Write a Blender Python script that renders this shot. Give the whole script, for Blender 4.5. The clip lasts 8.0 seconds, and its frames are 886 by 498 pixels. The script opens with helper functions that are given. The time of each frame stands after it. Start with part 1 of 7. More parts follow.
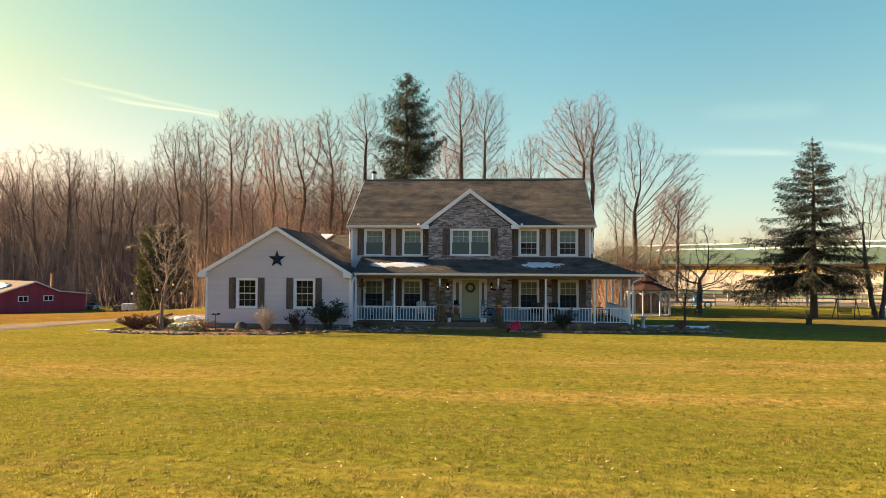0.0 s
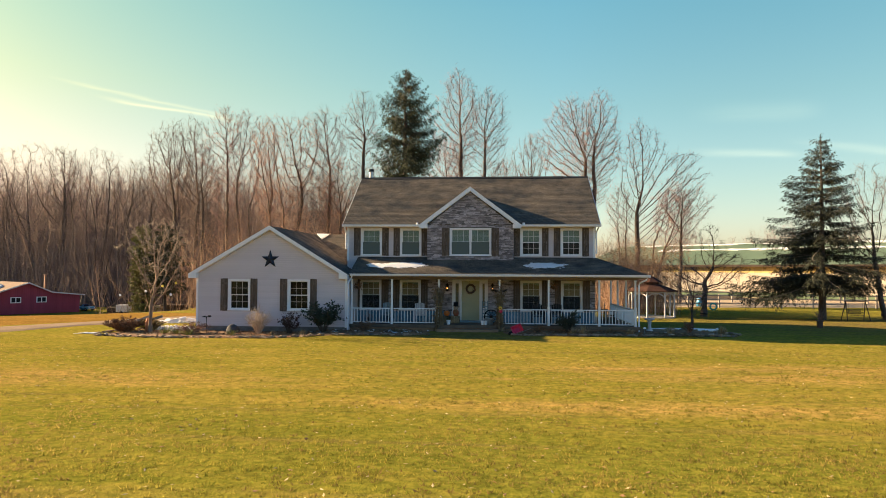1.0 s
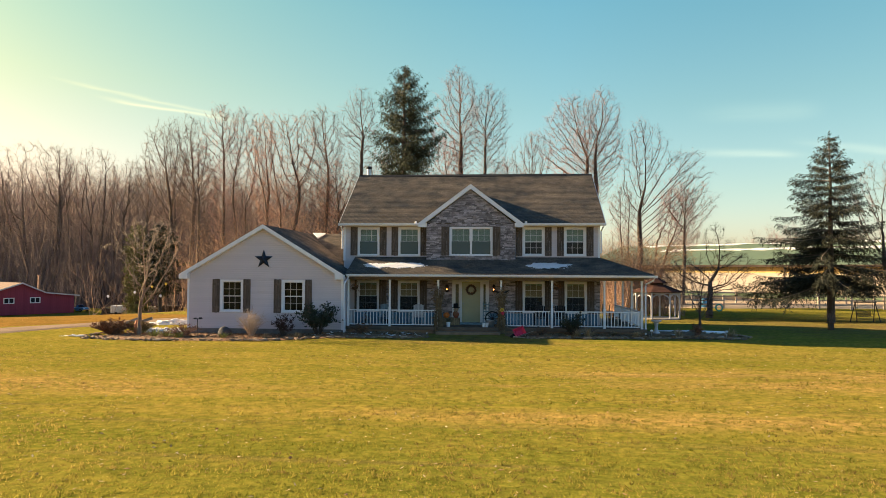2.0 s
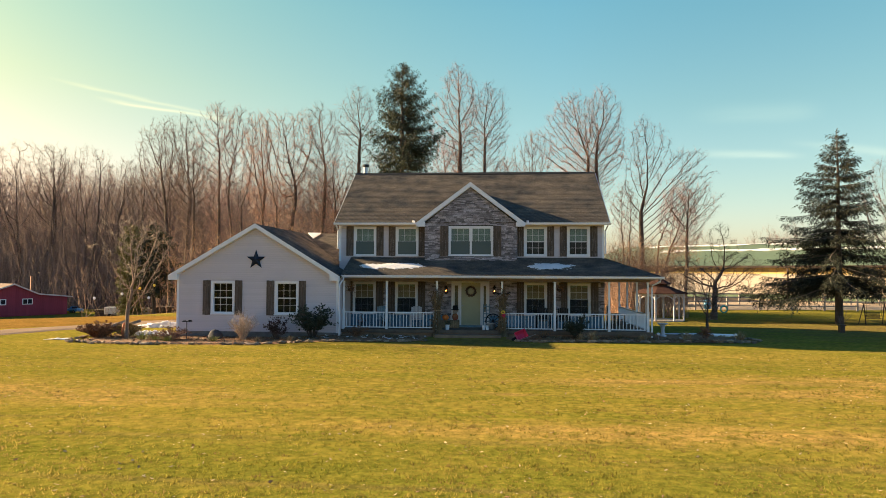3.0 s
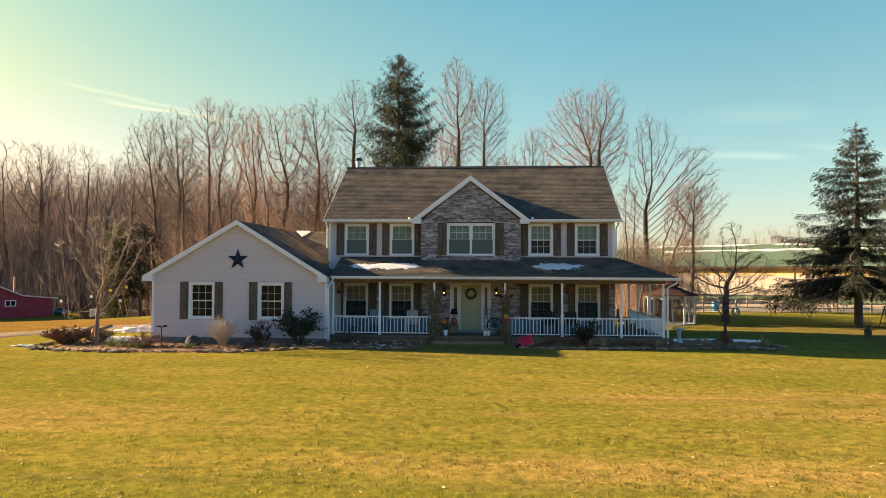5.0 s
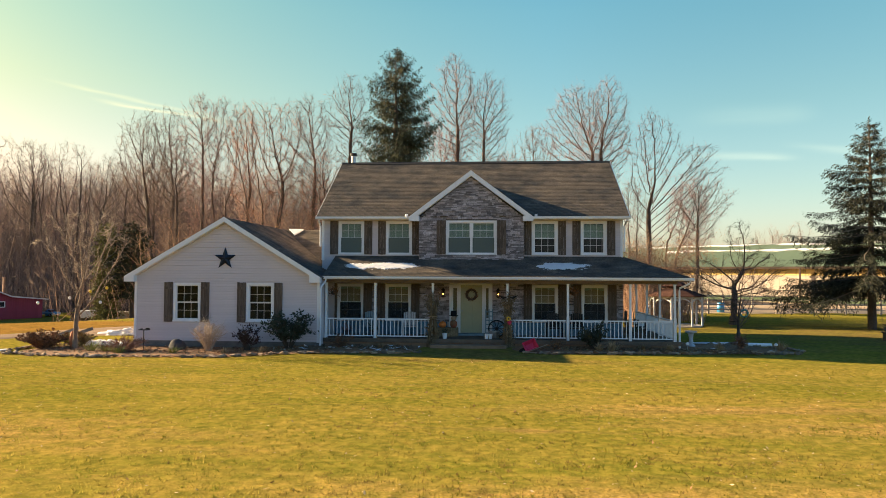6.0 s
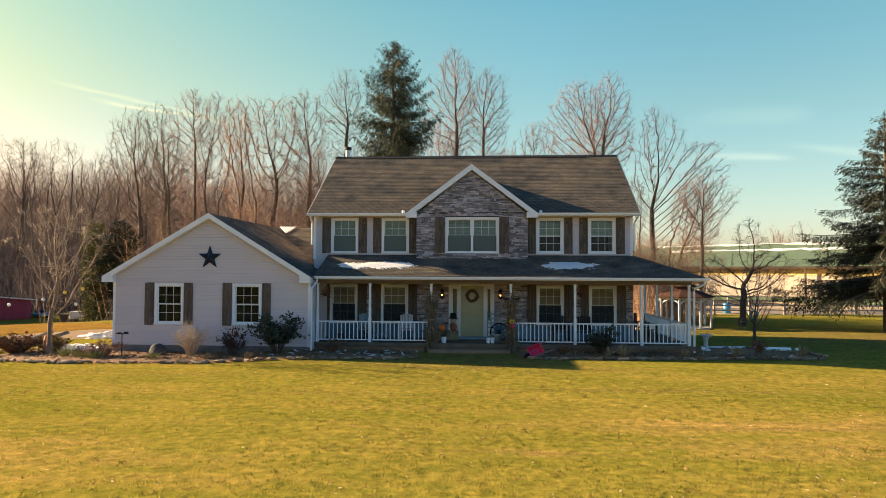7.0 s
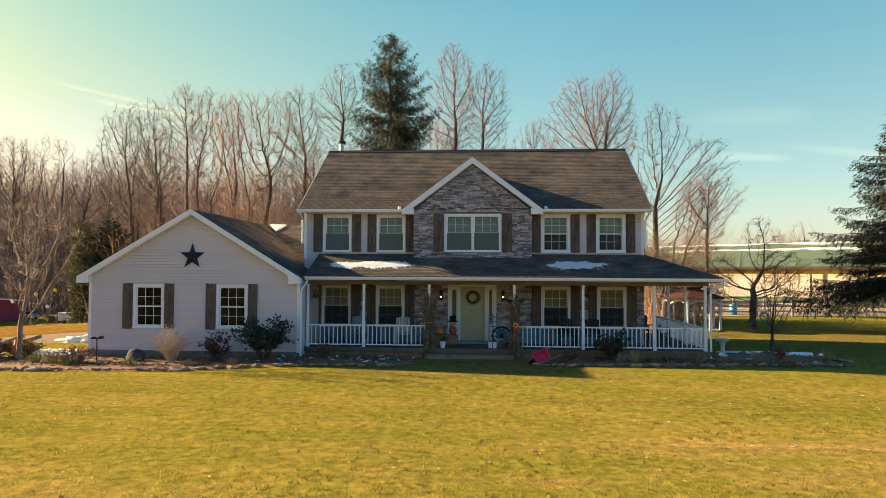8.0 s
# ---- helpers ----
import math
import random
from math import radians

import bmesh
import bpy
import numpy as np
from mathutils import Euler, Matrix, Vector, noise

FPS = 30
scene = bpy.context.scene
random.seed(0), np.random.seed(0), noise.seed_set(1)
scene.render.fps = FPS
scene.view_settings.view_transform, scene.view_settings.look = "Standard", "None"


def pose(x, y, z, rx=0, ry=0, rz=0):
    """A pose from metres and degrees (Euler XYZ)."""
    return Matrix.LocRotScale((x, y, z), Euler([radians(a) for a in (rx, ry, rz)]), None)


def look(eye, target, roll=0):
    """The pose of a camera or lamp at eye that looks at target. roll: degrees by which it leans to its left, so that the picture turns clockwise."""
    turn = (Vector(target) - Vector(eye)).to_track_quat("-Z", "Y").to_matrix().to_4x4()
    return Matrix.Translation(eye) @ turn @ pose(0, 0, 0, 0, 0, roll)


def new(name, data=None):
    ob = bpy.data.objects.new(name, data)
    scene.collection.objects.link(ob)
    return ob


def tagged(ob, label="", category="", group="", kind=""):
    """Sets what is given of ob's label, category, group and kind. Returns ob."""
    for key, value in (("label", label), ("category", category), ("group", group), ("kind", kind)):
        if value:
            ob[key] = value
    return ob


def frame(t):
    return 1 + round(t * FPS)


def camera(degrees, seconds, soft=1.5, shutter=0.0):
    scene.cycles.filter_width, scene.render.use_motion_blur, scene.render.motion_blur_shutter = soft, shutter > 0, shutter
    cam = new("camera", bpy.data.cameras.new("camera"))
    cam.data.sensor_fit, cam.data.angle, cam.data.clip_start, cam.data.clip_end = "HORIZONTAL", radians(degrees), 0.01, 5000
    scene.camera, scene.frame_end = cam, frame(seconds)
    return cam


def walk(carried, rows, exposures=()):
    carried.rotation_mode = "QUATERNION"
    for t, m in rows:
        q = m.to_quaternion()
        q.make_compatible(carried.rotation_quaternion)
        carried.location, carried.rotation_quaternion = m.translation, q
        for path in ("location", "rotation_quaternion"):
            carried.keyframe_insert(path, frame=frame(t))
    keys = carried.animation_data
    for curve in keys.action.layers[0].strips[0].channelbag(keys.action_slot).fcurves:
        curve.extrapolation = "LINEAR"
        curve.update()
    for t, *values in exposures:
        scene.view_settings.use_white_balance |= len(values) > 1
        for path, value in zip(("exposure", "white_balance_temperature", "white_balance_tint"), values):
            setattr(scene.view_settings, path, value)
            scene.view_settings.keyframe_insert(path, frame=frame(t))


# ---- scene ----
cam = camera(66.3, 8.0, 0.85)
PATH = [
    (0, (1.483, -36.678, 3.136), (1.321, -34.686, 3.195), 0.3),
    (0.5, (1.431, -36.073, 3.135), (1.269, -34.08, 3.195), 0.3),
    (1, (1.406, -35.487, 3.118), (1.245, -33.494, 3.18), 0.3),
    (1.5, (1.367, -34.924, 3.124), (1.206, -32.932, 3.186), 0.3),
    (3, (1.234, -33.236, 3.124), (1.077, -31.244, 3.189), 0.3),
    (3.5, (1.192, -32.696, 3.121), (1.036, -30.703, 3.187), 0.3),
    (4, (1.162, -32.114, 3.132), (1.007, -30.121, 3.197), 0.3),
    (4.5, (1.11, -31.485, 3.129), (0.957, -29.492, 3.195), 0.3),
    (6, (0.916, -29.274, 3.077), (0.769, -27.281, 3.147), 0.3),
    (6.5, (0.852, -28.463, 3.084), (0.707, -26.469, 3.153), 0.3),
    (7, (0.766, -27.614, 3.071), (0.624, -25.621, 3.141), 0.3),
    (7.5, (0.684, -26.775, 3.071), (0.546, -24.781, 3.142), 0.3),
    (8, (0.628, -25.96, 3.063), (0.491, -23.966, 3.134), 0.3),
]
walk(cam, [(t, look(eye, target, roll)) for t, eye, target, roll in PATH])

# ---- world, sun and exposure ----
SUN_EL, SUN_SIDE = radians(20.4), radians(14.6)   # height, and angle behind the line of the front wall
to_sun = Vector((-math.cos(SUN_EL) * math.cos(SUN_SIDE), math.cos(SUN_EL) * math.sin(SUN_SIDE), math.sin(SUN_EL)))
world = bpy.data.worlds.new("world")
scene.world = world
world.use_nodes = True
wn, wl = world.node_tree.nodes, world.node_tree.links
wn.clear()
sky = wn.new("ShaderNodeTexSky")
sky.sky_type, sky.sun_disc = "NISHITA", False
sky.sun_elevation = SUN_EL
sky.sun_rotation = math.atan2(to_sun.x, to_sun.y)
sky.air_density, sky.dust_density, sky.ozone_density = 1.0, 1.2, 1.0
geo = wn.new("ShaderNodeTexCoord")
sep = wn.new("ShaderNodeSeparateXYZ")
wl.new(geo.outputs["Generated"], sep.inputs["Vector"])


def sum_node(kind, *values):
    m = wn.new("ShaderNodeMath")
    m.operation = kind
    for k, v in enumerate(values):
        if isinstance(v, (int, float)):
            m.inputs[k].default_value = v
        else:
            wl.new(v, m.inputs[k])
    return m.outputs[0]


# thin cirrus: faint veils, and streaks given by bearing, height, slope, width and strength
mapn = wn.new("ShaderNodeMapping")
mapn.inputs["Scale"].default_value = (3.0, 3.0, 26.0)
mapn.inputs["Rotation"].default_value = (0.05, 0.12, 0.3)
cl = wn.new("ShaderNodeTexNoise")
cl.inputs["Scale"].default_value, cl.inputs["Detail"].default_value = 2.0, 5.0
wl.new(geo.outputs["Generated"], mapn.inputs["Vector"])
wl.new(mapn.outputs["Vector"], cl.inputs["Vector"])
ahead = sum_node("MAXIMUM", sep.outputs["Y"], 0.05)
bearing, lifted = sum_node("DIVIDE", sep.outputs["X"], ahead), sum_node("DIVIDE", sep.outputs["Z"], ahead)
ragged = sum_node("MULTIPLY_ADD", cl.outputs["Fac"], 0.016, -0.008)
cloud = None
for low, high_end, z0, z1, thick, much in ((-0.72, -0.38, 0.303, 0.226, 0.0026, 0.12), (-0.64, -0.38, 0.270, 0.224, 0.0026, 0.22), (0.25, 0.45, 0.172, 0.167, 0.005, 0.10), (0.26, 0.48, 0.226, 0.232, 0.012, 0.04), (0.40, 0.64, 0.188, 0.160, 0.005, 0.08)):
    line = sum_node("MULTIPLY_ADD", bearing, (z1 - z0) / (high_end - low), z0 - low * (z1 - z0) / (high_end - low))
    off = sum_node("ABSOLUTE", sum_node("SUBTRACT", sum_node("ADD", lifted, ragged), line))
    across = sum_node("EXPONENT", sum_node("MULTIPLY", sum_node("POWER", sum_node("DIVIDE", off, thick), 2.0), -1.0))
    along = wn.new("ShaderNodeMapRange")
    along.interpolation_type = "SMOOTHSTEP"
    along.inputs["From Min"].default_value, along.inputs["From Max"].default_value = low, low + 0.10
    wl.new(bearing, along.inputs["Value"])
    until = wn.new("ShaderNodeMapRange")
    until.interpolation_type = "SMOOTHSTEP"
    until.inputs["From Min"].default_value, until.inputs["From Max"].default_value = high_end, high_end - 0.06
    wl.new(bearing, until.inputs["Value"])
    streak = sum_node("MULTIPLY", sum_node("MULTIPLY", across, along.outputs["Result"]), sum_node("MULTIPLY", until.outputs["Result"], much))
    streak = sum_node("MULTIPLY", streak, sum_node("MULTIPLY_ADD", cl.outputs["Fac"], 1.6, 0.2))
    cloud = streak if cloud is None else sum_node("MAXIMUM", cloud, streak)
mixc = wn.new("ShaderNodeMixRGB")
mixc.inputs["Color2"].default_value = (11.0, 9.6, 7.6, 1)
tint = wn.new("ShaderNodeMixRGB")
tint.blend_type = "MULTIPLY"
tint.inputs["Fac"].default_value = 1.0
high = wn.new("ShaderNodeValToRGB")
high.color_ramp.elements[0].position, high.color_ramp.elements[1].position = 0.0, 0.9
high.color_ramp.elements[0].color, high.color_ramp.elements[1].color = (1.20, 1.04, 1.05, 1), (0.03, 0.42, 1.00, 1)
for place, tone in ((0.11, (1.02, 1.06, 0.90, 1)), (0.23, (0.87, 1.10, 0.88, 1)), (0.36, (0.72, 1.16, 0.97, 1)), (0.48, (0.47, 1.06, 1.03, 1))):
    high.color_ramp.elements.new(place).color = tone
back = wn.new("ShaderNodeMapRange")
back.inputs["From Min"].default_value, back.inputs["From Max"].default_value = 0.25, -0.35
cool = wn.new("ShaderNodeMixRGB")
cool.blend_type = "MULTIPLY"
cool.inputs["Color2"].default_value = (0.90, 1.00, 1.36, 1)
wl.new(sep.outputs["Y"], back.inputs["Value"])
wl.new(back.outputs["Result"], cool.inputs["Fac"])
side = wn.new("ShaderNodeMapRange")
side.inputs["From Min"].default_value, side.inputs["From Max"].default_value = 0.08, -0.78
warm = wn.new("ShaderNodeMixRGB")
warm.blend_type = "MULTIPLY"
low_warm = wn.new("ShaderNodeValToRGB")
low_warm.color_ramp.elements[0].position, low_warm.color_ramp.elements[1].position = 0.09, 0.25
low_warm.color_ramp.elements[0].color, low_warm.color_ramp.elements[1].color = (0.94, 0.605, 0.575, 1), (1.02, 0.665, 0.375, 1)
wl.new(sep.outputs["Z"], low_warm.inputs["Fac"])
wl.new(low_warm.outputs["Color"], warm.inputs["Color2"])
wl.new(sep.outputs["X"], side.inputs["Value"])
wl.new(side.outputs["Result"], warm.inputs["Fac"])
wl.new(high.outputs["Color"], cool.inputs["Color1"])
wl.new(cool.outputs["Color"], warm.inputs["Color1"])
wl.new(sep.outputs["Z"], high.inputs["Fac"])
wl.new(warm.outputs["Color"], tint.inputs["Color2"])
bg = wn.new("ShaderNodeBackground")
bg.inputs["Strength"].default_value = 0.05
wo = wn.new("ShaderNodeOutputWorld")
wl.new(cloud, mixc.inputs["Fac"])
wl.new(sky.outputs["Color"], mixc.inputs["Color1"])
wl.new(mixc.outputs["Color"], tint.inputs["Color1"])
wl.new(tint.outputs["Color"], bg.inputs["Color"])
wl.new(bg.outputs["Background"], wo.inputs["Surface"])
sun = new("sun", bpy.data.lights.new("sun", "SUN"))
sun.data.energy, sun.data.angle, sun.data.color = 5.0, radians(0.55), (1.0, 0.77, 0.47)
sun.matrix_world = look(to_sun * 100, (0, 0, 0))
scene.view_settings.exposure = 2.0

# ---- materials ----


def surface(name, base, rough=0.8, scale=8.0, vary=0.25, fine=60.0, bump=0.15, metal=0.0, second=None, piece=0.0, stretch=(1, 1, 1), spec=0.3, patch=0.5):
    """A node material: two scales of noise on the colour, a bump, and where wished a change from piece to piece."""
    m = bpy.data.materials.new(name)
    m.use_nodes = True
    n, l = m.node_tree.nodes, m.node_tree.links
    b = n["Principled BSDF"]
    b.inputs["Roughness"].default_value, b.inputs["Metallic"].default_value = rough, metal
    b.inputs["Specular IOR Level"].default_value = spec
    tc = n.new("ShaderNodeTexCoord")
    mp = n.new("ShaderNodeMapping")
    mp.inputs["Scale"].default_value = stretch
    l.new(tc.outputs["Object"], mp.inputs["Vector"])
    big, small = n.new("ShaderNodeTexNoise"), n.new("ShaderNodeTexNoise")
    big.inputs["Scale"].default_value, big.inputs["Detail"].default_value = scale, 4.0
    small.inputs["Scale"].default_value, small.inputs["Detail"].default_value = fine, 3.0
    for k in (big, small):
        l.new(mp.outputs["Vector"], k.inputs["Vector"])
    r = n.new("ShaderNodeValToRGB")
    second = second or tuple(c * (1 - vary) for c in base)
    r.color_ramp.elements[0].color, r.color_ramp.elements[1].color = (*second, 1), (*base, 1)
    r.color_ramp.elements[0].position, r.color_ramp.elements[1].position = max(0.0, patch - 0.18), min(1.0, patch + 0.18)
    l.new(big.outputs["Fac"], r.inputs["Fac"])
    mx = n.new("ShaderNodeMixRGB")
    mx.blend_type = "MULTIPLY"
    mx.inputs["Fac"].default_value = 1.0
    rr = n.new("ShaderNodeMapRange")
    rr.inputs["From Min"].default_value, rr.inputs["From Max"].default_value = 0.25, 0.75
    rr.inputs["To Min"].default_value, rr.inputs["To Max"].default_value = 1 - vary, 1 + vary * 0.6
    l.new(small.outputs["Fac"], rr.inputs["Value"])
    l.new(r.outputs["Color"], mx.inputs["Color1"])
    l.new(rr.outputs["Result"], mx.inputs["Color2"])
    out = mx.outputs["Color"]
    if piece:
        inf, geom, add, fr, pr, m2 = (n.new("ShaderNodeObjectInfo"), n.new("ShaderNodeNewGeometry"), n.new("ShaderNodeMath"),
                                      n.new("ShaderNodeMath"), n.new("ShaderNodeMapRange"), n.new("ShaderNodeMixRGB"))
        fr.operation, m2.blend_type = "FRACT", "MULTIPLY"
        m2.inputs["Fac"].default_value = 1.0
        l.new(inf.outputs["Random"], add.inputs[0])
        l.new(geom.outputs["Random Per Island"], add.inputs[1])
        l.new(add.outputs[0], fr.inputs[0])
        pr.inputs["To Min"].default_value, pr.inputs["To Max"].default_value = 1 - piece, 1 + piece
        l.new(fr.outputs[0], pr.inputs["Value"])
        l.new(out, m2.inputs["Color1"])
        l.new(pr.outputs["Result"], m2.inputs["Color2"])
        out = m2.outputs["Color"]
    l.new(out, b.inputs["Base Color"])
    if bump:
        bp = n.new("ShaderNodeBump")
        bp.inputs["Strength"].default_value, bp.inputs["Distance"].default_value = bump, 0.02
        l.new(small.outputs["Fac"], bp.inputs["Height"])
        l.new(bp.outputs["Normal"], b.inputs["Normal"])
    return m


def glowing(name, colour, strength):
    m = bpy.data.materials.new(name)
    m.use_nodes = True
    b = m.node_tree.nodes["Principled BSDF"]
    b.inputs["Base Color"].default_value = (*colour, 1)
    b.inputs["Emission Color"].default_value = (*colour, 1)
    b.inputs["Emission Strength"].default_value = strength
    return m


M = {
    "siding": surface("vinyl_siding", (0.575, 0.51, 0.515), 0.55, 1.5, 0.10, 40, 0.05, piece=0.035),
    "trim": surface("white_trim", (0.75, 0.745, 0.75), 0.5, 3, 0.08, 50, 0.04),
    "shingle": surface("brown_shingle", (0.142, 0.115, 0.089), 0.95, 1.1, 0.42, 18, 0.6, second=(0.050, 0.050, 0.050), piece=0.15, patch=0.46, spec=0.03),
    "ridge": surface("ridge_vent", (0.025, 0.024, 0.024), 0.8, 5, 0.3),
    "stone": surface("ledge_stone", (0.41, 0.375, 0.40), 0.9, 4, 0.35, 45, 0.5, second=(0.24, 0.205, 0.205), piece=0.6),
    "mortar": surface("stone_backing", (0.10, 0.092, 0.085), 0.95, 6, 0.3),
    "shutter": surface("weathered_shutter_wood", (0.150, 0.112, 0.086), 0.85, 3, 0.5, 40, 0.35, stretch=(9, 9, 0.8), piece=0.2),
    "concrete": surface("concrete", (0.29, 0.18, 0.11), 0.9, 3, 0.25, 50, 0.3),
    "foundation": surface("foundation_block", (0.20, 0.185, 0.165), 0.95, 3, 0.3, 50, 0.3),
    "porch_white": surface("painted_rail", (0.78, 0.78, 0.77), 0.45, 4, 0.08, 40, 0.05),
    "door": surface("sage_door_paint", (0.42, 0.40, 0.25), 0.4, 2, 0.08, 30, 0.04),
    "metal": surface("dark_metal", (0.03, 0.03, 0.032), 0.5, 10, 0.3, metal=0.6),
    "galv": surface("galvanised_metal", (0.42, 0.43, 0.44), 0.42, 8, 0.25, metal=0.8),
    "star": surface("painted_star_metal", (0.012, 0.024, 0.045), 0.5, 8, 0.4, metal=0.3),
    "snow": surface("old_snow", (0.66, 0.64, 0.63), 0.7, 5, 0.06, 25, 0.5),
    "mulch": surface("bark_mulch", (0.185, 0.082, 0.040), 1.0, 3, 0.5, 35, 0.9, second=(0.27, 0.145, 0.070)),
    "rock": surface("field_stone", (0.38, 0.265, 0.175), 0.9, 4, 0.4, 30, 0.6, piece=0.5),
    "drive": surface("gravel_drive", (0.30, 0.215, 0.150), 1.0, 0.8, 0.22, 30, 0.4, spec=0.0),
    "bark": surface("grey_bark", (0.135, 0.098, 0.076), 0.95, 3, 0.4, 30, 0.5, stretch=(1, 1, 0.3), piece=0.12),
    "barkwood": surface("woodland_bark", (0.155, 0.108, 0.084), 0.95, 3, 0.4, 30, 0.5, stretch=(1, 1, 0.3), piece=0.2),
    "barkdark": surface("dark_bark", (0.11, 0.082, 0.062), 0.95, 3, 0.4, 30, 0.5, stretch=(1, 1, 0.3), piece=0.12),
    "twig": surface("bare_twigs", (0.19, 0.125, 0.102), 0.95, 0.4, 0.3, 20, 0.0, piece=0.25),
    "twigred": surface("reddish_twigs", (0.30, 0.165, 0.138), 0.95, 0.4, 0.3, 20, 0.0, piece=0.25),
    "twigrust": surface("rust_twigs", (0.35, 0.175, 0.118), 0.95, 0.4, 0.3, 20, 0.0, piece=0.3),
    "needle": surface("spruce_needles", (0.062, 0.068, 0.031), 0.85, 0.5, 0.4, 12, 0.0, piece=0.45),
    "needleblue": surface("blue_spruce_needles", (0.036, 0.038, 0.022), 0.85, 0.5, 0.4, 12, 0.0, piece=0.45),
    "leafgreen": surface("evergreen_leaves", (0.035, 0.05, 0.026), 0.55, 2, 0.4, 20, 0.0, piece=0.4),
    "leafrust": surface("rust_leaves", (0.25, 0.115, 0.05), 0.85, 2, 0.4, 20, 0.0, piece=0.4),
    "straw": surface("dry_straw", (0.40, 0.29, 0.16), 0.9, 3, 0.3, 25, 0.0, piece=0.35),
    "corn": surface("dried_corn_stalks", (0.22, 0.155, 0.085), 0.9, 3, 0.4, 25, 0.0, piece=0.4),
    "barnred": surface("barn_red_boards", (0.27, 0.045, 0.075), 0.75, 1.5, 0.2, 20, 0.2, piece=0.1),
    "barnroof": surface("rusty_roofing", (0.19, 0.10, 0.058), 0.85, 1.0, 0.3, 20, 0.2),
    "greenroof": surface("green_metal_roof", (0.125, 0.165, 0.095), 0.5, 0.4, 0.12, 10, 0.05, piece=0.08),
    "arenawhite": surface("white_metal_siding", (0.47, 0.385, 0.31), 0.6, 0.3, 0.08, 10, 0.05, piece=0.04),
    "arenayellow": surface("yellowed_translucent_panel", (0.62, 0.43, 0.15), 0.5, 0.5, 0.15, 10, 0.05, piece=0.1),
    "woodgrey": surface("weathered_wood", (0.36, 0.31, 0.26), 0.9, 2, 0.3, 30, 0.2, piece=0.2),
    "wooddark": surface("dark_stained_wood", (0.085, 0.055, 0.04), 0.8, 2, 0.3, 30, 0.2, piece=0.2),
    "floorboard": surface("porch_boards", (0.165, 0.120, 0.085), 0.8, 2, 0.25, 30, 0.2, piece=0.15),
    "inside": surface("dim_room_wall", (0.10, 0.10, 0.105), 0.9, 2, 0.2),
    "blind": surface("closed_blind", (0.40, 0.48, 0.42), 0.7, 2, 0.1, 30, 0.05),
    "pumpkin": surface("pumpkin_skin", (0.72, 0.19, 0.035), 0.55, 6, 0.2, 20, 0.1),
    "red": surface("red_enamel", (0.62, 0.04, 0.09), 0.4, 5, 0.2),
    "black": surface("black_cloth", (0.012, 0.012, 0.014), 0.8, 5, 0.3),
    "teal": surface("teal_plastic", (0.05, 0.36, 0.34), 0.45, 5, 0.15),
    "blue": surface("blue_vehicle_paint", (0.05, 0.25, 0.46), 0.3, 3, 0.1, spec=0.6),
    "yellow": surface("yellow_plastic", (0.8, 0.52, 0.05), 0.5, 5, 0.1),
    "sand": surface("riding_ground", (0.42, 0.30, 0.19), 1.0, 0.6, 0.2, 12, 0.3),
    "litter": surface("leaf_litter", (0.085, 0.05, 0.03), 1.0, 0.3, 0.4, 3, 0.6, second=(0.04, 0.026, 0.018)),
    "lamp": glowing("lantern_glow", (1.0, 0.40, 0.08), 2.6),
    "orange": surface("orange_fabric", (0.42, 0.15, 0.065), 0.8, 5, 0.2),
}


def glass_material():
    m = bpy.data.materials.new("window_glass")
    m.use_nodes = True
    n, l = m.node_tree.nodes, m.node_tree.links
    n.clear()
    out, mix, tr, gl, fr = (n.new("ShaderNodeOutputMaterial"), n.new("ShaderNodeMixShader"), n.new("ShaderNodeBsdfTransparent"),
                            n.new("ShaderNodeBsdfGlossy"), n.new("ShaderNodeFresnel"))
    fr.inputs["IOR"].default_value = 1.28
    tr.inputs["Color"].default_value = (0.80, 0.84, 0.82, 1)
    gl.inputs["Roughness"].default_value = 0.03
    l.new(fr.outputs[0], mix.inputs[0])
    l.new(tr.outputs[0], mix.inputs[1])
    l.new(gl.outputs[0], mix.inputs[2])
    l.new(mix.outputs[0], out.inputs["Surface"])
    return m


M["glass"] = glass_material()


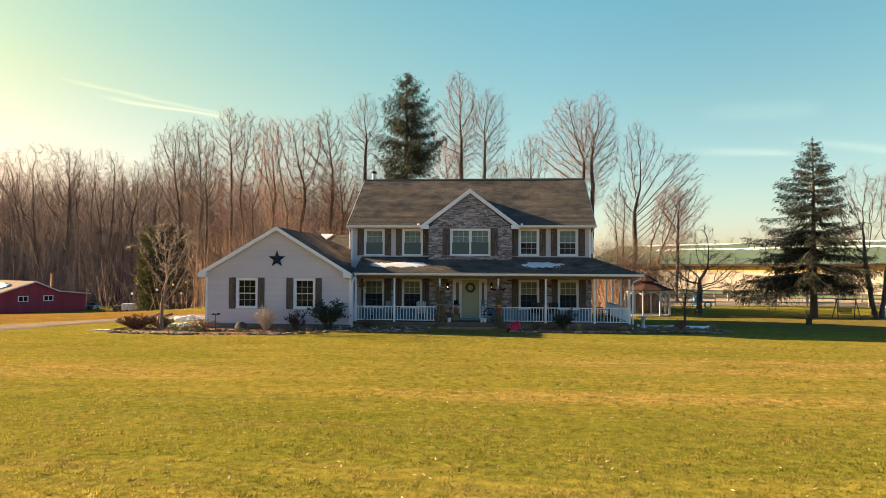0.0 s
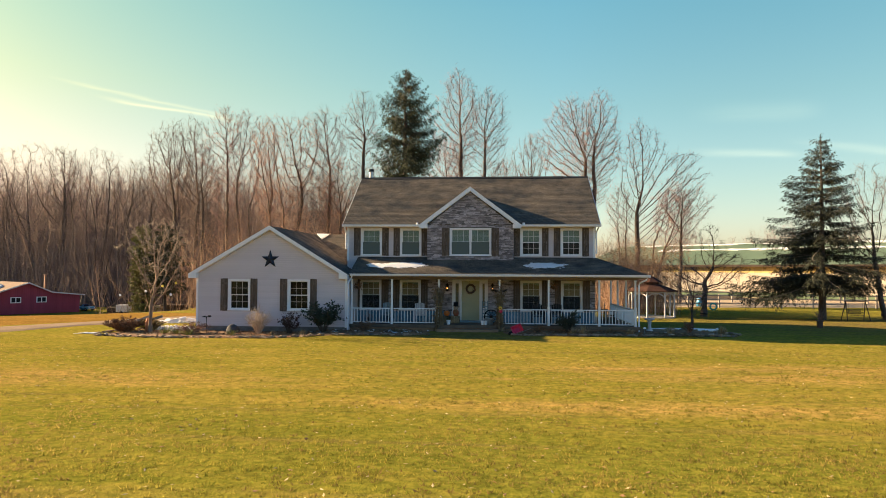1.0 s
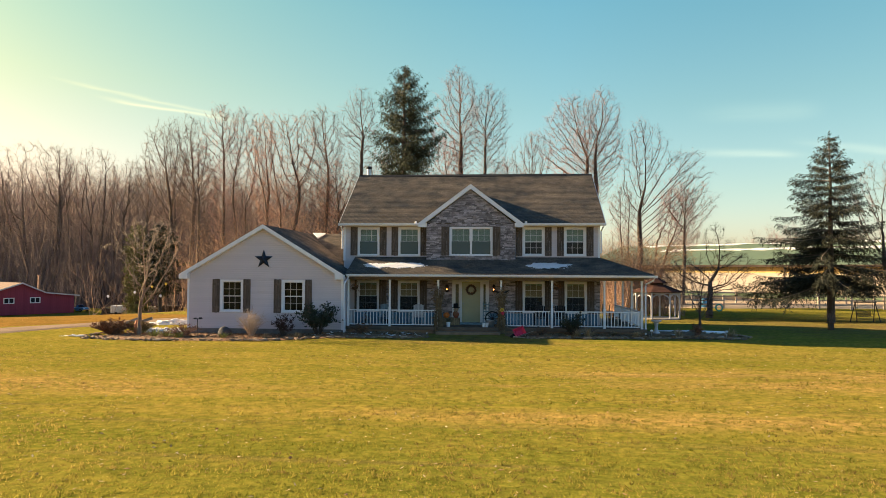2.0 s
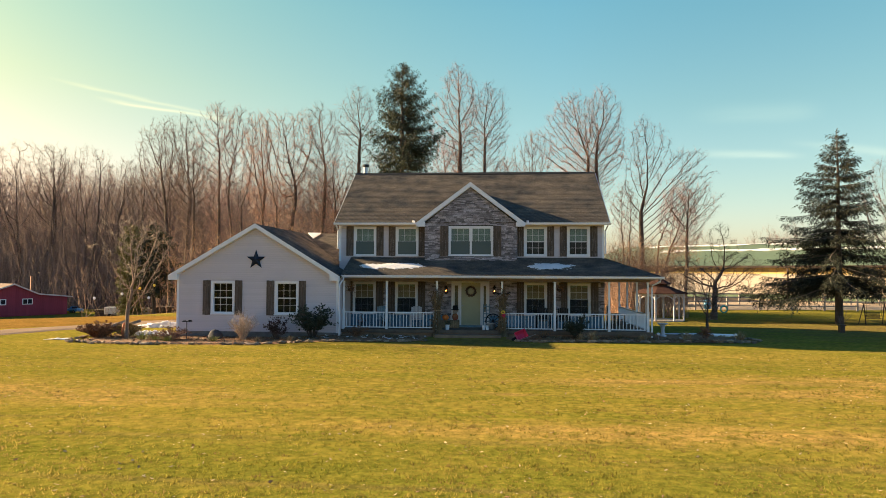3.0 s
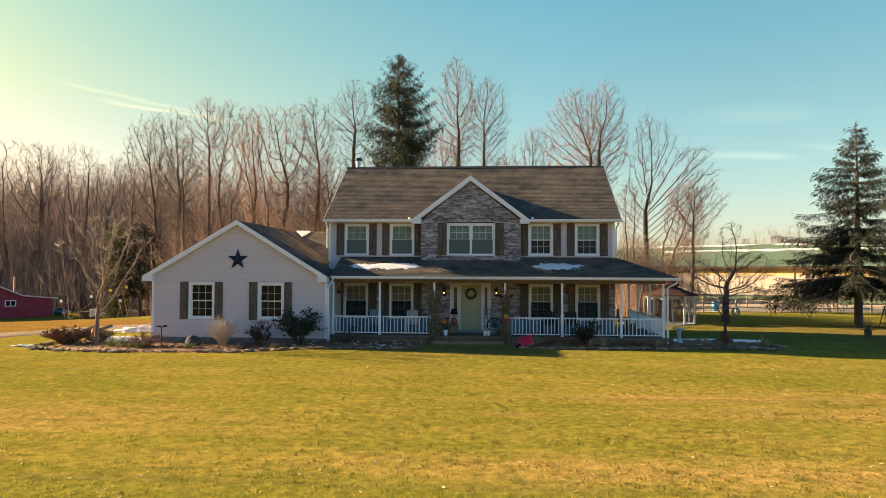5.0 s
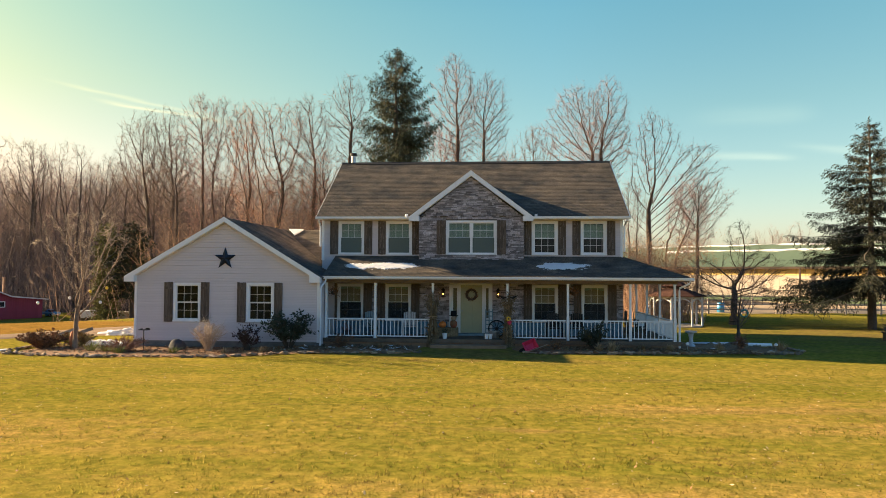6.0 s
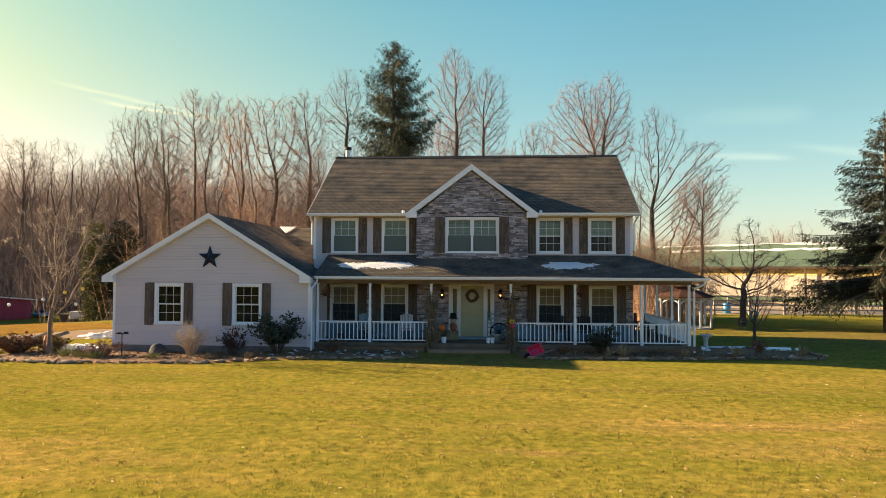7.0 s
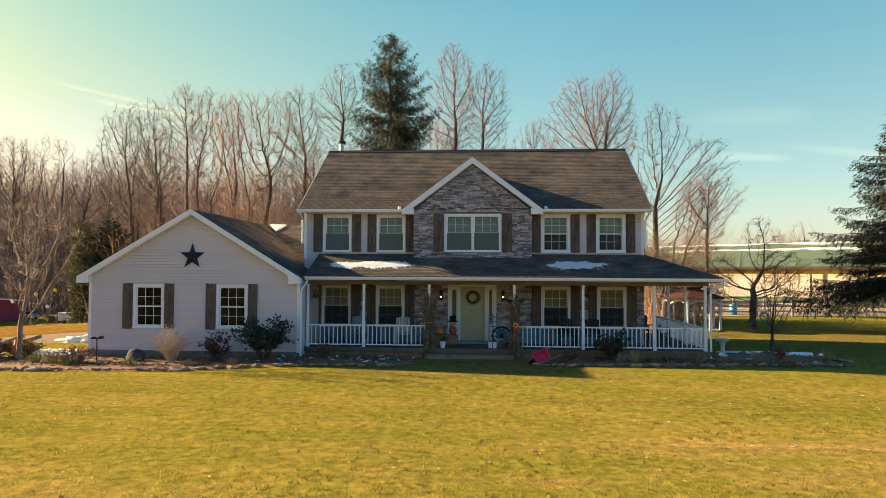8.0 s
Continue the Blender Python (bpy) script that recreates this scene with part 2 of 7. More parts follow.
def lawn_material():
    """Winter lawn: green with straw patches, faint mowing lines and worn tan stretches."""
    m = bpy.data.materials.new("winter_lawn")
    m.use_nodes = True
    n, l = m.node_tree.nodes, m.node_tree.links
    b = n["Principled BSDF"]
    b.inputs["Roughness"].default_value, b.inputs["Specular IOR Level"].default_value = 1.0, 0.0
    tc = n.new("ShaderNodeTexCoord")

    def tex(scale, detail, stretch):
        mp, t = n.new("ShaderNodeMapping"), n.new("ShaderNodeTexNoise")
        mp.inputs["Scale"].default_value = stretch
        t.inputs["Scale"].default_value, t.inputs["Detail"].default_value = scale, detail
        l.new(tc.outputs["Object"], mp.inputs["Vector"])
        l.new(mp.outputs["Vector"], t.inputs["Vector"])
        return t.outputs["Fac"]

    def ramped(fac, lo, hi, a, c):
        r = n.new("ShaderNodeValToRGB")
        r.color_ramp.elements[0].position, r.color_ramp.elements[1].position = lo, hi
        r.color_ramp.elements[0].color, r.color_ramp.elements[1].color = (*a, 1), (*c, 1)
        l.new(fac, r.inputs["Fac"])
        return r.outputs["Color"]

    def mixed(kind, fac, a, c):
        x = n.new("ShaderNodeMixRGB")
        x.blend_type = kind
        if isinstance(fac, float):
            x.inputs["Fac"].default_value = fac
        else:
            l.new(fac, x.inputs["Fac"])
        l.new(a, x.inputs["Color1"])
        l.new(c, x.inputs["Color2"])
        return x.outputs["Color"]

    def worn(cx, cy, rx, ry, most=0.62):
        """A worn oval with a ragged edge round a place of the lawn: 1 inside, 0 outside."""
        mp, ln, ad, mr = n.new("ShaderNodeMapping"), n.new("ShaderNodeVectorMath"), n.new("ShaderNodeMath"), n.new("ShaderNodeMapRange")
        mp.inputs["Location"].default_value = (-cx / rx, -cy / ry, 0)
        mp.inputs["Scale"].default_value = (1 / rx, 1 / ry, 0)
        l.new(tc.outputs["Object"], mp.inputs["Vector"])
        ln.operation = "LENGTH"
        l.new(mp.outputs["Vector"], ln.inputs[0])
        mu = n.new("ShaderNodeMath")
        mu.operation = "MULTIPLY_ADD"
        mu.inputs[1].default_value, mu.inputs[2].default_value = 2.6, -1.3
        l.new(tex(0.9, 6, (0.6, 1.3, 1)), mu.inputs[0])
        l.new(ln.outputs["Value"], ad.inputs[0])
        l.new(mu.outputs[0], ad.inputs[1])
        mr.inputs["From Min"].default_value, mr.inputs["From Max"].default_value = 1.40, 0.30
        mr.inputs["To Max"].default_value = most
        l.new(ad.outputs[0], mr.inputs["Value"])
        return mr.outputs["Result"]

    fine = ramped(tex(16.0, 6, (1, 1, 1)), 0.32, 0.68, (0.174, 0.150, 0.021), (0.238, 0.189, 0.029))
    straw = ramped(tex(24.0, 5, (1, 1, 1)), 0.3, 0.7, (0.265, 0.178, 0.036), (0.36, 0.238, 0.058))
    tan = ramped(tex(20.0, 5, (1, 1, 1)), 0.3, 0.7, (0.27, 0.158, 0.042), (0.44, 0.275, 0.088))
    patch = ramped(tex(0.22, 6, (0.5, 1.5, 1)), 0.44, 0.70, (0, 0, 0), (0.60, 0.60, 0.60))
    mow = ramped(tex(0.5, 4, (0.08, 2.2, 1)), 0.40, 0.66, (0, 0, 0), (0.42, 0.42, 0.42))
    speck = ramped(tex(5.0, 6, (1, 1, 1)), 0.50, 0.66, (0, 0, 0), (0.16, 0.16, 0.16))
    lush = ramped(tex(0.45, 6, (0.8, 1.4, 1)), 0.44, 0.66, (0, 0, 0), (0.48, 0.48, 0.48))
    deep = ramped(tex(14.0, 5, (1, 1, 1)), 0.3, 0.7, (0.112, 0.112, 0.014), (0.180, 0.165, 0.024))
    base = mixed("MIX", mow, fine, straw)
    base = mixed("MIX", patch, base, straw)
    base = mixed("MIX", lush, base, deep)
    base = mixed("MIX", speck, base, straw)
    for oval in ((5.6, -20.2, 6.4, 0.95), (9.4, -15.2, 4.6, 1.0), (-11.5, -17.0, 6.0, 1.6), (5.2, -13.4, 3.0, 0.6), (13.5, -13.0, 5.0, 1.2), (1.4, -15.9, 0.7, 0.3)):
        base = mixed("MIX", worn(*oval, 0.80), base, tan)
    for oval in ((2.0, -24.8, 15.0, 2.7), (-8.0, -22.5, 6.0, 1.2)):
        base = mixed("MIX", worn(*oval, 0.75), base, deep)
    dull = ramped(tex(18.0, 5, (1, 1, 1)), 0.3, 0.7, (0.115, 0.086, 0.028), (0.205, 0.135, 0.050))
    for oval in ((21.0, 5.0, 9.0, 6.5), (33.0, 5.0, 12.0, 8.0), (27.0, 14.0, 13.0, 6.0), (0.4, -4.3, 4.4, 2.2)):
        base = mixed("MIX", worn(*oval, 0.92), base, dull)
    clot = ramped(tex(1.7, 9, (0.7, 1.5, 1)), 0.50, 0.64, (0, 0, 0), (0.50, 0.50, 0.50))
    base = mixed("MIX", clot, base, deep)
    rut = ramped(tex(0.55, 7, (0.10, 2.6, 1)), 0.56, 0.70, (0, 0, 0), (0.55, 0.55, 0.55))
    base = mixed("MIX", rut, base, dull)
    mott = ramped(tex(5.0, 8, (1, 1, 1)), 0.32, 0.68, (0.66, 0.72, 0.68), (1.22, 1.19, 1.17))
    base = mixed("MULTIPLY", 1.0, base, mott)
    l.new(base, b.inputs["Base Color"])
    bp = n.new("ShaderNodeBump")
    bp.inputs["Strength"].default_value, bp.inputs["Distance"].default_value = 0.55, 0.05
    l.new(tex(30.0, 4, (1, 1, 1)), bp.inputs["Height"])
    clump = n.new("ShaderNodeBump")
    clump.inputs["Strength"].default_value, clump.inputs["Distance"].default_value = 0.30, 0.08
    l.new(tex(6.5, 5, (1, 1, 1)), clump.inputs["Height"])
    l.new(clump.outputs["Normal"], bp.inputs["Normal"])
    l.new(bp.outputs["Normal"], b.inputs["Normal"])
    return m


M["lawn"] = lawn_material()
M["tanlawn"] = surface("dry_tan_grass", (0.275, 0.145, 0.036), 1.0, 0.7, 0.4, 6, 0.9, second=(0.19, 0.115, 0.027), spec=0.0)
M["twigpale"] = surface("pale_young_twigs", (0.46, 0.36, 0.27), 0.9, 1, 0.25, 20, 0.0, piece=0.2)
M["needleolive"] = surface("olive_conifer_needles", (0.185, 0.175, 0.05), 0.85, 0.5, 0.4, 12, 0.0, piece=0.4)
# porch ceiling and beam: the warm shade under the roof is in this brown
M["soffit"] = surface("shaded_brown_soffit_boards", (0.20, 0.145, 0.10), 0.8, 2, 0.25, 30, 0.1)
M["edgeboard"] = surface("dull_brown_board", (0.16, 0.115, 0.08), 0.9, 2, 0.3, 30, 0.2)
M["barkpale"] = surface("pale_conifer_limbs", (0.12, 0.095, 0.075), 0.95, 3, 0.4, 30, 0.2)
M["leafdark"] = surface("dark_red_leaves", (0.085, 0.040, 0.032), 0.8, 2, 0.4, 20, 0.0, piece=0.4)
M["twigwood"] = surface("woodland_brush", (0.255, 0.180, 0.142), 0.95, 0.4, 0.35, 20, 0.0, piece=0.35)
M["twigtan"] = surface("tan_thicket_stems", (0.42, 0.255, 0.165), 0.95, 0.4, 0.35, 20, 0.0, piece=0.4)
M["linen"] = surface("tan_roller_shade", (0.40, 0.31, 0.23), 0.8, 2, 0.15, 30, 0.05)
M["brick"] = surface("orange_brick", (0.40, 0.22, 0.13), 0.9, 4, 0.3, 30, 0.3)
M["leafbeech"] = surface("clinging_rust_leaves", (0.40, 0.215, 0.105), 0.85, 1, 0.35, 10, 0.0, piece=0.35)
# guessed blue boards behind the rail, with bluish skylight put into their colour
M["wainscot"] = surface("sky_blued_boards", (0.16, 0.29, 0.40), 0.75, 5, 0.4, 22, 0.2, second=(0.07, 0.13, 0.19), piece=0.3)
M["leafgold"] = surface("golden_leaves", (0.30, 0.20, 0.07), 0.85, 2, 0.4, 20, 0.0, piece=0.4)
M["leaflime"] = surface("yellow_green_leaves", (0.26, 0.27, 0.07), 0.7, 2, 0.3, 20, 0.0, piece=0.35)
M["dollcloth"] = surface("red_cloth_and_burlap", (0.34, 0.07, 0.04), 0.9, 4, 0.3, 30, 0.1, second=(0.20, 0.12, 0.06))
M["bluegrey"] = surface("blue_grey_paint", (0.23, 0.31, 0.36), 0.6, 4, 0.2, 30, 0.1)
M["darkrock"] = surface("dark_boulder", (0.075, 0.07, 0.07), 0.85, 5, 0.3, 30, 0.4)
M["barklight"] = surface("tan_young_bark", (0.24, 0.165, 0.115), 0.95, 3, 0.35, 30, 0.4, stretch=(1, 1, 0.3))
M["paleleaf"] = surface("pale_dry_leaves", (0.50, 0.37, 0.20), 0.9, 2, 0.25, 20, 0.0, piece=0.4)
# white paint taken darker, first to put the gazebo's shade into its colour
M["dimwhite"] = surface("dimmed_white_paint", (0.55, 0.53, 0.54), 0.8, 3, 0.2, 30, 0.1, piece=0.1)
M["gazeboroof"] = surface("dark_red_brown_shingle", (0.085, 0.046, 0.036), 1.0, 3, 0.3, 25, 0.3, spec=0.0)
M["fencewood"] = surface("white_washed_rail", (0.47, 0.37, 0.29), 0.85, 2, 0.2, 30, 0.1, piece=0.2)


def blade_material(name="grass_blades", tone=(0.21, 0.185, 0.026), dry=(0.32, 0.23, 0.06)):
    """Grass blades that let the low sun shine through."""
    m = surface(name, tone, 1.0, 0.25, 0.2, 4, 0.0, second=dry, piece=0.4, spec=0.0)
    n, l = m.node_tree.nodes, m.node_tree.links
    b, out = n["Principled BSDF"], n["Material Output"]
    tr, mx = n.new("ShaderNodeBsdfTranslucent"), n.new("ShaderNodeMixShader")
    l.new(b.inputs["Base Color"].links[0].from_socket, tr.inputs["Color"])
    mx.inputs[0].default_value = 0.55
    l.new(b.outputs[0], mx.inputs[1])
    l.new(tr.outputs[0], mx.inputs[2])
    l.new(mx.outputs[0], out.inputs["Surface"])
    return m


M["tuft"] = blade_material()

# ---- mesh helpers ----


def obj(name, verts, faces, material, parent=None, label="", smooth=False):
    me = bpy.data.meshes.new(name)
    me.from_pydata(verts, [], faces)
    me.materials.append(material)
    if smooth:
        me.polygons.foreach_set("use_smooth", [True] * len(me.polygons))
    ob = new(name, me)
    if parent:
        ob.parent = parent
    return tagged(ob, label)


def part(name, bm, material, parent=None, label="", smooth=False):
    me = bpy.data.meshes.new(name)
    bm.to_mesh(me)
    bm.free()
    me.materials.append(material)
    if smooth:
        me.polygons.foreach_set("use_smooth", [True] * len(me.polygons))
    ob = new(name, me)
    if parent:
        ob.parent = parent
    return tagged(ob, label)


def thing(name, at, label, category, group="", kind=""):
    ob = new(name)
    ob.empty_display_size = 0.2
    ob.location = at
    return tagged(ob, label, category, group, kind)


def box(bm, x0, x1, y0, y1, z0, z1, m=None):
    vs = [bm.verts.new((m @ Vector(c)) if m else c) for c in
          ((x0, y0, z0), (x1, y0, z0), (x1, y1, z0), (x0, y1, z0), (x0, y0, z1), (x1, y0, z1), (x1, y1, z1), (x0, y1, z1))]
    for f in ((3, 2, 1, 0), (4, 5, 6, 7), (0, 1, 5, 4), (1, 2, 6, 5), (2, 3, 7, 6), (3, 0, 4, 7)):
        bm.faces.new([vs[i] for i in f])
    return vs


def boxes(*rows, bevel=0.0):
    bm = bmesh.new()
    for r in rows:
        box(bm, *r)
    if bevel:
        bmesh.ops.bevel(bm, geom=list(bm.edges), offset=bevel, segments=1, affect="EDGES")
    return bm


def lathe(profile, n=16, at=(0, 0, 0), bm=None):
    """A round body from (radius, height) pairs."""
    bm = bm or bmesh.new()
    rings = []
    for r, z in profile:
        rings.append([bm.verts.new((at[0] + r * math.cos(2 * math.pi * k / n), at[1] + r * math.sin(2 * math.pi * k / n), at[2] + z)) for k in range(n)])
    for a, c in zip(rings, rings[1:]):
        for k in range(n):
            bm.faces.new((a[k], a[(k + 1) % n], c[(k + 1) % n], c[k]))
    bm.faces.new(rings[0][::-1])
    bm.faces.new(rings[-1])
    return bm


def tube(bm, pts, radii, n=8):
    """A round bar along points."""
    pts = [Vector(p) for p in pts]
    if isinstance(radii, (int, float)):
        radii = [radii] * len(pts)
    rings = []
    for i, p in enumerate(pts):
        d = (pts[min(i + 1, len(pts) - 1)] - pts[max(i - 1, 0)]).normalized()
        u = d.cross(Vector((0, 0, 1)) if abs(d.z) < 0.9 else Vector((1, 0, 0))).normalized()
        v = d.cross(u)
        rings.append([bm.verts.new(p + radii[i] * (u * math.cos(2 * math.pi * k / n) + v * math.sin(2 * math.pi * k / n))) for k in range(n)])
    for a, c in zip(rings, rings[1:]):
        for k in range(n):
            bm.faces.new((a[k], a[(k + 1) % n], c[(k + 1) % n], c[k]))
    bm.faces.new(rings[0][::-1])
    bm.faces.new(rings[-1])
    return bm


def slab(bm, pts, depth):
    """A flat polygon (counter-clockwise seen from outside) with a thickness behind it."""
    pts = [Vector(p) for p in pts]
    nrm = (pts[1] - pts[0]).cross(pts[2] - pts[0]).normalized()
    a, c = [bm.verts.new(p) for p in pts], [bm.verts.new(p - nrm * depth) for p in pts]
    bm.faces.new(a)
    bm.faces.new(c[::-1])
    for i in range(len(pts)):
        j = (i + 1) % len(pts)
        bm.faces.new((a[j], a[i], c[i], c[j]))
    return bm


def blob(bm, at, size, seed, bumps=0.25, sub=2):
    """An uneven rounded lump."""
    rnd = Vector((seed * 3.1, seed * 1.7, seed * 0.9))
    made = bmesh.ops.create_icosphere(bm, subdivisions=sub, radius=1.0)
    for v in made["verts"]:
        k = 1 + bumps * noise.noise(v.co * 1.6 + rnd) * 1.6
        if sub > 3:
            k += bumps * 0.7 * noise.noise(v.co * 4.5 + rnd) + bumps * 0.4 * noise.noise(v.co * 11 + rnd)
        v.co = Vector((v.co.x * size[0] * k + at[0], v.co.y * size[1] * k + at[1], v.co.z * size[2] * k + at[2]))
    return bm


UNIT = bpy.data.meshes.new("piece")
ubm = bmesh.new()
box(ubm, -0.5, 0.5, -0.5, 0.5, -0.5, 0.5)
ubm.to_mesh(UNIT)
ubm.free()


def pieces(name, rows, material, parent, limit=300, m=None, tilt=0.0):
    """Boxes (x0, x1, y0, y1, z0, z1) in the pose m: the first as parts on one shared mesh, those past the limit joined."""
    me = UNIT.copy()
    me.materials.append(material)
    m = m or Matrix.Identity(4)
    turn = Matrix.Rotation(tilt, 4, "X")
    verts, faces = [], []
    for i, (x0, x1, y0, y1, z0, z1) in enumerate(rows):
        q = m @ Matrix.Translation(((x0 + x1) / 2, (y0 + y1) / 2, (z0 + z1) / 2)) @ turn @ Matrix.Diagonal((x1 - x0, y1 - y0, z1 - z0, 1))
        if i < limit:
            ob = new(name, me)
            ob.parent = parent
            ob.matrix_basis = q
        else:
            k = len(verts)
            verts += [q @ v.co for v in UNIT.vertices]
            faces += [tuple(k + j for j in p.vertices) for p in UNIT.polygons]
    if verts:
        tagged(obj(name + "s", verts, faces, material, parent), kind="stuff")


# ---- ground ----


def step(a, b, v):
    k = min(1.0, max(0.0, (v - a) / (b - a)))
    return k * k * (3 - 2 * k)


def ground_z(x, y):
    z = 0.12 * math.log1p(math.exp(min(40.0, (-y - 20.0) / 2)))      # the lawn rises towards the road
    z -= 2.1 * step(14, 44, -x) * step(-2, 36, y)
    z -= 0.36 * step(6, 18, y) * step(-8, 6, x)
    z += 19.0 * step(46, 130, y) * step(-5, -40, x)     # wooded bank
    z += 2.5 * step(90, 220, y)
    z += 0.13 * step(-10, -5.5, y) * step(7, 1, y) * step(-9, -6, x) * step(14, 10, x)   # made-up soil before the porch
    return z + 0.05 * noise.noise(Vector((x * 0.15, y * 0.15, 0)))


def grid_sheet(name, xs, ys, zfun, material, label, category):
    verts = [(x, y, zfun(x, y)) for y in ys for x in xs]
    w = len(xs)
    faces = [(j * w + i, j * w + i + 1, (j + 1) * w + i + 1, (j + 1) * w + i) for j in range(len(ys) - 1) for i in range(w - 1)]
    return tagged(obj(name, verts, faces, material, None, label, True), "", category, "", "structure")


def spread(a, b, near, far_to):
    return sorted(set([round(v, 3) for v in np.linspace(a, b, near)] + [-s for s in far_to] + list(far_to)))


FAR = [75, 90, 110, 140, 180, 240, 340, 500, 800, 1400, 2500]
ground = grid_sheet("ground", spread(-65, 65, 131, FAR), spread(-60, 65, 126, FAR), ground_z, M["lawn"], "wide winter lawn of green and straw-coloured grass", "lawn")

# ---- the house ----
G = -2.75           # front of the garage wing
FLOOR = 0.42        # porch floor
house = thing("house", (0, 0, 0), "two-storey house with pale siding, stone gable and wrap-round porch", "house")


def holed_wall(bm, x0, x1, z0, z1, y0, y1, holes):
    """A wall with thickness between y0 and y1 and a row of openings (hx0, hx1, hz0, hz1)."""
    x = x0
    for a, c, lo, hi in sorted(holes):
        box(bm, x, a, y0, y1, z0, z1)
        box(bm, a, c, y0, y1, z0, lo)
        box(bm, a, c, y0, y1, hi, z1)
        x = c
    box(bm, x, x1, y0, y1, z0, z1)
    return bm


def courses(z0, z1, height, span, holes, y, deep=0.022):
    """Rows of lap boards between z0 and z1; span(z) gives the row's ends; openings are left out."""
    rows, z = [], z0
    while z < z1 - 0.02:
        t = min(z + height, z1)
        a, c = span(z)
        a2, c2 = span(t)
        a, c = max(a, a2), min(c, c2)
        cuts = sorted((h[0], h[1]) for h in holes if h[2] < t - 0.02 and h[3] > z + 0.02)
        x = a
        for h0, h1 in cuts + [(c, c)]:
            h0, h1 = min(h0, c), min(h1, c)
            while h0 - x > 0.04:
                e = h0 if h0 - x < 4.2 else x + 3.66
                rows.append((x, e - 0.001, y - deep, y, z, t - 0.007))
                x = e
            x = max(x, h1)
        z = t
    return rows


W_UP = [(-5.81, -4.72), (-3.71, -2.62), (2.59, 3.66), (4.66, 5.72)]
W_LOW = [(-5.82, -4.71), (-3.71, -2.63), (2.60, 3.66), (4.68, 5.74)]
UP_Z, LOW_Z = (3.87, 5.31), (1.02, 2.58)
DOORWAY = (-0.94, 0.88, 0.50, 2.62)
holes_up = [(a, c, *UP_Z) for a, c in W_UP] + [(-1.07, 1.06, *UP_Z)]
holes_low = [(a, c, *LOW_Z) for a, c in W_LOW] + [DOORWAY]
bm = bmesh.new()
holed_wall(bm, -6.55, 6.40, 0.0, 3.60, 0.0, 0.2, holes_low)
holed_wall(bm, -6.55, 6.40, 3.60, 5.46, 0.0, 0.2, holes_up)
box(bm, -6.55, -6.35, 0.2, 9.0, 0.0, 5.46)
box(bm, 6.20, 6.40, 0.2, 9.0, 0.0, 5.46)
box(bm, -6.55, 6.40, 9.0, 9.2, 0.0, 5.46)
for x in (-6.55, 6.20):
    slab(bm, [(x + 0.2, 0.0, 5.46), (x + 0.2, 9.0, 5.46), (x + 0.2, 4.5, 8.30)], 0.2)
wall_main = part("wall", bm, M["siding"], house, "pale grey vinyl-sided outer walls")
tagged(part("floor", boxes((-6.35, 6.2, 0.2, 9.0, 0.40, 0.48), (-6.35, 6.2, 0.2, 9.0, 3.05, 3.25), (-6.35, 6.2, 0.2, 9.0, 5.30, 5.40)), M["inside"], house, "inner floors"))
part("inner_wall", boxes((-6.35, 6.2, 4.4, 4.5, 0.48, 3.05), (-6.35, 6.2, 4.4, 4.5, 3.25, 5.30)), M["inside"], house, "dim inner partition")

# garage wing
GWIN = [(-11.895, -10.80), (-8.885, -7.795)]
GZ = (1.09, 2.62)
holes_g = [(a, c, *GZ) for a, c in GWIN]
bm = bmesh.new()
holed_wall(bm, -13.52, -5.95, 0.0, 2.85, G, G + 0.2, holes_g)
slab(bm, [(-13.52, G, 2.85), (-5.95, G, 2.85), (-9.79, G, 5.10), (-13.52, G, 2.99)], 0.2)
box(bm, -13.52, -13.32, G + 0.2, 8.0, 0.0, 2.80)
box(bm, -6.15, -5.95, G + 0.2, 0.0, 0.0, 2.80)
box(bm, -13.52, -6.55, 8.0, 8.2, 0.0, 2.80)
wall_garage = part("wall", bm, M["siding"], house, "pale grey vinyl-sided garage walls")
part("foundation", boxes((-13.54, -5.93, G - 0.02, G + 0.1, -0.6, 0.30), (-13.54, -13.36, G, 8, -0.6, 0.30)), M["foundation"], house, "grey block foundation")
part("inner_wall", boxes((-13.32, -6.15, 1.0, 1.1, 0.1, 2.8), (-13.32, -6.15, G + 0.2, 1.0, 0.05, 0.1), (-13.32, -6.15, G + 0.2, 1.0, 2.72, 2.8), (-13.32, -13.26, G + 0.2, 1.0, 0.1, 2.72), (-6.21, -6.15, G + 0.2, 1.0, 0.1, 2.72)), M["inside"], house, "dim inner partition")


def gable_span(z):
    k = max(0.0, z - 2.68)
    return (max(-13.52, -13.86 + k / 0.585), min(-5.95, -5.87 - k / 0.607))


g_holes = [(a - 0.02, c + 0.02, GZ[0] - 0.02, GZ[1] + 0.02) for a, c in GWIN]
pieces("siding_board", courses(0.30, 5.05, 0.104, gable_span, g_holes, G), M["siding"], wall_garage, 300, tilt=-0.10)
u_holes = [(a - 0.02, c + 0.02, UP_Z[0] - 0.02, UP_Z[1] + 0.02) for a, c in W_UP]
pieces("siding_board", courses(3.76, 5.32, 0.104, lambda z: (-6.55, -2.26), u_holes[:2], 0.0) +
       courses(3.76, 5.32, 0.104, lambda z: (2.23, 6.40), u_holes[2:], 0.0), M["siding"], wall_main, 300, tilt=-0.10)
part("corner_board", boxes((-6.57, -6.46, -0.035, 0.05, 3.6, 5.40)), M["trim"], house)
part("corner_board", boxes((6.31, 6.42, -0.035, 0.05, 3.6, 5.40)), M["trim"], house)
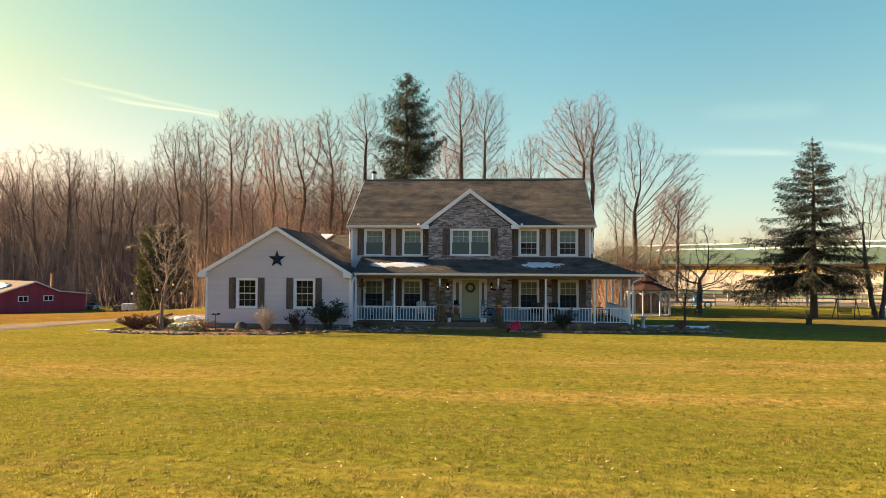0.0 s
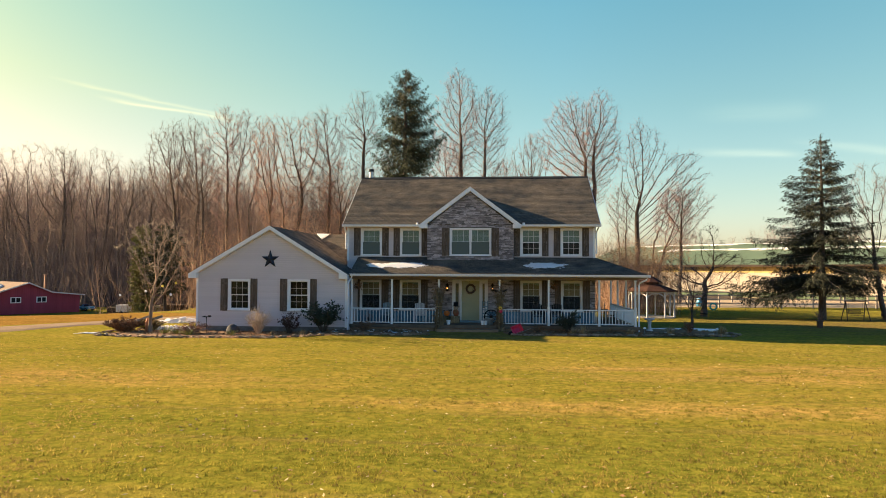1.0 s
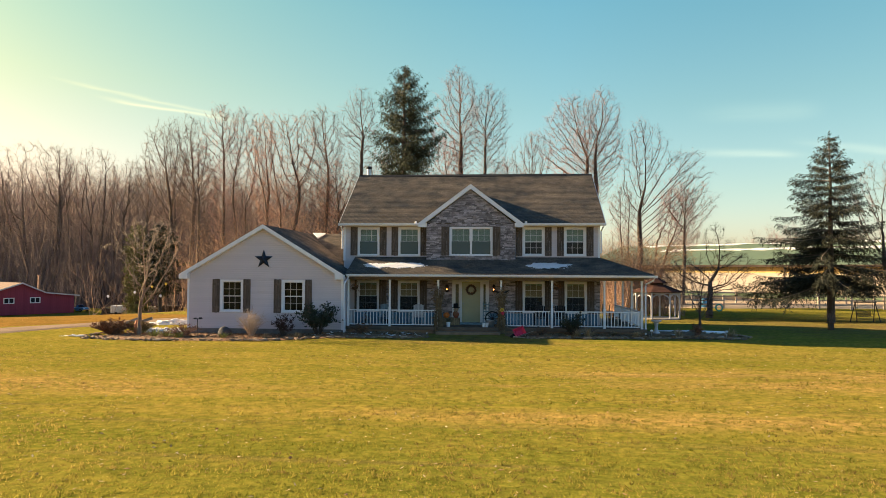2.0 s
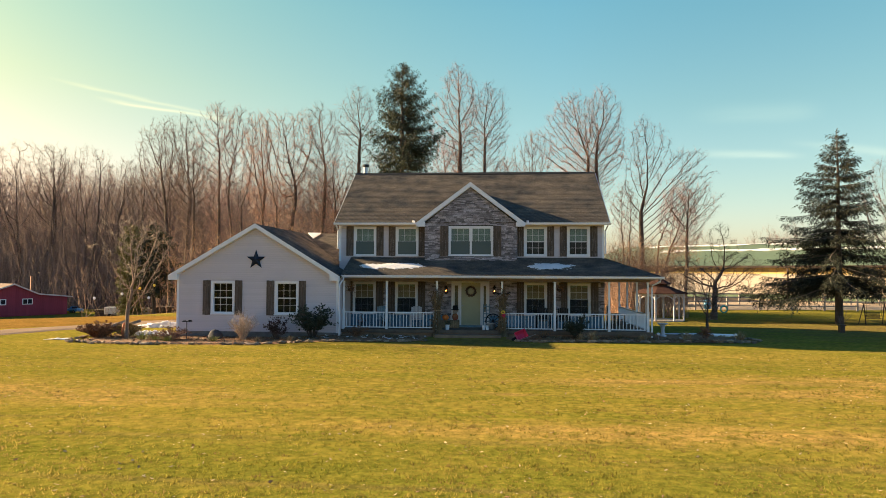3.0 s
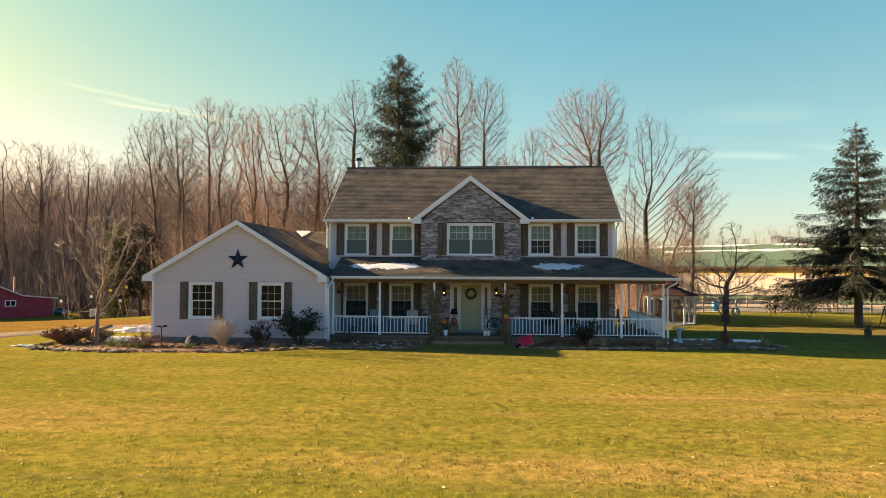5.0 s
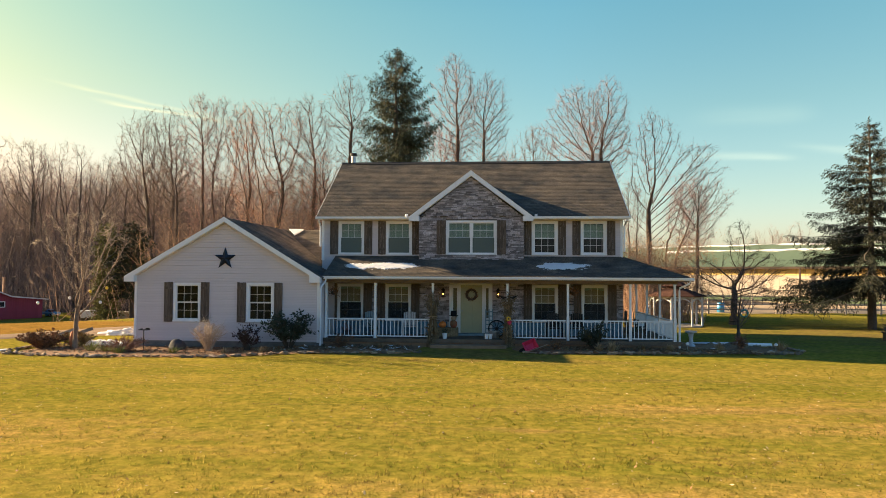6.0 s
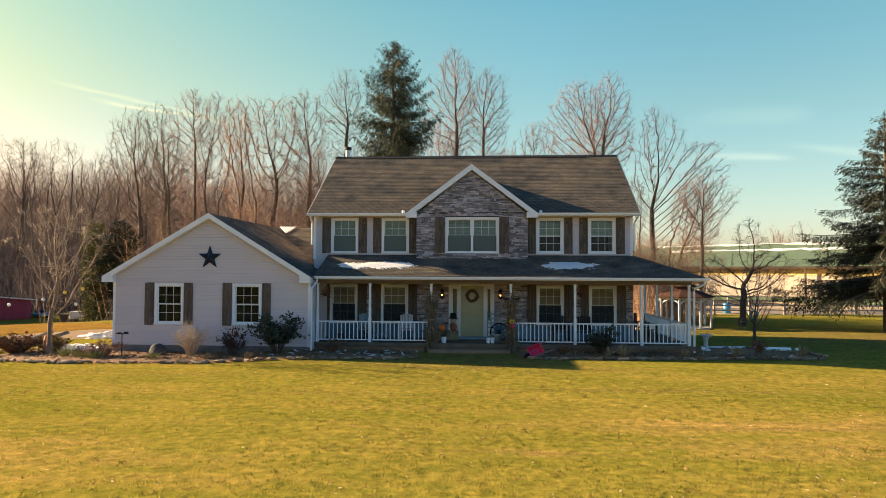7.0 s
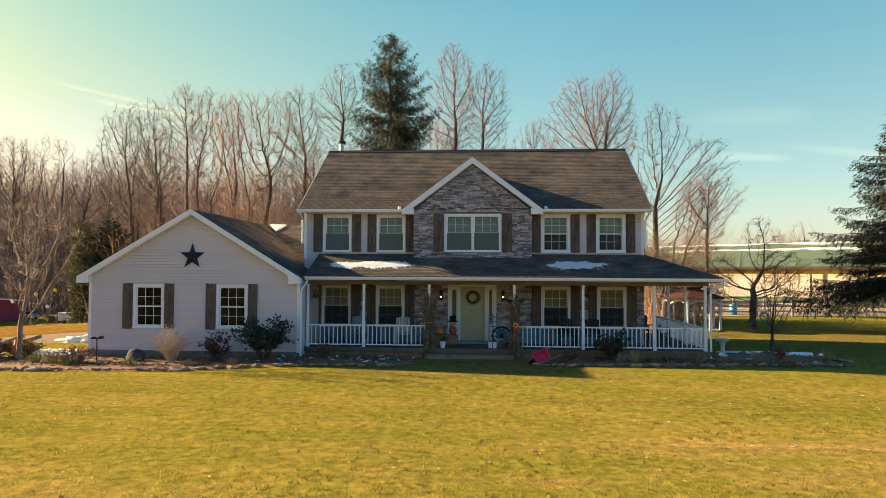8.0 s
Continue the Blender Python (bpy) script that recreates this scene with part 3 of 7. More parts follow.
part("corner_board", boxes((-13.54, -13.44, G - 0.035, G + 0.05, 0.28, 2.80)), M["trim"], house)
part("corner_board", boxes((-6.03, -5.93, G - 0.035, G + 0.05, 0.28, 2.80)), M["trim"], house)
part("frieze_board", boxes((-6.55, -2.26, -0.045, -0.002, 5.33, 5.46)), M["siding"], house)
part("frieze_board", boxes((2.23, 6.40, -0.045, -0.002, 5.33, 5.46)), M["siding"], house)

# stone facing: gable bay above, whole front below
for q in ([(-2.25, 3.60), (-1.07, 3.60), (-1.07, 5.46), (-2.25, 5.46)], [(1.06, 3.60), (2.22, 3.60), (2.22, 5.46), (1.06, 5.46)],
          [(-2.25, 5.46), (2.22, 5.46), (-0.03, 7.22)], [(-1.07, 5.30), (1.06, 5.30), (1.06, 5.46), (-1.07, 5.46)], [(-1.07, 3.60), (1.06, 3.60), (1.06, 3.86), (-1.07, 3.86)]):
    part("stone_backing", slab(bmesh.new(), [(x, -0.37, z) for x, z in q], 0.36), M["mortar"], house, "recessed mortar")
rs = random.Random(5)


def stones(z0, z1, span, holes, y):
    rows, z = [], z0
    while z < z1:
        h = rs.choice((0.034, 0.04, 0.045, 0.055, 0.065, 0.085))
        t = min(z + h, z1)
        a, c = span(z)
        a2, c2 = span(t)
        a, c = max(a, a2), min(c, c2)
        cuts = sorted((q[0], q[1]) for q in holes if q[2] < t - 0.01 and q[3] > z + 0.01)
        x = a
        for h0, h1 in cuts + [(c, c)]:
            h0, h1 = min(h0, c), min(h1, c)
            while h0 - x > 0.03:
                e = x + rs.uniform(0.10, 0.36)
                if h0 - e < 0.1:
                    e = h0
                if t - z > 0.08 and rs.random() < 0.3 and e - x > 0.2:
                    mid = (z + t) / 2
                    rows.append((x + 0.004, e - 0.006, y - rs.uniform(0.02, 0.07), y, z + 0.003, mid - 0.004))
                    rows.append((x + 0.004, e - 0.006, y - rs.uniform(0.02, 0.07), y, mid + 0.003, t - 0.004))
                else:
                    rows.append((x + 0.004, e - 0.006, y - rs.uniform(0.015, 0.075), y, z + 0.003, t - 0.005))
                x = e
            x = max(x, h1)
        z = t
    return rows


def bay_span(z):
    k = max(0.0, (z - 5.46) / (7.22 - 5.46))
    return (-2.25 + k * 2.22, 2.22 - k * 2.25)


bay = stones(3.60, 7.15, bay_span, [(-1.09, 1.08, UP_Z[0] - 0.02, UP_Z[1] + 0.02)], -0.37)
low_holes = [(a - 0.02, c + 0.02, LOW_Z[0] - 0.02, LOW_Z[1] + 0.02) for a, c in W_LOW] + [(-0.96, 0.90, 0.3, 2.64)]
front = stones(0.98, 2.72, lambda z: (-6.0, 6.42), low_holes, -0.02)
rs.shuffle(bay)
pieces("wainscot_board", [(x, x + 0.142, -0.045, -0.001, FLOOR, 0.97) for x in [-6.0 + i * 0.146 for i in range(34)] + [0.93 + i * 0.146 for i in range(37)]], M["wainscot"], wall_main)
pieces("stone", bay, M["stone"], wall_main, 300)
pieces("facing_stone", front, M["stone"], wall_main, 60)

# ---- windows, shutters and door ----


def window(x0, x1, z0, z1, y, bars=(3, 2), lights=1, shade="", screen=True, label=""):
    """A sash window in the wall whose face is at y: casing, sill, sashes, bars and panes."""
    w = part("window", boxes((x0 - 0.015, x0 + 0.085, y - 0.035, y + 0.1, z0, z1), (x1 - 0.085, x1 + 0.015, y - 0.035, y + 0.1, z0, z1),
                             (x0 + 0.085, x1 - 0.085, y - 0.035, y + 0.1, z1 - 0.085, z1), (x0 + 0.085, x1 - 0.085, y - 0.035, y + 0.1, z0, z0 + 0.07)),
             M["trim"], house, label or "white double-hung sash window")
    part("sill", boxes((x0 - 0.03, x1 + 0.03, y - 0.07, y - 0.036, z0 - 0.02, z0 + 0.03)), M["trim"], w)
    span = (x1 - x0) / lights
    for k in range(lights):
        a, c = x0 + k * span + (0.085 if k == 0 else 0.045), x0 + (k + 1) * span - (0.085 if k == lights - 1 else 0.045)
        if k:
            part("mullion", boxes((x0 + k * span - 0.045, x0 + k * span + 0.045, y - 0.03, y + 0.1, z0 + 0.07, z1 - 0.085)), M["trim"], w)
        lo, hi = z0 + 0.07, z1 - 0.085
        mid = (lo + hi) / 2
        for bottom, top, depth in ((lo, mid + 0.028, y + 0.045), (mid - 0.028, hi, y + 0.012)):
            s = 0.036
            part("sash", boxes((a, a + s, depth, depth + 0.03, bottom, top), (c - s, c, depth, depth + 0.03, bottom, top),
                               (a + s, c - s, depth, depth + 0.03, top - s, top), (a + s, c - s, depth, depth + 0.03, bottom, bottom + s)), M["trim"], w)
            g = part("pane", boxes((a + s, c - s, depth + 0.012, depth + 0.018, bottom + s, top - s)), M["glass"], w, "clear glass pane")
            g.visible_shadow = False
            if bars:
                for i in range(1, bars[0]):
                    xx = a + s + (c - a - 2 * s) * i / bars[0]
                    part("glazing_bar", boxes((xx - 0.007, xx + 0.007, depth + 0.002, depth + 0.011, bottom + s, top - s)), M["trim"], w)
                for i in range(1, bars[1]):
                    zz = bottom + s + (top - bottom - 2 * s) * i / bars[1]
                    part("glazing_bar", boxes((a + s, c - s, depth + 0.001, depth + 0.010, zz - 0.007, zz + 0.007)), M["trim"], w)
        if shade == "blind":
            part("blind", boxes(*[(a, c, y + 0.13, y + 0.14, lo + 0.03 + i * 0.05, lo + 0.074 + i * 0.05) for i in range(int((hi - lo - 0.03) / 0.05))]), M["blind"], w, "pale green slatted blind")
        elif shade == "half":
            part("blind", boxes(*[(a, c, y + 0.13, y + 0.14, mid + i * 0.05, mid + 0.044 + i * 0.05) for i in range(int((hi - mid) / 0.05))]), M["blind"], w, "half-lowered slatted blind")
        elif shade == "roller":
            part("roller_shade", boxes((a, c, y + 0.13, y + 0.136, mid + 0.02, hi)), M["linen"], w, "tan half-drawn roller shade")
            n = 14
            part("valance", boxes(*[(a + (c - a) * i / n, a + (c - a) * (i + 0.92) / n, y + 0.108, y + 0.114 + 0.006 * (i % 2), hi - 0.06 - 0.10 * abs(math.cos(math.pi * (i + 0.5) / n)), hi) for i in range(n)]), M["blind"], w, "pale gathered valance")
        elif shade == "curtain":
            for side in (0, 1):
                e = a if side == 0 else c - 0.22
                part("curtain", boxes(*[(e + i * 0.037, e + i * 0.037 + 0.034, y + 0.14 + 0.02 * (i % 2), y + 0.16 + 0.02 * (i % 2), lo, hi) for i in range(6)]), M["trim"], w, "pale gathered curtain")
        if screen:
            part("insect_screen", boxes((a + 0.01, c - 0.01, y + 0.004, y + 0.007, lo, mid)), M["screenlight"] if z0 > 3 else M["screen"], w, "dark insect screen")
    return w


def screen_material(name, tone, dense):
    m = bpy.data.materials.new(name)
    m.use_nodes = True
    n, l = m.node_tree.nodes, m.node_tree.links
    n.clear()
    out, mix, tr, df = n.new("ShaderNodeOutputMaterial"), n.new("ShaderNodeMixShader"), n.new("ShaderNodeBsdfTransparent"), n.new("ShaderNodeBsdfDiffuse")
    df.inputs["Color"].default_value = tone
    mix.inputs[0].default_value = dense
    l.new(tr.outputs[0], mix.inputs[1])
    l.new(df.outputs[0], mix.inputs[2])
    l.new(mix.outputs[0], out.inputs["Surface"])
    return m


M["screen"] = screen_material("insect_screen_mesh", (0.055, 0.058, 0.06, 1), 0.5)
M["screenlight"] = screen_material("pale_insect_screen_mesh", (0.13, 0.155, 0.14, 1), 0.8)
for i, (a, c) in enumerate(W_UP):
    window(a, c, *UP_Z, -0.005, (3, 2), 1, "blind" if i < 2 else "half", i < 2)
window(-1.07, 1.06, *UP_Z, -0.38, (3, 2), 2, "blind", True, "white twin double-hung sash window")
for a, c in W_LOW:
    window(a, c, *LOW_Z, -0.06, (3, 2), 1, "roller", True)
for a, c in GWIN:
    window(a, c, *GZ, G - 0.005, (3, 2), 1, "", False)


def shutter(x0, x1, z0, z1, y, brace=True):
    s = thing("shutter", ((x0 + x1) / 2, y, z0), "", "")
    del_w, h, n = x1 - x0, z1 - z0, 3
    s.parent = house
    for i in range(n):
        a = -del_w / 2 + del_w * i / n
        part("board", boxes((a + 0.003, a + del_w / n - 0.003, -0.025, 0, rs.uniform(-0.008, 0.008), h + rs.uniform(-0.008, 0.008))), M["shutter"], s)
    part("batten", boxes((-del_w / 2 + 0.01, del_w / 2 - 0.01, -0.045, -0.026, h * 0.12, h * 0.12 + 0.09)), M["shutter"], s)
    part("batten", boxes((-del_w / 2 + 0.01, del_w / 2 - 0.01, -0.045, -0.026, h * 0.88 - 0.09, h * 0.88)), M["shutter"], s)
    if brace:
        zb0, zb1, w = h * 0.12 + 0.09, h * 0.88 - 0.09, 0.09
        part("brace", slab(bmesh.new(), [(-del_w / 2 + 0.02, -0.045, zb0), (-del_w / 2 + 0.02 + w, -0.045, zb0), (del_w / 2 - 0.02, -0.045, zb1), (del_w / 2 - 0.02 - w, -0.045, zb1)], 0.018), M["shutter"], s)


for a, c in ((-6.20, -5.84), (-4.69, -4.33), (-4.08, -3.74), (-2.59, -2.27), (2.25, 2.56), (3.69, 4.03), (4.29, 4.63), (5.75, 6.10)):
    shutter(a, c, 3.86, 5.32, -0.035)
for a, c in ((-1.49, -1.10), (1.09, 1.47)):
    shutter(a, c, 3.86, 5.32, -0.452)
for a, c in ((-6.20, -5.85), (-4.69, -4.31), (-4.07, -3.74), (-2.60, -2.24), (2.22, 2.57), (3.69, 4.03), (4.35, 4.65), (5.77, 6.13)):
    shutter(a, c, 1.00, 2.60, -0.105, False)
for a, c in ((-12.29, -11.93), (-10.77, -10.42), (-9.28, -8.92), (-7.76, -7.43)):
    shutter(a, c, 1.05, 2.65, G - 0.036, False)

# entrance: door, sidelights and casing
entry = part("entrance", boxes((-0.95, -0.86, -0.10, 0.1, 0.5, 2.63), (0.80, 0.89, -0.10, 0.1, 0.5, 2.63), (-0.86, 0.80, -0.10, 0.1, 2.54, 2.63),
                               (-0.56, -0.47, -0.08, 0.1, 0.5, 2.54), (0.46, 0.55, -0.08, 0.1, 0.5, 2.54)), M["trim"], house, "white entrance surround with two sidelights")
door = part("door", boxes((-0.47, 0.46, 0.0, 0.045, 0.51, 2.53)), M["door"], entry, "sage green front door")
for a, c, lo, hi in ((-0.38, -0.05, 0.66, 1.28), (0.04, 0.37, 0.66, 1.28), (-0.38, -0.05, 1.42, 2.40), (0.04, 0.37, 1.42, 2.40)):
    part("door_panel", boxes((a, c, -0.012, 0.0, lo, hi), bevel=0.008), M["door"], entry)
part("door_handle", lathe([(0.02, 0), (0.028, 0.01), (0.03, 0.04), (0.0, 0.06)], 10, (-0.40, -0.03, 1.42)), M["galv"], entry, "round metal knob")
for a, c in ((-0.86, -0.56), (0.55, 0.80)):
    part("sidelight_panel", boxes((a, c, 0.0, 0.05, 0.5, 1.15), (a, a + 0.07, 0.0, 0.05, 1.15, 2.54), (c - 0.07, c, 0.0, 0.05, 1.15, 2.54), (a + 0.07, c - 0.07, 0, 0.05, 2.42, 2.54)), M["trim"], entry)
    part("pane", boxes((a + 0.07, c - 0.07, 0.02, 0.028, 1.15, 2.42)), M["glass"], entry, "narrow sidelight glass").visible_shadow = False
    part("sidelight_blind", boxes((a + 0.075, c - 0.075, 0.07, 0.08, 1.15, 2.42)), M["linen"], entry, "tan blind behind the sidelight")
part("threshold", boxes((-1.0, 0.95, -0.40, -0.1, FLOOR, 0.50)), M["bluegrey"], entry, "raised door step")

# ---- roofs ----


def shingled(name, origin, along, up, length, rise, parent, label, left=lambda v: 0.0, right=None, limit=0, material=None):
    """A roof plane: a deck with rows of shingles. origin is its lower left corner, along and up are its directions."""
    along, up = Vector(along).normalized(), Vector(up).normalized()
    nrm = along.cross(up)
    m = Matrix((along, up, nrm)).transposed().to_4x4()
    m.translation = Vector(origin)
    right = right or (lambda v: length)
    bm = bmesh.new()
    pts = [m @ Vector(p) for p in ((left(0), 0, 0), (right(0), 0, 0), (right(rise), rise, 0), (left(rise), rise, 0))]
    if (pts[2] - pts[3]).length < 0.01:
        pts = pts[:3]
    slab(bm, pts, 0.10)
    deck = part(name, bm, M["shingle"], parent, label)
    rows, v, i = [], 0.0, 0
    while v < rise - 0.02:
        a, c = left(v + 0.07), right(v + 0.07)
        x = a - ((i * 7) % 5) * 0.062
        while x < c:
            e = x + 0.31
            p, q = max(x, a), min(e, c)
            if q - p > 0.03:
                rows.append((p, q - 0.003, v, min(v + 0.16, rise), 0.002, 0.016))
            x = e
        v += 0.145
        i += 1
    pieces("shingle", rows, M["shingle"], deck, limit, m, radians(-3.0))
    return deck


E0, R0 = Vector((-6.72, -0.41, 5.482)), Vector((-6.72, 4.5, 8.58))
slope = (R0 - E0)
shingled("roof", E0, (1, 0, 0), slope, 13.35, slope.length, house, "brown asphalt shingle roof slope with darker algae streaks", limit=300)
shingled("roof", (6.63, 9.35, 5.52), (-1, 0, 0), (0, -slope.y, slope.z), 13.35, slope.length, house, "rear shingle roof slope")
part("ridge_vent", slab(slab(bmesh.new(), [(-6.0, 4.32, 8.515), (5.2, 4.32, 8.515), (5.2, 4.5, 8.645), (-6.0, 4.5, 8.645)], 0.02), [(5.2, 4.68, 8.515), (-6.0, 4.68, 8.515), (-6.0, 4.5, 8.645), (5.2, 4.5, 8.645)], 0.02), M["ridge"], house, "dark ridge vent")
# rakes at the ends of the main roof
for x in (-6.75, 6.63):
    for y0, z0 in ((-0.36, 5.40), (9.36, 5.40)):
        part("rake_board", slab(bmesh.new(), [(x + 0.03, y0, z0), (x + 0.03, 4.5, 8.46), (x + 0.03, 4.5, 8.56), (x + 0.03, y0, z0 + 0.10)] if y0 < 0 else
                                [(x + 0.03, 4.5, 8.46), (x + 0.03, y0, z0), (x + 0.03, y0, z0 + 0.10), (x + 0.03, 4.5, 8.56)], 0.03), M["trim"], house)


def gutter(x0, x1, y, z):
    bm = bmesh.new()
    prof = [(0.0, 0.0), (-0.08, 0.0), (-0.12, 0.05), (-0.125, 0.115), (-0.105, 0.115), (-0.1, 0.02), (-0.01, 0.02), (0, 0.115)]
    a, c = [bm.verts.new((x0, y + p, z + q)) for p, q in prof], [bm.verts.new((x1, y + p, z + q)) for p, q in prof]
    for i in range(len(prof)):
        j = (i + 1) % len(prof)
        bm.faces.new((a[i], a[j], c[j], c[i]))
    bm.faces.new(a[::-1])
    bm.faces.new(c)
    return part("gutter", bm, M["trim"], house, "white metal gutter")


gutter(-6.74, -2.55, -0.42, 5.36)
gutter(2.50, 6.66, -0.42, 5.36)
part("soffit", boxes((-6.7, -2.3, -0.42, 0.0, 5.385, 5.405)), M["trim"], house)
part("soffit", boxes((2.27, 6.6, -0.42, 0.0, 5.385, 5.405)), M["trim"], house)

# front gable over the stone bay
GA = Vector((-0.03, -0.54, 7.42))
for sx in (-1, 1):
    foot = Vector((GA.x + sx * 2.62, -0.54, 5.46))
    up = GA - foot
    if sx < 0:
        shingled("roof", (foot.x, 2.9, foot.z), (0, -1, 0), up, 3.44, up.length, house, "shingled slope of the front gable")
    else:
        shingled("roof", foot, (0, 1, 0), up, 3.44, up.length, house, "shingled slope of the front gable")
    dn = Vector((0, 0, -0.19))
    q = [foot + Vector((0, -0.02, 0.02)), GA + Vector((0, -0.02, 0.02)), GA + Vector((0, -0.02, 0.02)) + dn * 1.2, foot + Vector((0, -0.02, 0.02)) + dn * 1.2]
    part("rake_board", slab(bmesh.new(), q[::-1] if sx < 0 else q, 0.04), M["trim"], house, "white gable rake board")
    part("soffit", slab(bmesh.new(), [p + Vector((0, y, 0)) for p, y in ((q[3], 0.04), (q[2], 0.04), (q[2], 0.31), (q[3], 0.31))], 0.015), M["trim"], house)
    part("cornice_return", slab(bmesh.new(), [(foot.x + 0.02 * sx, -0.58, 5.28), (foot.x - sx * 0.42, -0.58, 5.28), (foot.x - sx * 0.42, -0.58, 5.50), (foot.x + 0.02 * sx, -0.58, 5.44)][::(1 if sx < 0 else -1)], 0.22), M["trim"], house)
    part("gutter_end", lathe([(0.05, 0), (0.06, 0.02), (0.06, 0.09), (0.05, 0.1)], 10, (foot.x + sx * 0.14, -0.42, 5.48)), M["trim"], house, "white round gutter outlet")

# garage roof: two long slopes and a lower link to the house
GE, GR = 2.86, 5.24
for sx, ex in ((-1, -13.86), (1, -5.87)):
    foot, top = Vector((ex, G - 0.25, GE)), Vector((-9.79, G - 0.25, GR))
    up = top - foot
    if sx < 0:
        shingled("roof", (foot.x, 8.4, foot.z), (0, -1, 0), up, 8.4 - (G - 0.25), up.length, house, "shingled garage roof slope")
    else:
        shingled("roof", foot, (0, 1, 0), up, 8.2, up.length, house, "shingled garage roof slope")
    q = [foot + Vector((0, -0.02, 0.02)), top + Vector((0, -0.02, 0.02)), top + Vector((0, -0.02, -0.17)), foot + Vector((0, -0.02, -0.17))]
    part("rake_board", slab(bmesh.new(), q[::-1] if sx < 0 else q, 0.04), M["trim"], house, "white garage rake board")
    part("soffit", slab(bmesh.new(), [p + Vector((0, y, 0)) for p, y in ((q[3], 0.04), (q[2], 0.04), (q[2], 0.26), (q[3], 0.26))], 0.015), M["trim"], house)
    part("cornice_return", slab(bmesh.new(), [(foot.x, G - 0.29, 2.66), (foot.x - sx * 0.42, G - 0.29, 2.66), (foot.x - sx * 0.42, G - 0.29, 2.95), (foot.x, G - 0.29, 2.86)][::(1 if sx < 0 else -1)], 0.28), M["trim"], house)
# lower cross roof between garage and house
lk = Vector((0, 3.9, 2.0))
shingled("roof", (-10.2, 0.9, 3.22), (1, 0, 0), lk, 3.7, lk.length, house, "shingled roof linking garage and house")
shingled("roof", (-6.5, 8.7, 3.22), (-1, 0, 0), (0, -3.9, 2.0), 3.7, lk.length, house, "rear of the linking roof")

# porch: floor, roof, ceiling, posts and rails
part("porch_floor", boxes((-5.95, 8.25, -2.10, 0.0, 0.30, FLOOR), (6.4, 8.25, 0.0, 5.4, 0.30, FLOOR)), M["floorboard"], house, "brown worn porch floor")
part("porch_skirt", boxes((-5.95, 8.20, -2.04, -1.9, -0.3, 0.30), (8.1, 8.2, -1.9, 5.4, -0.3, 0.30)), M["concrete"], house, "tan concrete porch base")
part("front_step", boxes((-1.55, 1.45, -2.62, -2.13, -0.3, 0.24), bevel=0.015), M["concrete"], house, "worn concrete step")
part("porch_edge", boxes((-5.95, 8.27, -2.128, -2.102, 0.27, 0.424), (8.252, 8.278, -2.128, 5.4, 0.27, 0.424)), M["edgeboard"], house, "dull brown board along the porch edge")
PE = -2.27
up = Vector((0, -PE, 0.86))
hipx = lambda v: 14.52 - v / up.length * 2.27
shingled("porch_roof", (-5.95, PE, 2.93), (1, 0, 0), up, 14.52, up.length, house, "low shingled porch roof", right=hipx, limit=150)
ups = Vector((-2.17, 0, 0.86))
shingled("porch_roof", (8.57, PE, 2.93), (0, 1, 0), ups, 8.2, ups.length, house, "low shingled side porch roof", left=lambda v: v / ups.length * 2.27)
gutter(-5.98, 8.60, PE - 0.01, 2.805)
part("gutter", boxes((8.57, 8.69, PE - 0.12, 5.9, 2.81, 2.92)), M["trim"], house, "white metal gutter")
part("porch_ceiling", boxes((-5.95, 8.5, PE, 0.0, 2.76, 2.79), (6.4, 8.5, 0.0, 5.9, 2.76, 2.79)), M["soffit"], house, "shaded brown porch ceiling")
part("porch_beam", boxes((-5.95, 8.15, -2.02, -1.88, 2.66, 2.76), (7.98, 8.12, -1.88, 5.4, 2.66, 2.76)), M["soffit"], house, "porch beam in a shaded brown")


def porch_post(x, y):
    bm = boxes((x - 0.054, x + 0.054, y - 0.054, y + 0.054, FLOOR, 1.34), (x - 0.042, x + 0.042, y - 0.042, y + 0.042, 1.34, 2.60), (x - 0.052, x + 0.052, y - 0.052, y + 0.052, 2.60, 2.66))
    part("porch_post", bm, M["porch_white"], house, "white turned porch post")


XP = (-5.86, -3.84, -1.50, 1.50, 3.89, 6.33, 8.05)
for x in XP:
    porch_post(x, -1.95)
for y in (0.45, 2.9, 5.2):
    porch_post(8.05, y)


def railing(a, c):
    """Rails and balusters between two places of the porch's edge."""
    a, c = Vector(a), Vector(c)
    d = (c - a).normalized()
    m = Matrix.Translation(a) @ Matrix.Rotation(math.atan2(d.y, d.x), 4, "Z")
    length = (c - a).length
    bm = bmesh.new()
    box(bm, 0, length, -0.035, 0.035, 1.17, 1.22, m)
    part("top_rail", bm, M["porch_white"], house)
    bm = bmesh.new()
    box(bm, 0, length, -0.025, 0.025, 0.49, 0.53, m)
    part("bottom_rail", bm, M["porch_white"], house)
    n = max(2, round(length / 0.153))
    pieces("baluster", [(length * (i + 0.5) / n - 0.015, length * (i + 0.5) / n + 0.015, -0.015, 0.015, 0.53, 1.17) for i in range(n)], M["porch_white"], house, m=m)


railing((-5.8, -1.95, 0), (-3.92, -1.95, 0))
railing((-3.76, -1.95, 0), (-1.58, -1.95, 0))
railing((1.58, -1.95, 0), (3.81, -1.95, 0))
railing((3.97, -1.95, 0), (6.25, -1.95, 0))
railing((6.41, -1.95, 0), (7.97, -1.95, 0))
for a, c in ((-1.87, 0.37), (0.53, 2.82), (2.98, 5.12)):
    railing((8.05, a, 0), (8.05, c, 0))


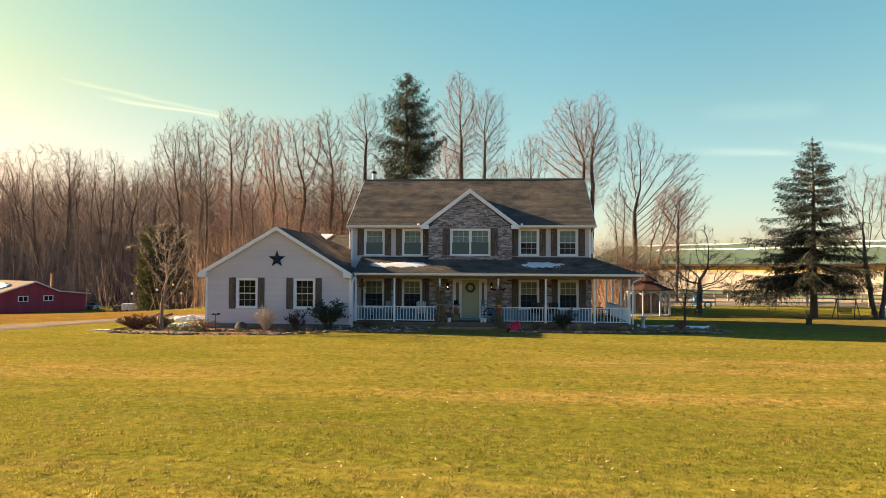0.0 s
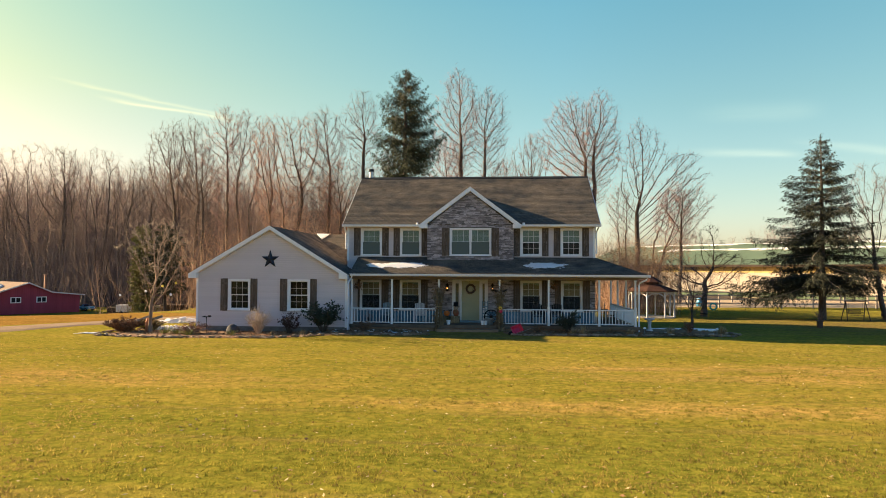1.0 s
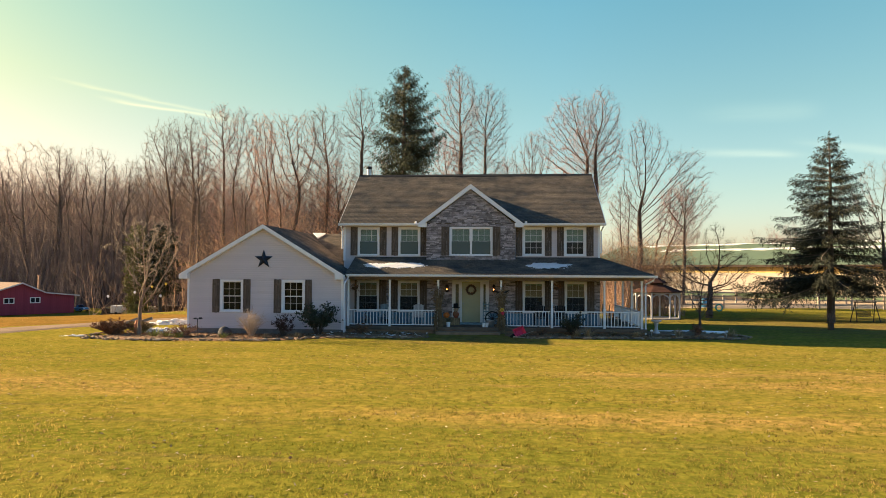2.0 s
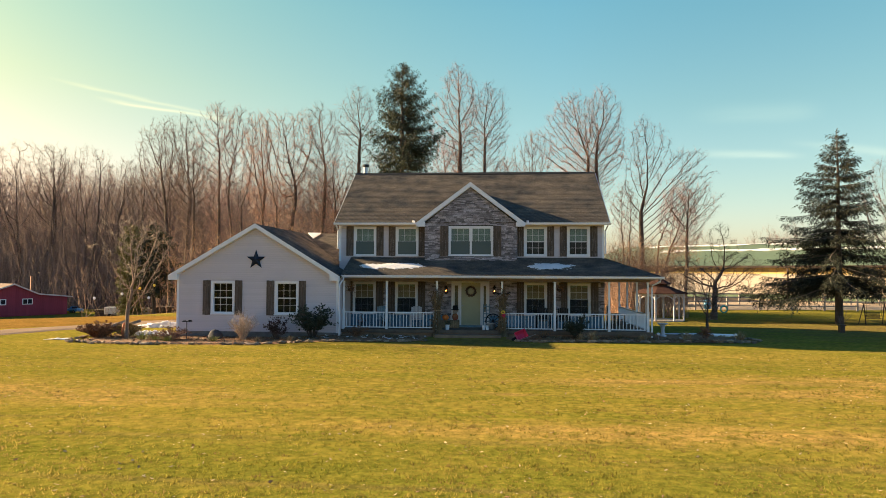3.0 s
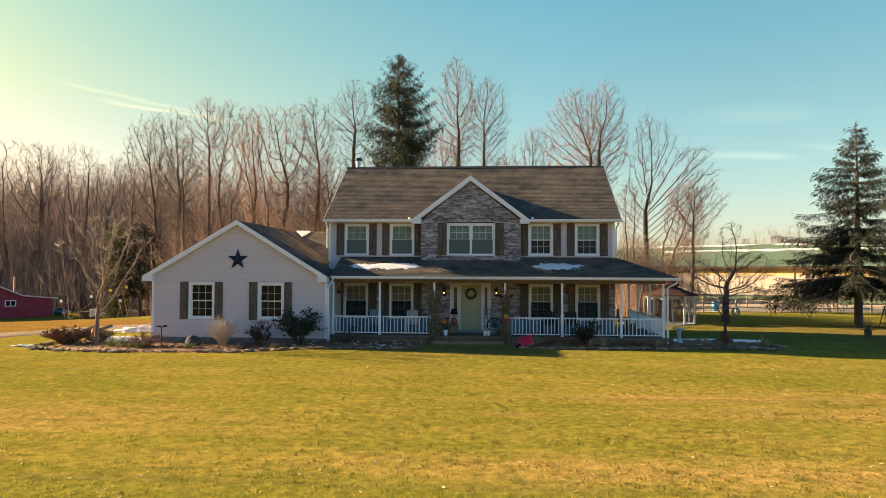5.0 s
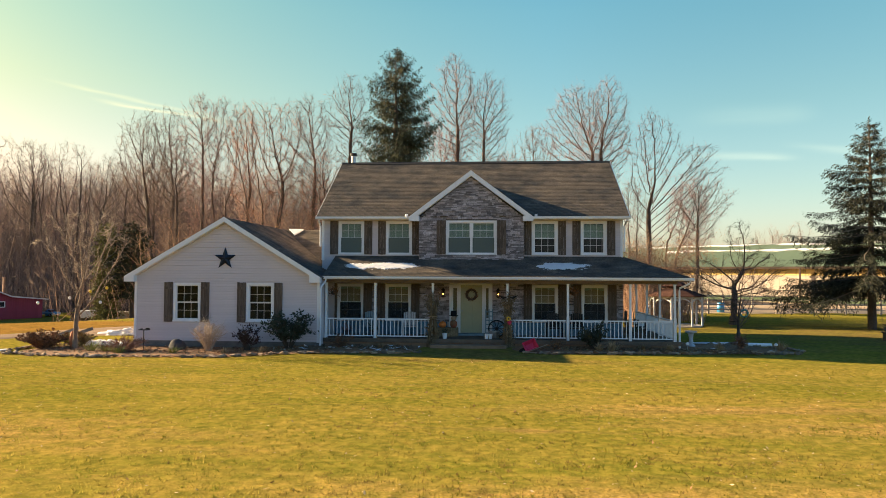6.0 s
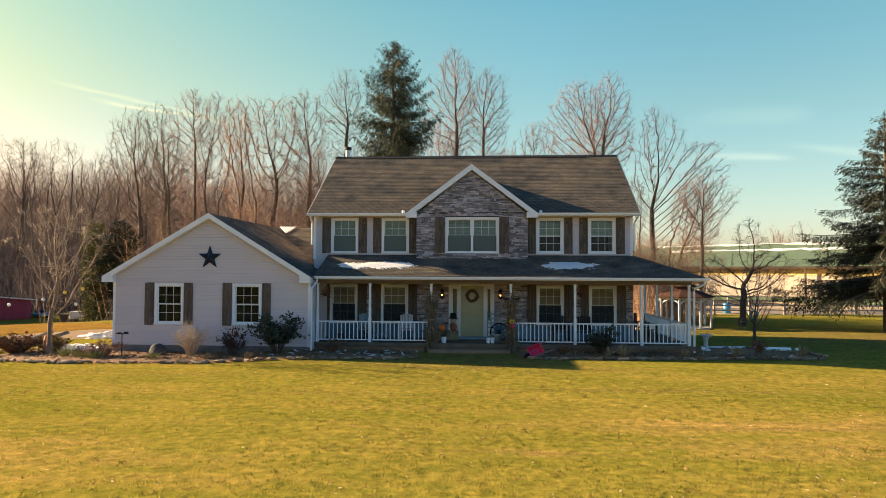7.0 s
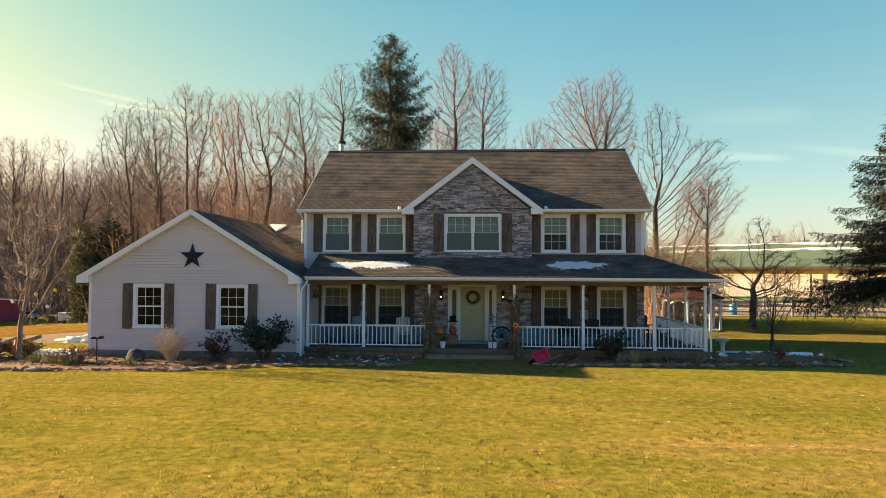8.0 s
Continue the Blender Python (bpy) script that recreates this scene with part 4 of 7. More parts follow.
def downspout(points):
    bm = bmesh.new()
    tube(bm, points, 0.04, 8)
    part("downspout", bm, M["trim"], house, "white downspout")


downspout([(8.55, -2.32, 2.80), (8.52, -2.30, 2.70), (8.22, -2.08, 2.52), (8.20, -2.06, 2.40), (8.20, -2.06, 0.15)])
downspout([(-5.80, -2.33, 2.80), (-5.82, -2.36, 2.68), (-5.88, -2.70, 2.52), (-5.88, -2.82, 2.40), (-5.88, -2.82, 0.15)])
downspout([(-6.60, -0.42, 5.39), (-6.62, -0.40, 5.32), (-6.62, -0.08, 5.10), (-6.62, -0.07, 4.2)])
downspout([(6.55, -0.42, 5.39), (6.53, -0.40, 5.32), (6.47, -0.05, 5.10), (6.47, -0.05, 4.0)])
pipe = part("vent_pipe", lathe([(0.12, 0), (0.12, 1.0), (0.11, 1.01)], 14, (-6.28, 5.2, 8.10)), M["galv"], house, "pale metal chimney pipe")
part("cap", lathe([(0.16, 0), (0.18, 0.02), (0.18, 0.13), (0.08, 0.17)], 14, (-6.28, 5.2, 9.08)), M["metal"], pipe, "dark pipe cap")

# star on the garage gable
def star():
    bm = bmesh.new()
    c = Vector((-9.79, G - 0.12, 3.60))
    ring = []
    for k in range(10):
        r, a = (0.47 if k % 2 == 0 else 0.185), math.pi / 2 + k * math.pi / 5
        ring.append(bm.verts.new(c + Vector((r * math.cos(a), 0.07, r * math.sin(a)))))
    tip, back = bm.verts.new(c + Vector((0, -0.03, 0))), bm.verts.new(c + Vector((0, 0.08, 0)))
    for k in range(10):
        bm.faces.new((ring[k], ring[(k + 1) % 10], tip)[::-1])
        bm.faces.new((ring[(k + 1) % 10], ring[k], back)[::-1])
    tagged(part("barn_star", bm, M["star"], None, "dark five-pointed metal star hung on the pale gable"), "", "wall star")


star()

# ---- trees ----


def limb(verts, faces, pts, radii, n):
    """Adds a tapered bar along points to lists of vertices and faces."""
    k0 = len(verts)
    for i, p in enumerate(pts):
        d = (pts[min(i + 1, len(pts) - 1)] - pts[max(i - 1, 0)])
        u = d.cross(Vector((0.31, 0.17, 0.93)))
        if u.length < 1e-6:
            u = d.cross(Vector((1, 0, 0)))
        u.normalize()
        v = d.cross(u).normalized()
        for k in range(n):
            a = 2 * math.pi * k / n
            verts.append(p + radii[i] * (u * math.cos(a) + v * math.sin(a)))
    for i in range(len(pts) - 1):
        for k in range(n):
            a, c = k0 + i * n + k, k0 + i * n + (k + 1) % n
            faces.append((a, c, c + n, a + n))


def quads_mesh(name, verts, faces, material, parent, smooth=False):
    """Links arrays of vertices and faces (all of one size) as one mesh."""
    me = bpy.data.meshes.new(name)
    me.vertices.add(len(verts))
    me.vertices.foreach_set("co", np.ascontiguousarray(verts, dtype=np.float32).ravel())
    me.loops.add(faces.size)
    me.loops.foreach_set("vertex_index", np.ascontiguousarray(faces, dtype=np.int32).ravel())
    me.polygons.add(len(faces))
    me.polygons.foreach_set("loop_start", np.arange(0, faces.size, faces.shape[1], dtype=np.int32))
    me.update(calc_edges=True)
    me.materials.append(material)
    if smooth:
        me.polygons.foreach_set("use_smooth", [True] * len(me.polygons))
    ob = new(name, me)
    ob.parent = parent
    return ob


def bars(a, b, ra, rb, n=3, lie=0.0):
    """Tapered bars from points a to points b: vertices and four-cornered faces."""
    d = b - a
    d = d / np.maximum(np.linalg.norm(d, axis=1, keepdims=True), 1e-6)
    u = np.cross(d, np.array((0.31, 0.17, 0.93)))
    u /= np.maximum(np.linalg.norm(u, axis=1, keepdims=True), 1e-6)
    w = np.cross(d, u)
    ang = np.arange(n) * 2 * math.pi / n + lie
    ring = u[:, None] * np.cos(ang)[None, :, None] + w[:, None] * np.sin(ang)[None, :, None]
    v = np.concatenate((a[:, None] + ring * ra[:, None, None], b[:, None] + ring * rb[:, None, None]), 1)
    k = np.arange(n)
    face = np.stack((k, (k + 1) % n, (k + 1) % n + n, k + n), 1)
    f = face[None] + (np.arange(len(a)) * 2 * n)[:, None, None]
    return v.reshape(-1, 3), f.reshape(-1, 4)


def spikes(a, b, r):
    """Three-sided twigs that run out to a point: vertices and triangles."""
    d = b - a
    u = np.cross(d, np.array((0.31, 0.17, 0.93)))
    u /= np.maximum(np.linalg.norm(u, axis=1, keepdims=True), 1e-6)
    w = np.cross(d, u)
    w /= np.maximum(np.linalg.norm(w, axis=1, keepdims=True), 1e-6)
    r = r[:, None]
    v = np.stack((a + u * r, a + (w * 0.87 - u * 0.5) * r, a - (w * 0.87 + u * 0.5) * r, b), 1)
    face = np.array(((0, 1, 3), (1, 2, 3), (2, 0, 3)))
    return v.reshape(-1, 3), (face[None] + (np.arange(len(a)) * 4)[:, None, None]).reshape(-1, 3)


def bare_tree(seed, height, radius, crowns, feet=((0.0, 0.0),), fork=0.35, points=1500, stride=0.35, twigs=(3, 3), twig=0.007, rise=0.06, wobble=0.13, climb=0.75, belly=0.62):
    """A leafless tree whose limbs grow towards points strewn through its crown.
    crowns: egg-shaped spaces (dx, dy, low, high, half width); feet: (lean x, lean y) of each stem; fork: where the stem first divides, as a share of the height; climb: how steeply the limbs leave the stem; belly: where the crown is widest."""
    r = np.random.RandomState(seed)
    strewn = []
    size = np.array([(c[3] - c[2]) * c[4] ** 2 for c in crowns])
    for c, share in zip(crowns, size / size.sum()):
        k = max(20, int(points * share))
        s = r.rand(k)
        wide = np.where(s < belly, 0.25 + 0.75 * (s / belly) ** 0.9, np.sqrt(np.maximum(0.03, 1 - ((s - belly) / (1.01 - belly)) ** 2)))
        a, q = r.rand(k) * 2 * np.pi, np.sqrt(0.03 + 0.97 * r.rand(k))
        lump = 1 + 0.30 * np.sin(3 * a + seed) * np.sin(6 * s + seed) + 0.14 * np.sin(7 * a - 2 * seed) * np.sin(13 * s)
        strewn.append(np.stack((c[0] + np.cos(a) * q * wide * c[4] * lump, c[1] + np.sin(a) * q * wide * c[4] * lump * 0.9, c[2] + (c[3] - c[2]) * s), 1))
    goal = np.concatenate(strewn)
    goal[:, 2] += 0.05 * height * (r.rand(len(goal)) - 0.75) * (goal[:, 2] > 0.8 * height)
    # grown as if the limbs ran level, then raised outwards
    lean = np.mean([f[0] for f in feet])

    def outward(p):
        return climb * np.hypot(p[:, 0] - lean * np.clip(p[:, 2], 0, height * fork), p[:, 1])

    goal[:, 2] = np.maximum(goal[:, 2] - outward(goal), height * (0.14 + 0.10 * r.rand(len(goal))))
    nodes, parent = [], []
    for i, (lx, ly) in enumerate(feet):
        p, last = np.array(((i - (len(feet) - 1) / 2) * radius * 1.2, 0.0, -0.2)), -1
        d = np.array((lx, ly, 1.0))
        while p[2] < height * fork * (0.85 + 0.3 * r.rand()) or last < 0:
            nodes.append(p.copy())
            parent.append(last)
            last = len(nodes) - 1
            e = d + r.randn(3) * wobble * 0.45
            p = p + e / np.linalg.norm(e) * stride
    nodes, parent = np.array(nodes), list(parent)
    stems = len(nodes)
    dist = np.full(len(goal), 1e9)
    near = np.zeros(len(goal), int)

    def meet(first):
        fresh = nodes[first:]
        dd = np.linalg.norm(goal[:, None] - fresh[None], axis=2)
        j = dd.argmin(1)
        m = dd[np.arange(len(goal)), j]
        better = m < dist
        dist[better] = m[better]
        near[better] = j[better] + first

    meet(0)
    used = set()
    for turn in range(120):
        if not len(goal):
            break
        pull = (goal - nodes[near]) / np.maximum(dist, 1e-6)[:, None]
        total = np.zeros_like(nodes)
        np.add.at(total, near, pull)
        fresh, owner = [], []
        for i in np.unique(near):
            d = total[i]
            norm = np.linalg.norm(d)
            if norm < 1e-6:
                continue
            back = nodes[i] - nodes[parent[i]] if parent[i] >= 0 else np.array((0, 0, stride))
            d = d / norm + 0.22 * back / stride + r.randn(3) * wobble + np.array((0, 0, rise))
            d /= np.linalg.norm(d)
            key = (i, round(d[0] * 4), round(d[1] * 4), round(d[2] * 4))
            if key in used:
                continue
            used.add(key)
            fresh.append(nodes[i] + d * stride)
            owner.append(int(i))
        if not fresh:
            break
        first = len(nodes)
        nodes = np.concatenate((nodes, np.array(fresh)))
        parent += owner
        meet(first)
        keep = dist > stride * 1.6
        goal, dist, near = goal[keep], dist[keep], near[keep]
    nodes[stems:, 2] += outward(nodes[stems:])
    n = len(nodes)
    weight, ends = np.zeros(n), np.ones(n, bool)
    for i in range(n - 1, -1, -1):
        weight[i] = max(weight[i], 1.0)
        if parent[i] >= 0:
            weight[parent[i]] += weight[i]
            ends[parent[i]] = False
    par = np.array(parent)
    base, tip_r = radius / math.sqrt(len(feet)), twig * 1.05
    rad = tip_r * weight ** (math.log(base / tip_r) / math.log(max(weight[:stems].max(), 3.0)))
    has = np.where(par >= 0)[0]
    a, b = nodes[par[has]], nodes[has]
    ra, rb = np.minimum(rad[par[has]], rad[has] * 1.35), rad[has]
    foot = a[:, 2] < 0.4
    ra = np.where(foot, ra * 1.5, ra)
    big = rb > 0.45 * base
    trunk, limbs = bars(a[big], b[big] + (b[big] - a[big]) * 0.06, ra[big], rb[big], 7 if twig < 0.012 else 5), bars(a[~big], b[~big], ra[~big], rb[~big], 4 if twig < 0.012 else 3)
    # twigs along the thin limbs, and finer ones along these
    thin = np.where(rad < twig * 5.0)[0]
    thin = thin[par[thin] >= 0]
    src = np.repeat(thin, twigs[0])
    back = nodes[src] - nodes[par[src]]
    at = nodes[par[src]] + back * r.rand(len(src), 1)
    d = back / stride * 0.9 + r.randn(len(src), 3) * 0.55 + np.array((0, 0, 0.12))
    d /= np.linalg.norm(d, axis=1, keepdims=True)
    tip = at + d * stride * (1.0 + 1.9 * r.rand(len(src), 1))
    parts = [spikes(at, tip, np.full(len(src), twig))]
    if twigs[1]:
        q = np.repeat(np.arange(len(src)), twigs[1])
        at2 = at[q] + (tip[q] - at[q]) * (0.15 + 0.8 * r.rand(len(q), 1))
        d2 = d[q] * 0.8 + r.randn(len(q), 3) * 0.65 + np.array((0, 0, 0.05))
        d2 /= np.linalg.norm(d2, axis=1, keepdims=True)
        parts.append(spikes(at2, at2 + d2 * stride * (0.6 + 1.1 * r.rand(len(q), 1)), np.full(len(q), twig * 0.75)))
    v, f = parts[0]
    if len(parts) > 1:
        v, f = np.concatenate((v, parts[1][0])), np.concatenate((f, parts[1][1] + len(v)))
    return trunk, limbs, (v, f)


def place_tree(x, y, meshes, label, bark, twig, name="bare_tree"):
    t = thing(name, (x, y, ground_z(x, y)), label, "tree")
    for nm, (v, f), m in zip(("trunk", "branchwork", "crown"), meshes, (bark, bark, twig)):
        if len(v):
            tagged(quads_mesh(nm, v, f, m, t), kind="" if nm == "trunk" else "stuff")
    return t


GREY, RED = "tall leafless tree with grey bark and grey-brown twigs", "tall leafless tree with grey bark and reddish twigs"
# x, y, top, trunk radius, seed, crown spaces (dx, low, half width; the highs follow the top), leans of the stems, fork, twigs
CLIMB = {12: 0.5, 14: 0.9, 15: 0.6, 17: 0.6, 19: 0.45, 20: 0.45, 21: 0.8, 22: 0.5, 23: 0.6, 24: 0.6, 25: 0.8, 28: 0.55, 34: 0.5, 41: 0.35, 42: 0.9, 43: 0.6, 45: 0.35, 48: 0.5}
BELLY = {15: 0.7, 20: 0.45, 23: 0.40, 24: 0.42, 25: 0.6, 41: 0.72, 45: 0.72, 12: 0.5}
TREES = [
    (-37.4, 45, 21.4, 0.26, 11, ((-1.5, 7.0, 3.6),), (-0.06,), 0.55, "twig"), (-36.3, 46, 22.2, 0.26, 12, ((-0.2, 8.0, 3.3),), (0.03,), 0.60, "twig"),
    (-28.4, 37, 21.5, 0.17, 13, ((-0.2, 5.0, 2.5),), (0.0,), 0.86, "twigred"), (-25.4, 36, 20.5, 0.20, 14, ((-0.5, 5.5, 2.5),), (-0.12, -0.02, 0.10), 0.50, "twigred"),
    (-20.2, 31, 19.0, 0.34, 15, ((-0.4, 5.0, 2.8), (1.7, 5.5, 3.0)), (-0.10, 0.02, 0.16), 0.50, "twigrust"), (-22.5, 33, 19.2, 0.15, 16, ((-0.1, 8.0, 1.7),), (0.05,), 0.70, "twigrust"),
    (-17.4, 38, 21.2, 0.22, 17, ((-0.4, 6.0, 3.1),), (0.01,), 0.76, "twig"), (-15.2, 34, 15.2, 0.16, 18, ((0.0, 4.5, 2.5),), (0.04,), 0.60, "twigrust"),
    (-12.0, 30, 20.8, 0.21, 19, ((0.1, 9.0, 2.0),), (0.03,), 0.82, "twig"), (-9.9, 33, 15.5, 0.15, 34, ((0.0, 5.0, 2.4),), (0.0,), 0.66, "twigred"),
    (-2.7, 40, 25.8, 0.26, 20, ((-0.3, 12.0, 3.0),), (0.0,), 0.78, "twigred"), (-0.2, 39, 23.5, 0.22, 21, ((0.6, 9.0, 2.5),), (0.0,), 0.82, "twigred"),
    (-4.6, 42, 19.0, 0.17, 35, ((0.0, 8.0, 2.8),), (0.0,), 0.66, "twigred"), (2.4, 43, 16.2, 0.15, 36, ((0.0, 7.0, 2.6),), (0.0,), 0.60, "twigred"),
    (5.6, 52, 20.8, 0.18, 22, ((0.1, 10.5, 2.6),), (0.0,), 0.62, "twig"),
    (11.5, 45, 23.8, 0.27, 23, ((-1.5, 11.5, 3.9),), (0.0,), 0.72, "twigred"), (12.4, 45, 24.4, 0.26, 24, ((0.9, 11.5, 3.0),), (0.01,), 0.76, "twigred"),
    (17.1, 43, 20.8, 0.30, 25, ((0.5, 9.5, 2.7), (5.2, 9.5, 2.6, 16.8), (-2.0, 5.5, 1.6, 13.0)), (0.0,), 0.56, "twigred"),
    (15.3, 42, 13.2, 0.12, 26, ((0.0, 4.0, 1.6),), (-0.05, 0.06), 0.60, "twig"),
    (18.9, 44, 13.0, 0.22, 27, ((2.6, 5.0, 2.4),), (0.10, 0.24), 0.50, "twigred"), (21.0, 40, 13.0, 0.17, 28, ((0.1, 5.0, 3.2),), (0.02,), 0.62, "twigred"),
    (29.3, 15.5, 11.4, 0.24, 29, ((-1.3, 3.6, 2.5), (1.6, 3.6, 2.5)), (-0.20, 0.12), 0.40, "twig"),
    (-68.3, 62, 22.3, 0.46, 41, ((0.4, 6.0, 8.0),), (-0.60, -0.15, 0.50), 0.34, "twigred"), (-56.9, 58, 20.9, 0.42, 42, ((0.8, 6.0, 4.6),), (-0.24, -0.10, 0.04, 0.16, 0.28), 0.40, "twigred"),
    (-62.8, 60, 21.3, 0.24, 43, ((0.0, 7.0, 3.6),), (0.0,), 0.66, "twig"), (-52.7, 60, 19.4, 0.22, 44, ((1.0, 7.0, 3.4),), (0.0,), 0.62, "twig"),
    (-77.0, 64, 21.4, 0.44, 45, ((-0.6, 6.0, 7.0),), (-0.5, 0.45), 0.34, "twig"), (-47.5, 57, 18.6, 0.20, 46, ((0.3, 6.5, 3.0),), (0.0,), 0.66, "twig"),
    (-43.0, 55, 18.4, 0.20, 47, ((0.0, 6.0, 3.2),), (0.05,), 0.66, "twigred"), (-33.0, 41, 18.0, 0.17, 48, ((0.0, 5.5, 2.6),), (0.0,), 0.72, "twig"),
]
for x, y, top, rad, seed, spaces, leans, fork, tw in TREES:
    h = top - ground_z(x, y)
    far = y > 54
    crowns = [(c[0], 0.0, c[1], (c[3] if len(c) > 3 else top - 0.2 * len(spaces)) - ground_z(x, y), c[2]) for c in spaces]
    tree = bare_tree(seed, h, rad, crowns, [(a, 0.02 * (i % 2)) for i, a in enumerate(leans)], fork, (1100 if rad > 0.33 else 1700) if far else 1300 if x > 14 else 2600 if tw == "twigrust" else 1900, 0.26 if y < 20 else 0.42 if far else 0.34, (2, 2) if far else (3, 2), 0.0095 if y > 20 else 0.006, climb=CLIMB.get(seed, 0.7), belly=BELLY.get(seed, 0.62))
    place_tree(x, y, tree, GREY if tw == "twig" else RED, M["bark"], M[tw])
apple = place_tree(17.3, 18.6, bare_tree(49, 7.4, 0.21, ((-1.9, 0, 2.1, 4.6, 1.6), (2.0, 0, 2.0, 5.0, 1.7), (0.5, 0, 3.2, 7.3, 1.2)), ((0.07, 0.0),), 0.38, 1000, 0.20, (2, 2), 0.008, -0.08, 0.20, 0.25), "leaning dark apple tree with crooked bare limbs", M["barkdark"], M["barkdark"], "apple_tree")
yard_tree = place_tree(-15.4, -3.7, bare_tree(42, 5.6, 0.085, ((0.35, 0, 1.9, 5.6, 1.75),), ((0.0, 0.0),), 0.30, 420, 0.16, (2, 1), 0.0055, 0.05, 0.16, 0.8), "slim young leafless tree standing in the island bed", M["barklight"], M["twigpale"], "young_tree")
side_shrub = place_tree(11.7, 1.6, bare_tree(43, 3.4, 0.06, ((0.15, 0, 0.9, 3.4, 1.2),), ((0.02, 0.0),), 0.28, 500, 0.10, (2, 2), 0.004, 0.15, 0.12), "small bare tree with fanned twigs at the end of the border", M["barkdark"], M["twigred"], "bare_shrub")


def spruce(x, y, top, profile, seed, needles, label, whorl=0.45, boughs=7, start=0.15, tilt=(0.0, 0.5), sag=0.3, lift=0.18, weep=0.4, lopside=0.0, stray=0.8, spray=0.16, gap=0.085, low=0.0):
    """A conifer: trunk, boughs, side shoots along each bough, and short sprays of needles on the shoots.
    profile(h): reach of the boughs h metres below the tip; tilt: rise of the boughs at the foot and at the tip."""
    r = random.Random(seed)
    g = np.random.RandomState(seed)
    height = top - ground_z(x, y)
    t = thing("spruce_tree", (x, y, ground_z(x, y)), label, "spruce")
    tv, tf, bv, bf = [], [], [], []
    limb(tv, tf, [Vector((0, 0, -0.1)), Vector((0, 0, height * 0.3)), Vector((0.05, 0, height * 0.7)), Vector((0, 0, height * 0.99))], [height * 0.02, height * 0.015, height * 0.008, 0.015], 8)
    spots, aims = [], []
    z = height * start
    while z < height - 0.25:
        f = (z - height * start) / (height * (1 - start))
        for b in range(max(4, int(boughs * r.uniform(0.75, 1.25) * (1 - 0.45 * f + low * max(0.0, 0.5 - f))))):
            a = r.uniform(0, 2 * math.pi)
            base = min(z + r.uniform(-0.5, 0.5) * whorl * stray, height - 0.2)
            ln = (profile(height - base) + 0.12) * r.choice((0.5, 0.75, 0.9, 0.95, 1.0, 1.1)) * r.uniform(0.88, 1.1) * (1 - lopside * math.cos(a))
            rise_b = tilt[0] + (tilt[1] - tilt[0]) * f ** 1.4 + r.uniform(-0.12, 0.12)
            drop = sag * r.uniform(0.6, 1.5)
            pts = []
            for i in range(7):
                s = i / 6
                pts.append(Vector((ln * s * math.cos(a + 0.12 * s * r.uniform(-1, 1)), ln * s * math.sin(a), base + ln * (rise_b * s - drop * s * s + lift * s ** 4))))
            limb(bv, bf, pts, [0.010 + 0.02 * (1 - i / 6) * ln / 2.5 for i in range(7)], 3)
            if r.random() < 0.05:
                continue
            count = max(4, int(ln / gap))
            for i in range(count):
                s = 0.12 + 0.88 * (i + r.random()) / count
                j = min(5, int(s * 6))
                q = pts[j].lerp(pts[j + 1], s * 6 - j)
                ax = (pts[j + 1] - pts[j]).normalized()
                side = ax.cross(Vector((0, 0, 1))).normalized()
                bl = (0.14 + 0.26 * ln * (1.08 - s) * (0.4 + s)) * r.uniform(0.5, 1.25)
                d = (ax * r.uniform(0.5, 1.0) + side * r.choice((-1, 1)) * r.uniform(0.5, 1.0) + Vector((0, 0, r.uniform(-0.15, 0.2) - weep * r.random()))).normalized()
                k = max(2, int(bl / 0.055))
                for m in range(k):
                    u = (m + r.random()) / k
                    spots.append(q + d * bl * u + Vector((0, 0, -weep * 0.35 * bl * u * u)))
                    aims.append(d)
        z += whorl * r.uniform(0.8, 1.2) * (1 - 0.45 * f)
    for i in range(60):
        spots.append(Vector((0, 0, height - 1.1 * r.random() ** 1.5)))
        aims.append(Vector((r.gauss(0, 0.6), r.gauss(0, 0.6), 0.8)).normalized())
    p, d = np.array([tuple(q) for q in spots]), np.array([tuple(q) for q in aims])
    n = len(p)
    p = p + g.randn(n, 3) * 0.03
    d = d * 0.9 + g.randn(n, 3) * 0.42 + np.array((0, 0, -weep * 0.5))
    d /= np.linalg.norm(d, axis=1, keepdims=True)
    w = np.cross(d, g.randn(n, 3))
    w /= np.maximum(np.linalg.norm(w, axis=1, keepdims=True), 1e-6)
    ln = spray * (0.6 + 0.8 * g.rand(n, 1))
    wd = spray * (0.07 + 0.07 * g.rand(n, 1))
    v = np.stack((p, p + d * ln * 0.5 + w * wd, p + d * ln, p + d * ln * 0.5 - w * wd), 1).reshape(-1, 3)
    obj("trunk", tv, tf, M["barkdark"], t)
    obj("branchwork", bv, bf, M["barkpale"], t)
    quads_mesh("foliage", v, np.arange(4 * n).reshape(-1, 4), needles, t)
    return t


